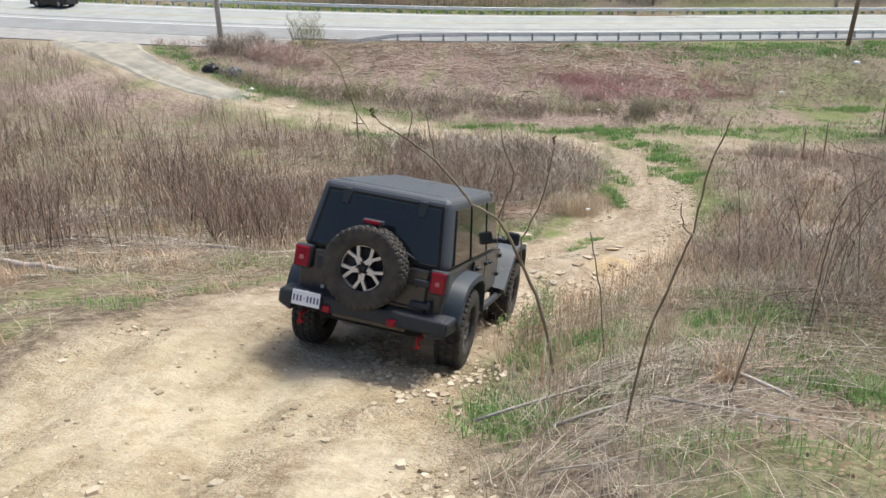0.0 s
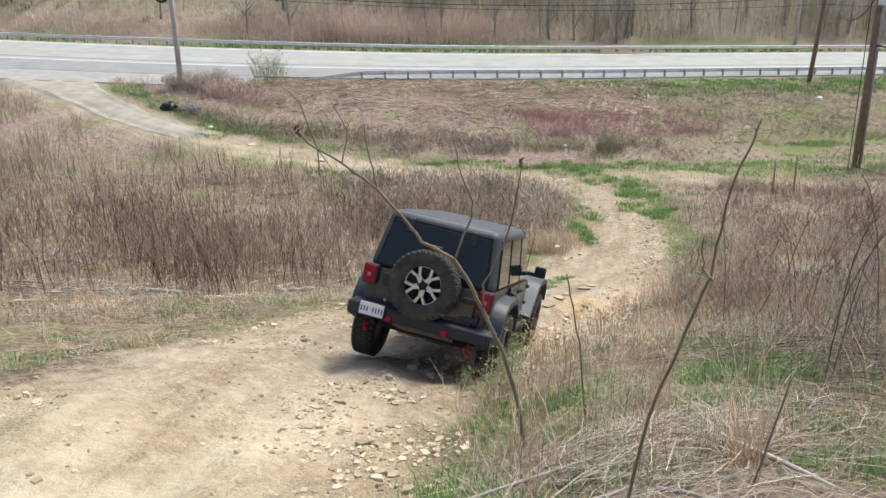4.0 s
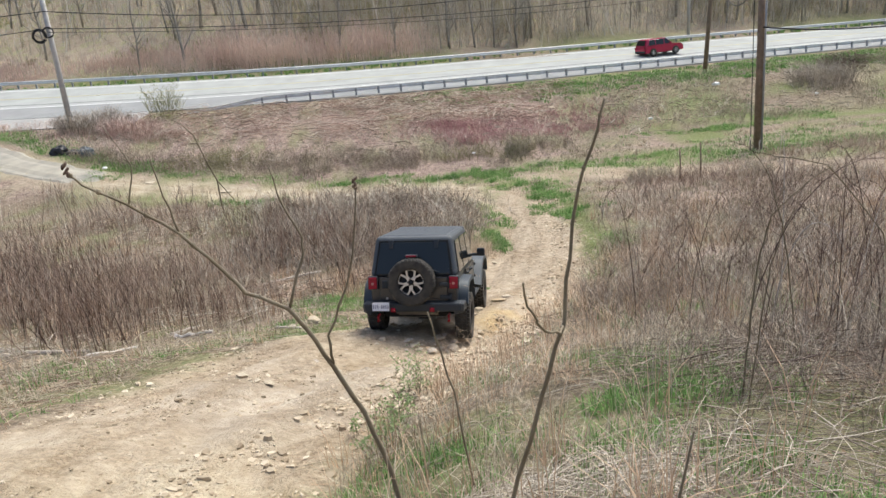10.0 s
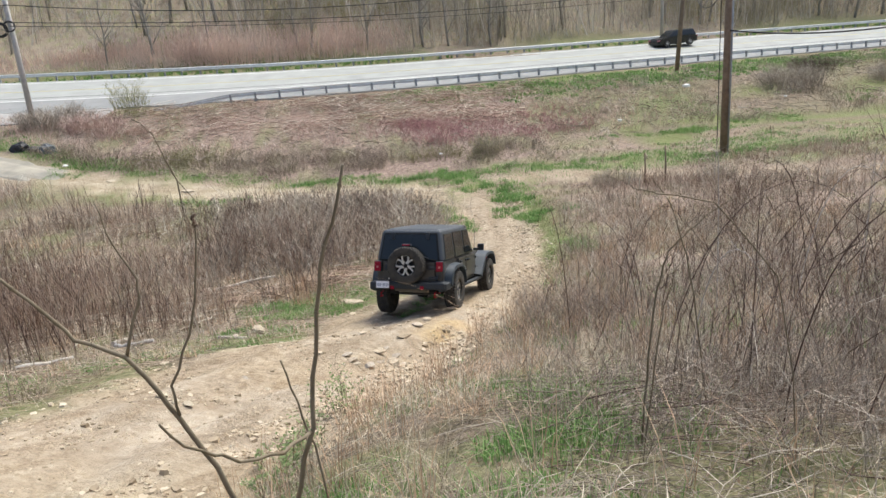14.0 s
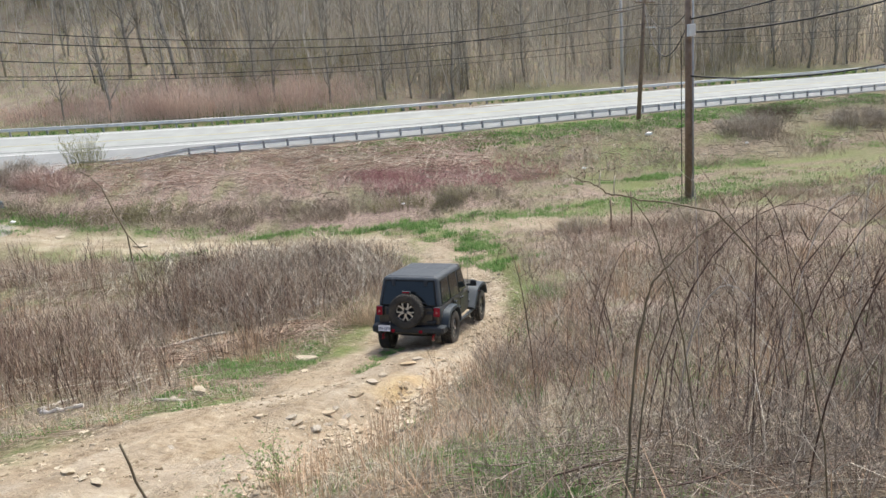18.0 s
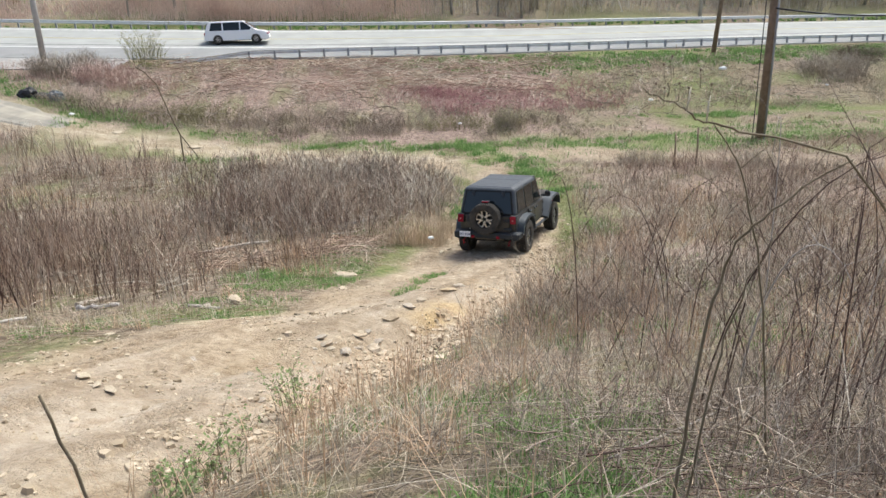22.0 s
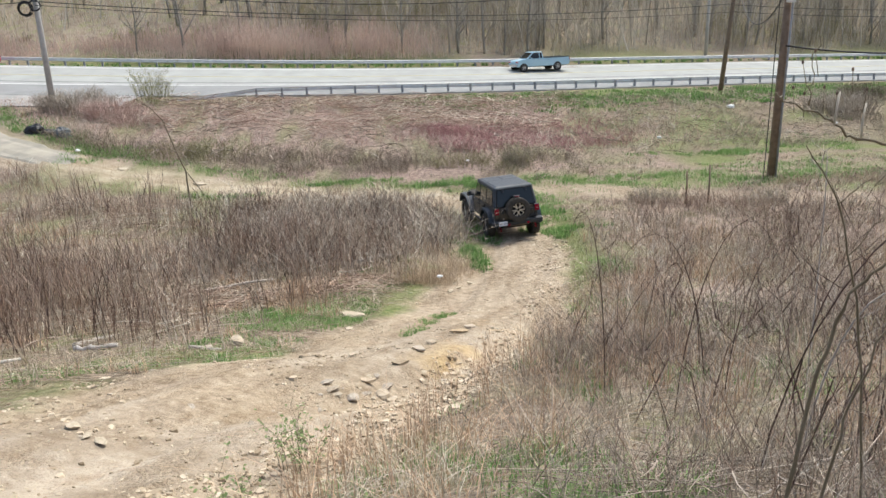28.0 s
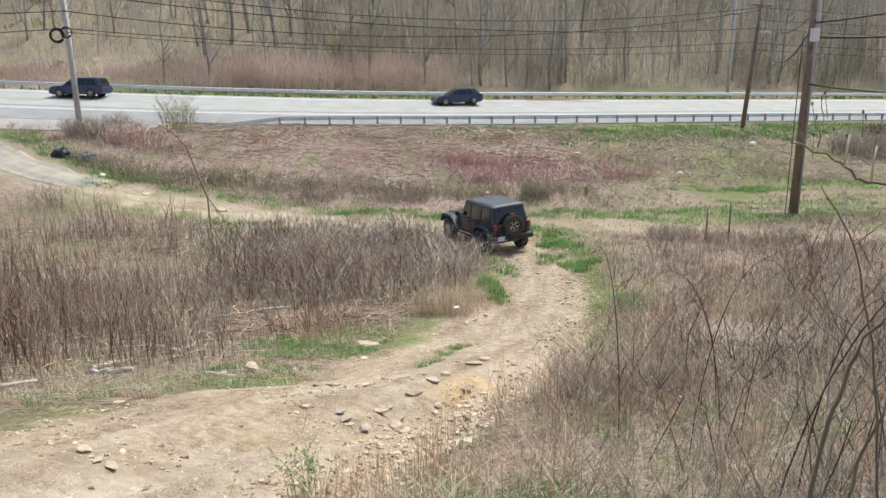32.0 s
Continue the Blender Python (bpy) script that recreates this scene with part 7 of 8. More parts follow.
sapling("bare leaning sapling with forked branches on the bank", [
    ([(1.02, 6.5, 6.75), (0.93, 6.6, 7.35), (0.81, 6.6, 7.77), (0.67, 6.6, 8.11), (0.55, 6.6, 8.37), (0.47, 6.6, 8.5), (0.25, 6.6, 8.64), (0.14, 6.6, 8.79), (-0.04, 6.62, 9.02), (-0.27, 6.62, 9.21), (-0.48, 6.65, 9.34), (-0.55, 6.65, 9.42)], 0.022, 0.006),
    ([(0.47, 6.6, 8.5), (0.58, 6.6, 8.78), (0.61, 6.6, 8.91), (0.52, 6.6, 9.1), (0.48, 6.6, 9.33)], 0.011, 0.004),
    ([(-0.04, 6.62, 9.02), (-0.08, 6.6, 9.24), (-0.11, 6.6, 9.46)], 0.008, 0.003),
    ([(0.67, 6.6, 8.12), (0.67, 6.58, 8.31), (0.80, 6.58, 8.58), (0.89, 6.58, 8.88), (0.93, 6.58, 9.16)], 0.011, 0.005),
    ([(-0.27, 6.62, 9.21), (-0.22, 6.66, 9.4), (-0.33, 6.7, 9.62)], 0.006, 0.003)], buds=((-0.55, 6.65, 9.40), (0.93, 6.58, 9.15)))
sapling("straight bare sapling with one side twig on the bank", [
    ([(1.12, 4.55, 7.3), (1.16, 4.5, 7.99), (1.22, 4.45, 8.5), (1.34, 4.4, 8.95), (1.42, 4.38, 9.2), (1.45, 4.4, 9.4), (1.48, 4.41, 9.56), (1.53, 4.4, 9.73), (1.575, 4.4, 9.86)], 0.0115, 0.0045),
    ([(1.42, 4.38, 9.2), (1.36, 4.19, 9.26), (1.27, 4.06, 9.34), (1.22, 3.96, 9.44), (1.18, 3.86, 9.56)], 0.006, 0.003)])
sapling("dark curved bare cane rising from the brambles", [
    ([(3.36, 6.85, 7.0), (3.40, 6.85, 7.6), (3.43, 6.85, 8.02), (3.47, 6.85, 8.3), (3.50, 6.85, 8.43), (3.54, 6.85, 8.56), (3.60, 6.85, 8.62), (3.70, 6.85, 8.70), (3.80, 6.85, 8.77), (3.95, 6.85, 8.84)], 0.0095, 0.004)])
sapling("short dark bare cane rising from the brambles", [([(3.25, 6.6, 7.0), (3.33, 6.6, 7.8), (3.38, 6.6, 8.22), (3.41, 6.6, 8.35), (3.46, 6.6, 8.52), (3.54, 6.6, 8.68)], 0.0065, 0.003)])
sapling("bare dark branch with thin side twigs in the brambles", [
    ([(4.05, 7.28, 7.2), (3.96, 7.28, 7.9), (3.87, 7.28, 8.36), (3.82, 7.28, 8.52), (3.77, 7.28, 8.67), (3.72, 7.28, 8.78), (3.62, 7.28, 8.91)], 0.007, 0.0025),
    ([(3.75, 7.28, 8.70), (3.82, 7.28, 8.76), (3.88, 7.28, 8.80)], 0.003, 0.0015),
    ([(3.82, 7.28, 8.52), (3.89, 7.28, 8.60), (3.95, 7.28, 8.66)], 0.003, 0.0015)])
twig = sapling("slender grey sapling with snapped pale twigs and dark buds", [
    ([(4.05, 6.2, 7.25), (3.98, 6.2, 8.0), (3.85, 6.2, 8.6), (3.5, 6.23, 9.04), (3.189, 6.244, 9.12), (3.125, 6.256, 9.137), (3.088, 6.264, 9.15), (3.061, 6.271, 9.166), (3.035, 6.28, 9.185), (2.998, 6.29, 9.206), (2.961, 6.298, 9.22), (2.943, 6.304, 9.235)], 0.005, 0.0018),
    ([(3.011, 6.288, 9.203), (3.008, 6.299, 9.243), (3.021, 6.31, 9.285), (3.034, 6.324, 9.337)], 0.002, 0.001)])
for line_ in ([(3.053, 6.274, 9.171), (3.06, 6.282, 9.202), (3.068, 6.29, 9.232)], [(3.105, 6.261, 9.145), (3.11, 6.271, 9.184), (3.118, 6.278, 9.21)]):
    part("snapped_twig", tube(bmesh.new(), [Vector(p) for p in line_], 0.0026, 7, 0.0018), BLEACHED, twig, "barkless pale snapped twig")
for p in ((2.978, 6.303, 9.243), (2.999, 6.314, 9.289), (2.999, 6.297, 9.232), (3.038, 6.296, 9.242), (3.062, 6.29, 9.23), (3.095, 6.299, 9.273), (3.121, 6.285, 9.236), (3.02, 6.31, 9.31)):
    bm = bmesh.new()
    bmesh.ops.create_icosphere(bm, subdivisions=1, radius=0.0035, matrix=Matrix.Translation(p) @ Matrix.Diagonal((0.8, 0.8, 1.3, 1)))
    part("bud", bm, CANE_DARK, twig, "dark brown bud")
    part("bud_stalk", tube(bmesh.new(), [Vector(p), Vector((p[0] - 0.004, 6.285, max(9.15, p[2] - 0.045)))], 0.0008, 5), SAP, twig)
sapling("short bare dark stick on the bank", [([(1.45, 6.5, 6.85), (1.35, 6.5, 7.87), (1.29, 6.5, 8.15), (1.24, 6.5, 8.40)], 0.009, 0.006)])
sapling("leaning bare dark sapling on the bank", [([(1.75, 4.75, 7.45), (1.85, 4.75, 7.65), (1.92, 4.75, 8.0), (2.02, 4.75, 8.5)], 0.011, 0.006)])
sapling("thin curved bare sapling standing in the field", [([(-4.0, 40.2, 0.05), (-4.07, 40.2, 0.98), (-4.08, 40.2, 1.97), (-4.41, 40.2, 2.95), (-4.76, 40.2, 4.16), (-5.21, 40.2, 4.71), (-5.5, 40.2, 4.9)], 0.05, 0.02), ([(-4.08, 40.2, 1.97), (-3.6, 40.2, 1.2), (-3.3, 40.2, 0.7)], 0.03, 0.015)])
# arching bramble canes that cross the view
CANE_GROUP = "arching bramble canes"


def arching(x, y, dx, dy, h, r, material, label):
    z = float(height(x, y))
    pts = []
    for i in range(12):
        k = i / 11
        pts.append((x + dx * k ** 1.5, y + dy * k ** 1.5, z + h * (1 - (1 - k) ** 2 * 1.0) - 0.30 * h * k ** 4))
    thing = tagged(new("bramble_cane"), label, "bramble", CANE_GROUP)
    part("stem", tube(bmesh.new(), pts, r, 6, r * 0.35), material, thing)
    for i in range(3, 11):
        p, a = Vector(pts[i]), random.uniform(0, 2 * math.pi)
        ln = random.uniform(0.08, 0.3)
        part("twig", tube(bmesh.new(), [p, p + Vector((math.cos(a) * ln * .5, math.sin(a) * ln * .5, ln * 0.3)), p + Vector((math.cos(a) * ln, math.sin(a) * ln, ln * 0.8))], r * 0.35, 4, r * 0.12), material, thing)


for k in range(46):
    x, y = random.uniform(4.4, 9.5), random.uniform(6.2, 12.5)
    pale = random.random() < 0.2
    arching(x, y, random.uniform(-0.9, 1.3), random.uniform(-0.8, 0.8), random.uniform(1.2, 2.6), random.uniform(0.0042, 0.0078), DEADWOOD if pale else CANE_DARK, "bleached dead cane standing in the brambles" if pale else "dark red arching bramble cane")
arching(4.3, 8.5, 1.8, 0.2, 1.9, 0.006, CANE_DARK, "dark red arching bramble cane")
arching(5.2, 8.2, 1.6, -0.3, 2.0, 0.006, CANE_DARK, "dark red arching bramble cane")
arching(4.2, 6.6, 0.9, -0.3, 1.75, 0.0058, CANE_DARK, "dark red arching bramble cane")


# ---- woods across the road ----
def tree_meshes(seed, h, r, forks):
    rr = random.Random(seed)
    trunk = bmesh.new()
    pts, x, y = [], 0.0, 0.0
    for i in range(7):
        pts.append((x, y, h * i / 6 - 0.4))
        x += rr.uniform(-0.28, 0.28)
        y += rr.uniform(-0.28, 0.28)
    tube(trunk, pts, r * 0.78, 8, r * 0.18)
    limbs = []
    for i in range(forks):
        k = rr.uniform(0.12, 0.9)
        j = min(5, int(k * 6))
        p = Vector(pts[j]).lerp(Vector(pts[j + 1]), k * 6 - j)
        a = rr.uniform(0, 2 * math.pi)
        ln = h * rr.uniform(0.10, 0.26) * (1.15 - k * 0.6)
        line = [p]
        d = Vector((math.cos(a), math.sin(a), rr.uniform(0.5, 1.3))).normalized()
        for q in range(3):
            d = (d + Vector((rr.uniform(-.3, .3), rr.uniform(-.3, .3), 0.22))).normalized()
            line.append(line[-1] + d * ln / 3)
        tube(trunk, line, r * (0.42 - 0.28 * k), 5, r * 0.06)
        limbs.append(line)
    tm = bpy.data.meshes.new("trunk")
    trunk.to_mesh(tm)
    trunk.free()
    tm.materials.append(BARK)
    sp = np.array([[tuple(v) for v in ln] for ln in limbs])
    a = twigs(sp, 8, 0.45, r * 0.07, 0.7, 0.15)
    b = twigs(a[2], 2, 0.5, r * 0.045, 0.6, 0.3)
    v, q, t = merged(a, b)
    return tm, mesh_from("crown", v, q, t, TWIG)


def build_woods():
    kinds = [tree_meshes(k, h, r, f) for k, (h, r, f) in enumerate(((15, .2, 18), (18, .25, 22), (13, .14, 16), (16, .17, 20), (12, .12, 14), (19, .3, 24), (14, .16, 22)))]
    first = []
    for tm, cm in kinds:
        t = tagged(new("tree"), "leafless grey-brown tree in the woods across the road", "tree", "bare trees in the woods")
        part("trunk", tm, None, t), part("crown", cm, None, t, "bare twigs")
        first.append(t)
    rr = random.Random(5)
    n = 0
    for k in range(900):
        x = rr.uniform(-75, 95)
        d = ROAD_W + 5.0 + 42 * rr.random() ** 1.3
        if n >= 180:
            break
        # the slope is more open on one side
        if x < -2 and d < ROAD_W + 18 and rr.random() < 0.45:
            continue
        p, _ = rail_point(x, d)
        z = float(height(p.x, p.y))
        m = pose(p.x, p.y, z - 0.2, rr.uniform(-5, 5), rr.uniform(-5, 5), rr.uniform(0, 360))
        if n < len(first):
            first[n].matrix_basis = m
        else:
            copy_thing(first[rr.randrange(len(first))], m)
        n += 1


build_woods()


def wood_keep(x, y):
    return smooth(ROAD_W + 5, ROAD_W + 9, road_off(x, y)) * (road_off(x, y) < ROAD_W + 95)


def open_slope(x, y):
    """The hillside is open where the reeds end on one side."""
    d = road_off(x, y) - ROAD_W
    return 1 - 0.82 * smooth(6, -6, x) * smooth(36, 24, d) - 0.9 * smooth(10, 8, d) * smooth(16, 11, x)


x, y = beside_road(5200, -85, 100, ROAD_W + 5, ROAD_W + 75, open_slope)
hh = rng.uniform(5, 15, len(x))
main = stems(x, y, hh, rng.uniform(0.025, 0.085, len(x)), 0.1, 0.1, 3)
stuff("far_trunks", "grey leafless trunks filling the hillside woods", "woods", TRUNKS, main, twigs(main[2], 7, 0.2, 0.03, 0.9, 0.08))
x, y = beside_road(9500, -85, 100, ROAD_W + 6, ROAD_W + 75, open_slope)
main = stems(x, y, rng.uniform(2, 10, len(x)), rng.uniform(0.010, 0.028, len(x)), 0.14, 0.12, 3)
stuff("far_saplings", "thin grey leafless saplings between the hillside trees", "woods", TWIG, main, twigs(main[2], 9, 0.22, 0.016, 0.9, 0.1))
x, y = beside_road(11500, -70, 85, ROAD_W + 4.5, ROAD_W + 46, open_slope)
main = stems(x, y, rng.uniform(0.8, 4.2, len(x)), 0.019, 0.25, 0.2, 3)
stuff("underwood", "grey-brown leafless underwood on the hillside", "woods", TWIG, main, twigs(main[2], 4, 0.4, 0.016, 0.8, 0.2))
x, y = scatter(5200, -80, 100, 78, 135, lambda x, y: wood_keep(x, y) * open_slope(x, y) * smooth(0.0, 0.3, fnoise(x, y, 0.09, 3, 171)))
main = stems(x, y, rng.uniform(0.8, 2.6, len(x)), 0.014, 0.2, 0.15, 3)
tw = twigs(main[2], 6, 0.4, 0.01, 0.8, 0.15)
pk = np.repeat(tw[2][:, 1], 2, axis=0) + rng.normal(0, 0.12, (2 * len(tw[2]), 3))
stuff("budding_underwood", "olive-green budding shrubs in the woods", "woods", BUD, main, tw, leaves(pk[:, 0], pk[:, 1], pk[:, 2], 0.10))
x, y = beside_road(5200, 6, 100, ROAD_W + 5, ROAD_W + 60, lambda x, y: smooth(8, 18, x) * (0.3 + 0.7 * patchy(x, y, 0.12, 177)))
main = stems(x, y, rng.uniform(0.8, 4.5, len(x)), 0.02, 0.3, 0.25, 3)
stuff("dark_underwood", "dark brown tangled underwood below the denser trees", "woods", THICKET, main, twigs(main[2], 6, 0.4, 0.015, 0.7, 0.1))
x, y = beside_road(9500, -30, 75, ROAD_W + 4.5, ROAD_W + 30, lambda x, y: (0.35 + 0.65 * patchy(x, y, 0.2, 175)) * open_slope(x, y))
main = stems(x, y, rng.uniform(0.3, 1.3, len(x)), 0.02, 0.6, 0.4, 3, droop=0.3)
stuff("hill_brush", "low grey-brown brush and fallen twigs under the trees", "woods", TWIG, main, twigs(main[2], 3, 0.5, 0.016, 0.5, 0.1))
grass("hill_grass", "dry yellow-green grass on the open hillside", plant_mat("hill_grass", ((0.20, 0.14, 0.08), (0.36, 0.28, 0.165), (0.34, 0.34, 0.14), (0.46, 0.39, 0.25)), 0.15, 0.6, thin=0.2), 3600, -75, 10, 84, 150, lambda x, y: smooth(ROAD_W + 6, ROAD_W + 9, road_off(x, y)) * smooth(ROAD_W + 40, ROAD_W + 30, road_off(x, y)) * patchy(x, y, 0.12, 173, -0.3, 0.2), 0.3, 0.9, 0.012, 0.7, per=16, spread=0.4)


def red_band(x, y):
    d = road_off(x, y)
    return smooth(ROAD_W + 3.0, ROAD_W + 4.2, d) * smooth(ROAD_W + 9.5, ROAD_W + 7, d) * smooth(16, 11, x) * (0.5 + 0.5 * patchy(x, y, 0.12, 181))


x, y = beside_road(14000, -70, 20, ROAD_W + 3, ROAD_W + 9.5, red_band)
main = stems(x, y, rng.uniform(0.7, 2.2, len(x)) * (0.7 + 0.45 * smooth(-22, -4, x) + 0.5 * fnoise(x, y, 0.15, 3, 183)), 0.022, 0.14, 0.1, 3)
stuff("red_reeds", "pale red-brown reeds behind the far guardrail", "brush", REED, main, twigs(main[2], 3, 0.3, 0.016, 1.6, 0.4))
grass("far_verge", "green grass between the road and the far guardrail", GRASS, 8000, -60, 80, 62, 112, lambda x, y: smooth(ROAD_W - 0.3, ROAD_W + 0.2, road_off(x, y)) * smooth(ROAD_W + 4.0, ROAD_W + 2.2, road_off(x, y)), 0.12, 0.4, 0.008, 0.6)


# ---- stones, logs and litter ----
def stone_mesh(seed, flat=0.5, fine=2):
    bm = bmesh.new()
    bmesh.ops.create_icosphere(bm, subdivisions=fine, radius=0.5)
    rr = random.Random(seed)
    cuts = [(Vector((rr.uniform(-1, 1), rr.uniform(-1, 1), rr.uniform(-0.5, 0.5))).normalized(), rr.uniform(0.2, 0.38)) for _ in range(9)] + [(Vector((rr.uniform(-.15, .15), rr.uniform(-.15, .15), 1)).normalized(), 0.2)]
    for v in bm.verts:
        for nrm, d in cuts:
            k = v.co.dot(nrm)
            if k > d:
                v.co -= nrm * (k - d)
        v.co.z *= flat
    me = bpy.data.meshes.new("stone")
    bm.to_mesh(me)
    bm.free()
    return me


STONE_MESHES = [stone_mesh(k, f) for k, f in enumerate((0.24, 0.3, 0.2, 0.34, 0.16, 0.28))]
SMALL_MESHES = [stone_mesh(k + 20, f, 1) for k, f in enumerate((0.22, 0.3, 0.2, 0.34, 0.16, 0.28))]


def stone(x, y, size, k, material, label, turn=0.0, tilt=0.0, sink=0.12, group="stones on the trail"):
    me = (STONE_MESHES if size > 0.24 else SMALL_MESHES)[k % 6].copy()
    me.name = "stone"
    me.materials.append(material)
    ob = tagged(new("stone", me), label, "stone", group)
    z = float(height(x, y))
    ob.matrix_basis = pose(x, y, z + size * sink, tilt, tilt * 0.5, turn) @ Matrix.Diagonal((size, size * 0.75, size, 1))


for x, y, s, k, pale in ((2.26, 21.96, .62, 2, 1), (0.08, 19.3, .5, 0, 1), (6.63, 28.5, .3, 3, 1), (1.54, 17.7, .34, 2, 0), (2.14, 14.8, .3, 1, 0), (2.55, 15.15, .36, 3, 0), (2.62, 15.6, .3, 0, 0), (1.9, 15.0, .3, 4, 0), (1.78, 15.2, .26, 5, 0),
                         (2.35, 15.5, .3, 2, 0), (-.71, 12.7, .26, 3, 1), (-.49, 12.4, .2, 1, 1), (-.31, 12.26, .24, 4, 1), (3.3, 17.4, .36, 4, 0), (3.6, 18.0, .3, 1, 0), (4.3, 19.4, .42, 2, 0), (4.6, 19.9, .34, 5, 0), (2.9, 16.4, .32, 0, 0),
                         (-.9, 5.2, .14, 3, 1), (-1.8, 4.7, .12, 1, 1), (-1.55, 4.55, .16, 2, 1), (5.2, 25.5, .3, 4, 1), (5.6, 26.2, .34, 2, 1), (4.9, 25.0, .28, 0, 1), (8.9, 29.8, .3, 2, 0), (8.2, 31, .26, 4, 0), (17.4, 59.7, .9, 1, 1), (-0.4, 18.9, .3, 4, 0)):
    stone(x, y, s, k, ROCK_GREY if pale else ROCK, "pale angular rock lying on the dirt" if pale else "tan angular sandstone lying on the dirt", random.uniform(0, 360), random.uniform(-6, 6))
rr = random.Random(11)
for x, y, sz in ((1.9, 41.8, 1.5), (0.5, 40.9, 1.1), (-4.6, 46.6, 1.2), (-9.2, 50.7, 1.0), (2.1, 22.6, 0.6)):
    stone(x, y, sz, 4, ROCK_GREY, "broad flat pale rock slab in the trail", rr.uniform(0, 360), 0, 0.0)
for k in range(300):
    # broken ledges on the stony right side of the trail, then loose stones all over it
    if k < 190:
        y = rr.gauss(15.8, 2.2) if k < 145 else rr.gauss(21.5, 1.6)
        j = max(i for i in range(len(TRAIL) - 1) if TRAIL[i][1] <= y)
        (ax, ay, aw), (bx, by, bw) = TRAIL[j], TRAIL[j + 1]
        q, o = (y - ay) / (by - ay), rr.gauss(0.55, 0.22)
        sz = 0.05 + 0.18 * rr.random() ** 2.2
    else:
        j = rr.randrange(2, 14)
        (ax, ay, aw), (bx, by, bw) = TRAIL[j], TRAIL[j + 1]
        q, o = rr.random(), (rr.uniform(0.35, 1.05) if rr.random() < 0.55 else rr.uniform(-1, 1))
        sz = rr.uniform(0.04, 0.17)
    dx, dy = bx - ax, by - ay
    ln = math.hypot(dx, dy)
    o *= aw + q * (bw - aw)
    x, y = ax + q * dx + dy / ln * o, ay + q * dy - dx / ln * o
    stone(x, y, sz * (0.6 if y < 12 else 1.0), k, ROCK if rr.random() < 0.8 else ROCK_GREY, "small tan stone on the dirt trail", rr.uniform(0, 360), rr.uniform(-9, 9), 0.03)


def gravel(name, label, n, small, large, power, right):
    """Loose stones over the trail or its right side, one mesh."""
    j = rng.integers(2, len(WORN) - 9, n)
    T = np.array(WORN)
    q = rng.random(n)
    a, b = T[j], T[j + 1]
    c = a + (b - a) * q[:, None]
    d = (b - a)[:, :2]
    d = d / np.linalg.norm(d, axis=1)[:, None]
    o = rng.uniform(-1.05, 1.1, n) * c[:, 2]
    o = np.where(rng.random(n) < right, np.abs(o) * 0.75 + 0.3 * c[:, 2], o)
    x, y = c[:, 0] + d[:, 1] * o, c[:, 1] - d[:, 0] * o
    k = (fnoise(x, y, 0.8, 3, 191) > rng.uniform(-0.3, 0.45, n)) & (rng.random(n) < np.interp(y, (17, 22), (1.0, 0.4)))
    x, y = x[k], y[k]
    n = len(x)
    size = (small + large * rng.random(n) ** power) * np.where(y < 12, 0.85, 1.05)
    z = height(x, y)
    # flat-topped angular chips, sunk a little into the dirt
    turn = np.arange(5) * 2 * np.pi / 5
    ring = np.stack([np.cos(turn), np.sin(turn)], -1)
    wild = rng.uniform(0.55, 1.3, (n, 5, 1)) * size[:, None, None]
    ang = rng.uniform(0, 2 * np.pi, n)
    long_ = rng.uniform(0.5, 1.0, n)[:, None]
    low = ring[None] * wild
    px, py = low[..., 0], low[..., 1] * long_
    px, py = px * np.cos(ang)[:, None] - py * np.sin(ang)[:, None], px * np.sin(ang)[:, None] + py * np.cos(ang)[:, None]
    up = (rng.uniform(0.15, 0.55, n) * size)[:, None] * rng.uniform(0.75, 1.25, (n, 5))
    cut = rng.uniform(0.6, 0.9, (n, 1))
    foot = np.stack([x[:, None] + px, y[:, None] + py, np.broadcast_to(z[:, None] - 0.25 * size[:, None], (n, 5))], -1)
    head = np.stack([x[:, None] + px * cut, y[:, None] + py * cut, z[:, None] + up], -1)
    v = np.concatenate([foot, head], 1).reshape(-1, 3)
    f = np.array([q for k in range(5) for q in ((k, (k + 1) % 5, 5 + (k + 1) % 5), (k, 5 + (k + 1) % 5, 5 + k))] + [(5, 6, 7), (5, 7, 8), (5, 8, 9)])
    t = (np.arange(n)[:, None, None] * 10 + f[None]).reshape(-1, 3)
    tagged(new(name, mesh_from(name, v, None, t, STONES)), label, "gravel", kind="stuff")


gravel("gravel", "loose tan gravel strewn over the dirt trail", 60000, 0.006, 0.036, 4, 0.45)
gravel("rock_chips", "broken tan rock chips on the trail's stony side", 14000, 0.018, 0.065, 2.2, 0.85)


def log(label, a, b, r, lift=0.5, r2=None, material=None):
    za, zb = float(height(*a)) + r * lift, float(height(*b)) + r * lift
    pts = [Vector((*a, za)).lerp(Vector((*b, zb)), k / 5) + Vector((random.uniform(-1, 1), random.uniform(-1, 1), random.uniform(-.3, .6))) * r * 0.8 for k in range(6)]
    bm = tube(bmesh.new(), pts, r, 8, r2 or r * 0.6)
    me = bpy.data.meshes.new("log")
    bm.to_mesh(me)
    bm.free()
    me.materials.append(material or DEADWOOD)
    tagged(new("log", me), label, "log", "dead wood on the ground")


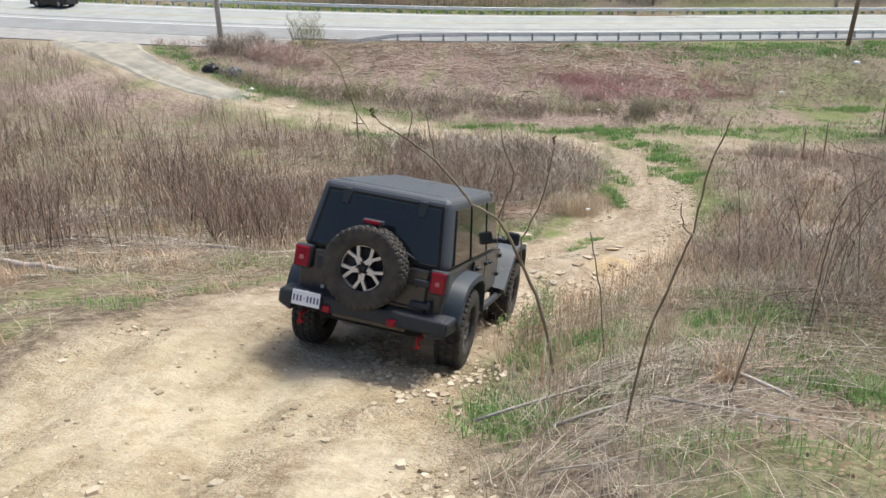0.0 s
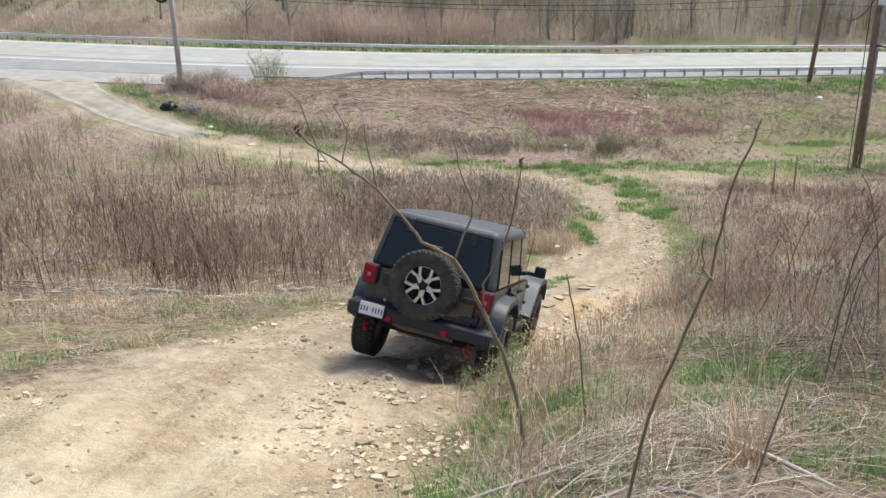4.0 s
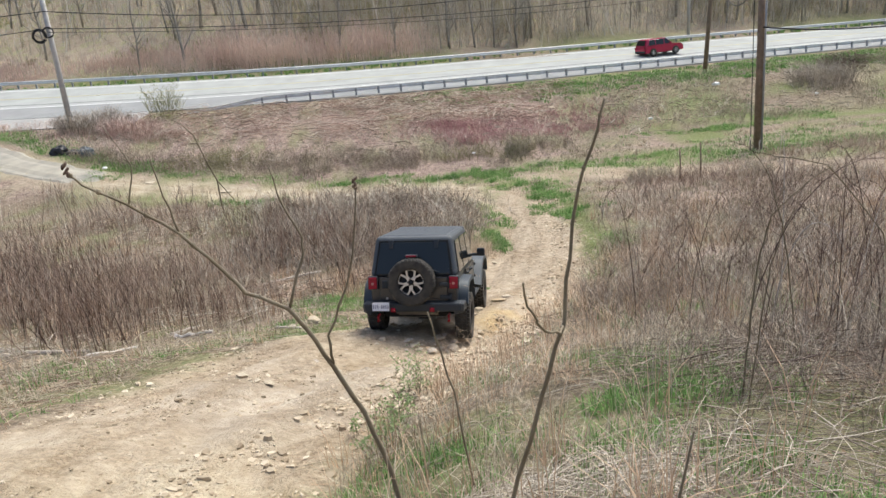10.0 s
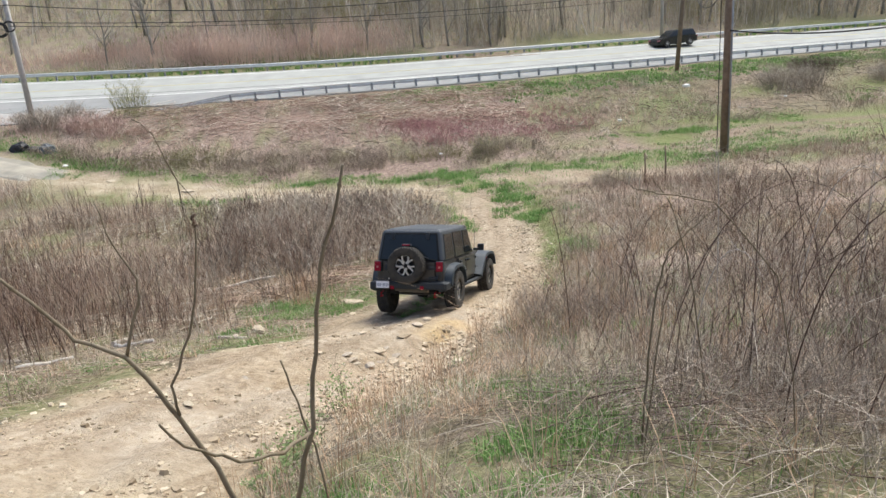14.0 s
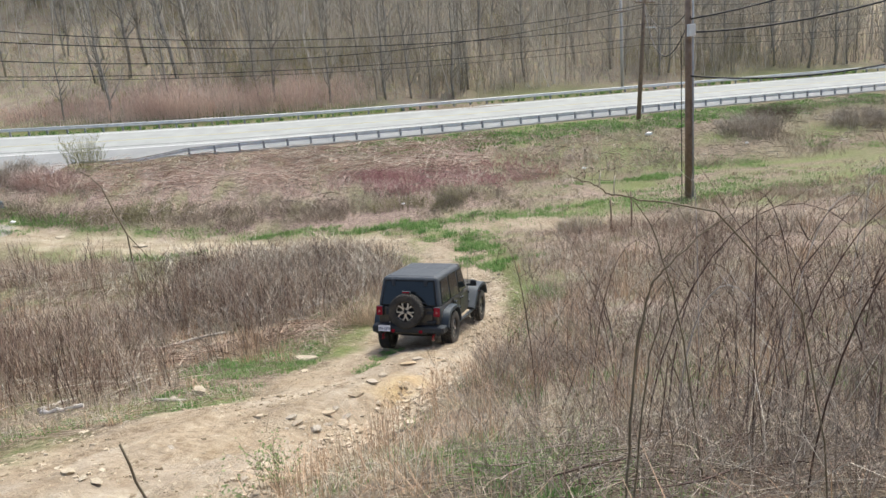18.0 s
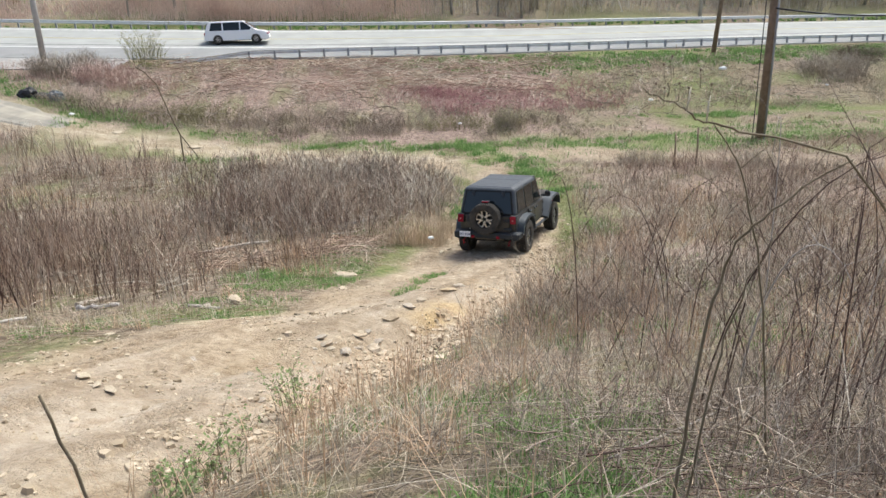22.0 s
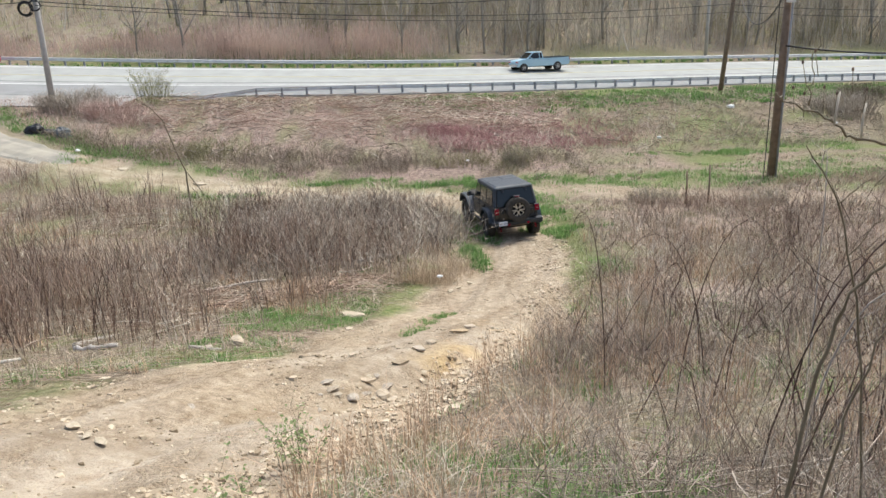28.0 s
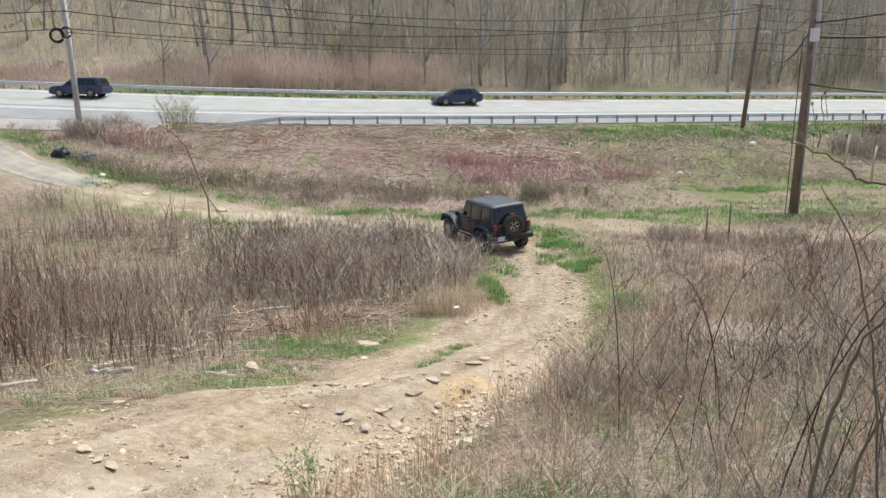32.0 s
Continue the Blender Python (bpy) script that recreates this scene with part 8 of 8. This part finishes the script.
log("bleached dead log lying beside the trail", (-3.1, 20.2), (-2.2, 19.8), 0.07)
log("bleached dead limb lying in the grass", (-4.6, 18.5), (-3.65, 19.05), 0.05, 1.6)
log("long dead log lying in the brush", (-14.1, 26.0), (-11.4, 27.2), 0.10)
log("long dead log lying in the brush", (-9.6, 23.8), (-4.6, 19.4), 0.085)
log("short bleached log by the trail", (-3.3, 20.8), (-2.7, 21.7), 0.06)
log("long grey dead log on the matted grass", (-9.8, 16.9), (-6.4, 13.5), 0.075)
log("grey dead limb on the matted grass", (-8.6, 14.6), (-6.6, 13.0), 0.045)
log("grey dead stick lying on the bank", (0.2, 5.45), (1.7, 5.75), 0.014, 3)
log("brown dead stick lying on the bank", (1.0, 5.4), (2.3, 6.5), 0.018, 3, material=SAP)
log("bleached dead stick lying on the bank", (2.0, 5.5), (2.25, 4.6), 0.018, 3)
log("long grey dead branch lying on the bank", (0.75, 5.0), (2.3, 5.35), 0.016, 4, 0.006)
log("pale dead stick lying on the bank", (1.45, 4.9), (2.05, 4.1), 0.013, 5, 0.007)
log("dark dead stick lying on the bank", (2.9, 4.6), (3.6, 5.4), 0.012, 5, 0.005, SAP)
log("thin bleached stick lying on the bank", (0.55, 4.2), (1.2, 3.9), 0.008, 6, 0.004)
log("grey dead limb lying in the brambles", (3.4, 7.6), (4.9, 8.6), 0.007, 14, 0.003)
log("bleached dead limb lying in the brambles", (5.2, 7.0), (6.6, 8.2), 0.008, 16, 0.004)
log("brown dead branch on the trail", (1.3, 17.6), (1.75, 17.4), 0.035, material=SAP)
log("pale dead splinter at the trail's edge", (-0.7, 19.0), (-0.1, 18.8), 0.03)
log("bleached dead limb in the thicket", (2.6, 28.0), (4.0, 28.5), 0.04, 6)
log("bleached dead limb in the field", (-2.0, 26.0), (0.2, 26.8), 0.05, 4)
for x, y, h in ((15.67, 34.74, 1.3), (16.5, 34.55, 1.6)):
    z = float(height(x, y))
    me = bpy.data.meshes.new("stake")
    bm = tube(bmesh.new(), [(0, 0, -.2), (0.02, 0, h * .5), (0.0, 0.02, h)], 0.04, 8, 0.03)
    bm.to_mesh(me)
    bm.free()
    me.materials.append(POLE_BROWN)
    ob = tagged(new("stake", me), "dark thin wooden stake standing on the flat", "stake", "stakes on the flat")
    ob.location = (x, y, z)


def rubbish(label, x, y, sx, sy, sz, material, seed):
    bm = bmesh.new()
    bmesh.ops.create_icosphere(bm, subdivisions=3, radius=1)
    for v in bm.verts:
        k = 1 + 0.35 * noise.noise(v.co * 2.1 + Vector((seed, 0, 0)))
        v.co = Vector((v.co.x * sx * k, v.co.y * sy * k, max(-0.1, v.co.z) * sz * k))
    me = bpy.data.meshes.new("refuse_bag")
    bm.to_mesh(me)
    bm.free()
    me.materials.append(material)
    ob = tagged(new("refuse_bag", me), label, "refuse", "refuse by the drive")
    ob.location = (x, y, float(height(x, y)))


rubbish("black plastic refuse bag dumped on the grass", -15.7, 58, 0.65, 0.4, 0.5, BLACK_BAG, 1)
rubbish("grey plastic refuse bag dumped on the grass", -13.9, 57, 0.55, 0.4, 0.5, GREY_BAG, 2)
rubbish("black plastic refuse bag dumped on the grass", -14.9, 57.6, 0.5, 0.4, 0.3, BLACK_BAG, 3)


def litter(x, y, s):
    me = bpy.data.meshes.new("litter")
    bm = bmesh.new()
    bmesh.ops.create_icosphere(bm, subdivisions=2, radius=1)
    for v in bm.verts:
        k = 1 + 0.5 * noise.noise(v.co * 3 + Vector((x, y, 0)))
        v.co = Vector((v.co.x * s * k, v.co.y * s * 0.7 * k, v.co.z * s * 0.5 * k))
    bm.to_mesh(me)
    bm.free()
    me.materials.append(PAPER)
    ob = tagged(new("litter", me), "crumpled white litter lying in the grass", "litter", "litter on the bank")
    ob.location = (x, y, float(height(x, y)) + 0.45 + s * 0.4)


for x, y, s in ((30.8, 61.6, .30), (21.7, 52.3, .16), (36.2, 57, .14), (-11.9, 52.6, .16), (8.9, 46.0, .1), (4.6, 24.7, .08)):
    litter(x, y, s)
# the vehicle's way: seconds, place of its rear axle on the ground, turn in degrees
JEEP = [
    (0.0, -0.715, 8.066, 6.426, -16.2, 6.5, -16.7),
    (0.5, -0.603, 8.448, 6.325, -16.4, 6.3, -17.2),
    (1.0, -0.489, 8.789, 6.238, -16.8, 6.9, -17.9),
    (1.5, -0.382, 9.119, 6.142, -17.3, 7.5, -18.4),
    (2.0, -0.279, 9.406, 6.085, -17.9, 8.0, -18.6),
    (2.5, -0.172, 9.571, 6.033, -18.6, 9.0, -19.2),
    (3.0, -0.038, 9.821, 5.946, -18.6, 9.7, -19.5),
    (3.5, 0.134, 10.293, 5.760, -18.1, 9.6, -19.6),
    (4.0, 0.316, 10.715, 5.604, -17.6, 9.4, -19.7),
    (4.5, 0.488, 11.065, 5.514, -17.4, 9.6, -19.8),
    (5.0, 0.637, 11.564, 5.300, -17.2, 9.9, -20.2),
    (5.5, 0.760, 12.055, 5.149, -17.0, 10.6, -20.1),
    (6.0, 0.889, 12.460, 5.026, -16.5, 11.3, -19.6),
    (6.5, 1.040, 12.885, 4.882, -16.2, 12.3, -18.5),
    (7.0, 1.194, 13.392, 4.722, -16.4, 13.2, -17.1),
    (7.5, 1.335, 14.003, 4.543, -15.6, 13.7, -14.7),
    (8.0, 1.479, 14.566, 4.358, -14.8, 13.0, -14.0),
    (8.5, 1.635, 14.929, 4.242, -14.3, 10.2, -14.9),
    (9.0, 1.792, 15.270, 4.149, -13.6, 7.3, -15.7),
    (9.5, 1.976, 15.717, 3.999, -13.5, 4.2, -16.7),
    (10.0, 2.147, 16.187, 3.879, -13.6, 1.8, -16.3),
    (10.5, 2.322, 16.769, 3.735, -13.8, 1.1, -18.4),
    (11.0, 2.504, 17.519, 3.458, -13.6, 1.0, -19.4),
    (11.5, 2.680, 18.120, 3.328, -13.7, 1.0, -20.7),
    (12.0, 2.867, 18.450, 3.228, -13.8, 0.2, -23.6),
    (12.5, 3.065, 18.793, 3.131, -14.0, -0.5, -24.8),
    (13.0, 3.281, 19.226, 2.989, -14.7, -0.5, -25.8),
    (13.5, 3.535, 19.685, 2.873, -15.2, -0.3, -26.3),
    (14.5, 3.859, 20.219, 2.733, -15.4, -1.2, -26.5),
    (15.5, 4.176, 20.787, 2.561, -15.3, -2.0, -26.6),
    (16.0, 4.403, 21.268, 2.420, -14.4, -1.8, -26.4),
    (16.5, 4.576, 21.650, 2.283, -12.7, -1.0, -26.5),
    (17.0, 4.745, 21.966, 2.179, -11.2, -0.5, -26.8),
    (17.5, 4.919, 22.262, 2.074, -9.9, 0.2, -27.3),
    (18.0, 5.092, 22.567, 1.987, -8.9, 1.2, -28.1),
    (18.5, 5.259, 22.886, 1.906, -8.0, 1.5, -28.8),
    (19.0, 5.420, 23.196, 1.827, -7.4, 1.0, -29.3),
    (19.5, 5.574, 23.448, 1.784, -7.5, -0.3, -29.3),
    (20.0, 5.733, 23.690, 1.746, -7.5, -1.6, -29.3),
    (20.5, 5.899, 23.972, 1.683, -7.3, -2.5, -29.2),
    (21.0, 6.063, 24.275, 1.637, -6.9, -2.8, -29.1),
    (21.5, 6.241, 24.637, 1.580, -6.7, -2.5, -29.1),
    (22.0, 6.442, 25.054, 1.500, -6.6, -2.1, -28.6),
    (22.5, 6.668, 25.524, 1.441, -6.4, -1.8, -27.8),
    (23.0, 6.924, 26.064, 1.337, -5.9, -2.1, -26.5),
    (23.5, 7.196, 26.586, 1.291, -5.5, -3.0, -24.6),
    (24.0, 7.474, 27.096, 1.249, -5.3, -3.9, -22.4),
    (24.5, 7.736, 27.849, 1.146, -5.0, -3.8, -19.0),
    (25.5, 7.941, 28.963, 1.013, -4.9, -2.7, -13.2),
    (26.5, 8.097, 30.107, 0.907, -4.8, -1.8, -6.4),
    (27.0, 8.167, 31.025, 0.859, -4.8, -2.1, -1.0),
    (28.0, 8.122, 32.092, 0.794, -4.7, -3.1, 4.7),
    (29.0, 8.015, 33.506, 0.695, -4.0, -3.7, 11.1),
    (30.0, 7.891, 34.617, 0.583, -3.6, -3.3, 16.0),
    (31.0, 7.806, 35.117, 0.552, -3.8, -2.7, 17.8),
    (32.0, 7.760, 35.398, 0.538, -3.9, -2.3, 18.4),
]


# ---- what moves ----
def on_road(x, lane, way):
    """Pose of a car on the banked road at x; way: +1 drives to the right."""
    p, nrm = rail_point(x, lane)
    sl = (float(edge_y(x + 3.0)) - float(edge_y(x - 3.0))) / 6.0
    yaw = math.degrees(math.atan2(sl, 1)) - 90 if way > 0 else math.degrees(math.atan2(sl, 1)) + 90
    tilt = math.degrees(math.atan(BANK)) * (-1 if way > 0 else 1)
    return Matrix.Translation((p.x, p.y, float(road_z(x)) + lane * BANK + 0.125)) @ Euler((0, radians(tilt), radians(yaw)), 'XYZ').to_matrix().to_4x4()


def drive(thing, way, lane, keys):
    """Keys of (seconds, x) are drawn out at an even pace from the clip's start to its end, round the bend and out of view."""
    (t0, x0), (t1, x1) = keys[0], keys[1]
    (t2, x2), (t3, x3) = keys[-2], keys[-1]
    first, last = (x1 - x0) / (t1 - t0), (x3 - x2) / (t3 - t2)
    rows = [(t, x) for t, x in keys]
    if t0 > 0:
        t_in = max(0.0, t0 - (240 - abs(x0)) / abs(first))
        x_in = x0 - first * (t0 - t_in)
        rows = ([(0.0, x_in - way * 1.0)] if t_in > 0.2 else []) + [(t_in, x_in)] + rows
    if t3 < 32:
        t_out = min(32.0, t3 + (240 - abs(x3)) / abs(last))
        x_out = x3 + last * (t_out - t3)
        rows = rows + [(t_out, x_out)] + ([(32.0, x_out + way * 1.0)] if t_out < 31.8 else [])
    full = []
    for (ta, xa), (tb, xb) in zip(rows, rows[1:]):
        n = max(1, int((tb - ta) / 0.5)) if abs(xb - xa) > 3 else 1
        full += [(ta + (tb - ta) * k / n, xa + (xb - xa) * k / n) for k in range(n)]
    full.append(rows[-1])
    walk(thing, [(t, on_road(x, lane, way)) for t, x in full])


def motions():
    walk(vehicle, [(t, pose(x, y, z, rx, ry, rz)) for t, x, y, z, rx, ry, rz in JEEP])
    # the wheels turn with the way gone
    ts = np.array([r[0] for r in JEEP])
    xyz = np.array([r[1:4] for r in JEEP])
    gone = np.concatenate(([0], np.cumsum(np.linalg.norm(np.diff(xyz, axis=0), axis=1))))
    times = np.arange(0, 32.01, 0.25)
    turn = np.degrees(np.interp(times, ts, gone) / 0.43)
    for w, x, y, flip in vehicle_wheels:
        # the axles give way to the ground under each wheel
        sag = []
        for t, px, py, pz, rx, ry_, rz in JEEP:
            foot = pose(px, py, pz, rx, ry_, rz) @ Vector((x, y, 0))
            sag.append(min(0.07, max(-0.10, float(height(foot.x, foot.y)) - foot.z)))
        walk(w, [(float(t), pose(x, y, .43 + d, -a if flip == 0 else a, 0, flip)) for t, a, d in zip(times, turn, np.interp(times, ts, sag).tolist())])
    near, far = 7.2, 10.6
    drive(red_suv, 1, near, [(7.5, -29.6), (8.0, -15.0), (8.5, -1.4), (9.0, 11.7), (9.5, 24.4), (10.0, 37.1), (10.5, 49.4)])
    drive(van, 1, near, [(22.0, -4.6), (23.0, 20.2), (24.0, 44.9), (24.5, 57.2)])
    drive(dark_suv, -1, far, [(13.0, 73.4), (13.5, 59.0), (15.5, 0.8), (16.0, -15.6), (16.5, -32.5)])
    drive(red_pickup, -1, far, [(24.0, 67.2), (24.5, 55.7), (26.5, 8.0), (27.0, -5.0), (27.5, -18.6)])
    drive(blue_pickup, -1, far, [(26.5, 56.5), (27.0, 45.8), (28.0, 24.5), (29.0, 3.3), (30.0, -19.5)])
    drive(navy_suv, -1, far, [(29.0, 46.8), (30.0, 23.7), (31.0, 0.7), (32.0, -23.5)])
    drive(hatchback, -1, far, [(30.0, 61.4), (31.0, 37.5), (32.0, 13.8)])
    drive(sedan, -1, far, [(0.0, -41.6), (0.5, -53.6)])


motions()
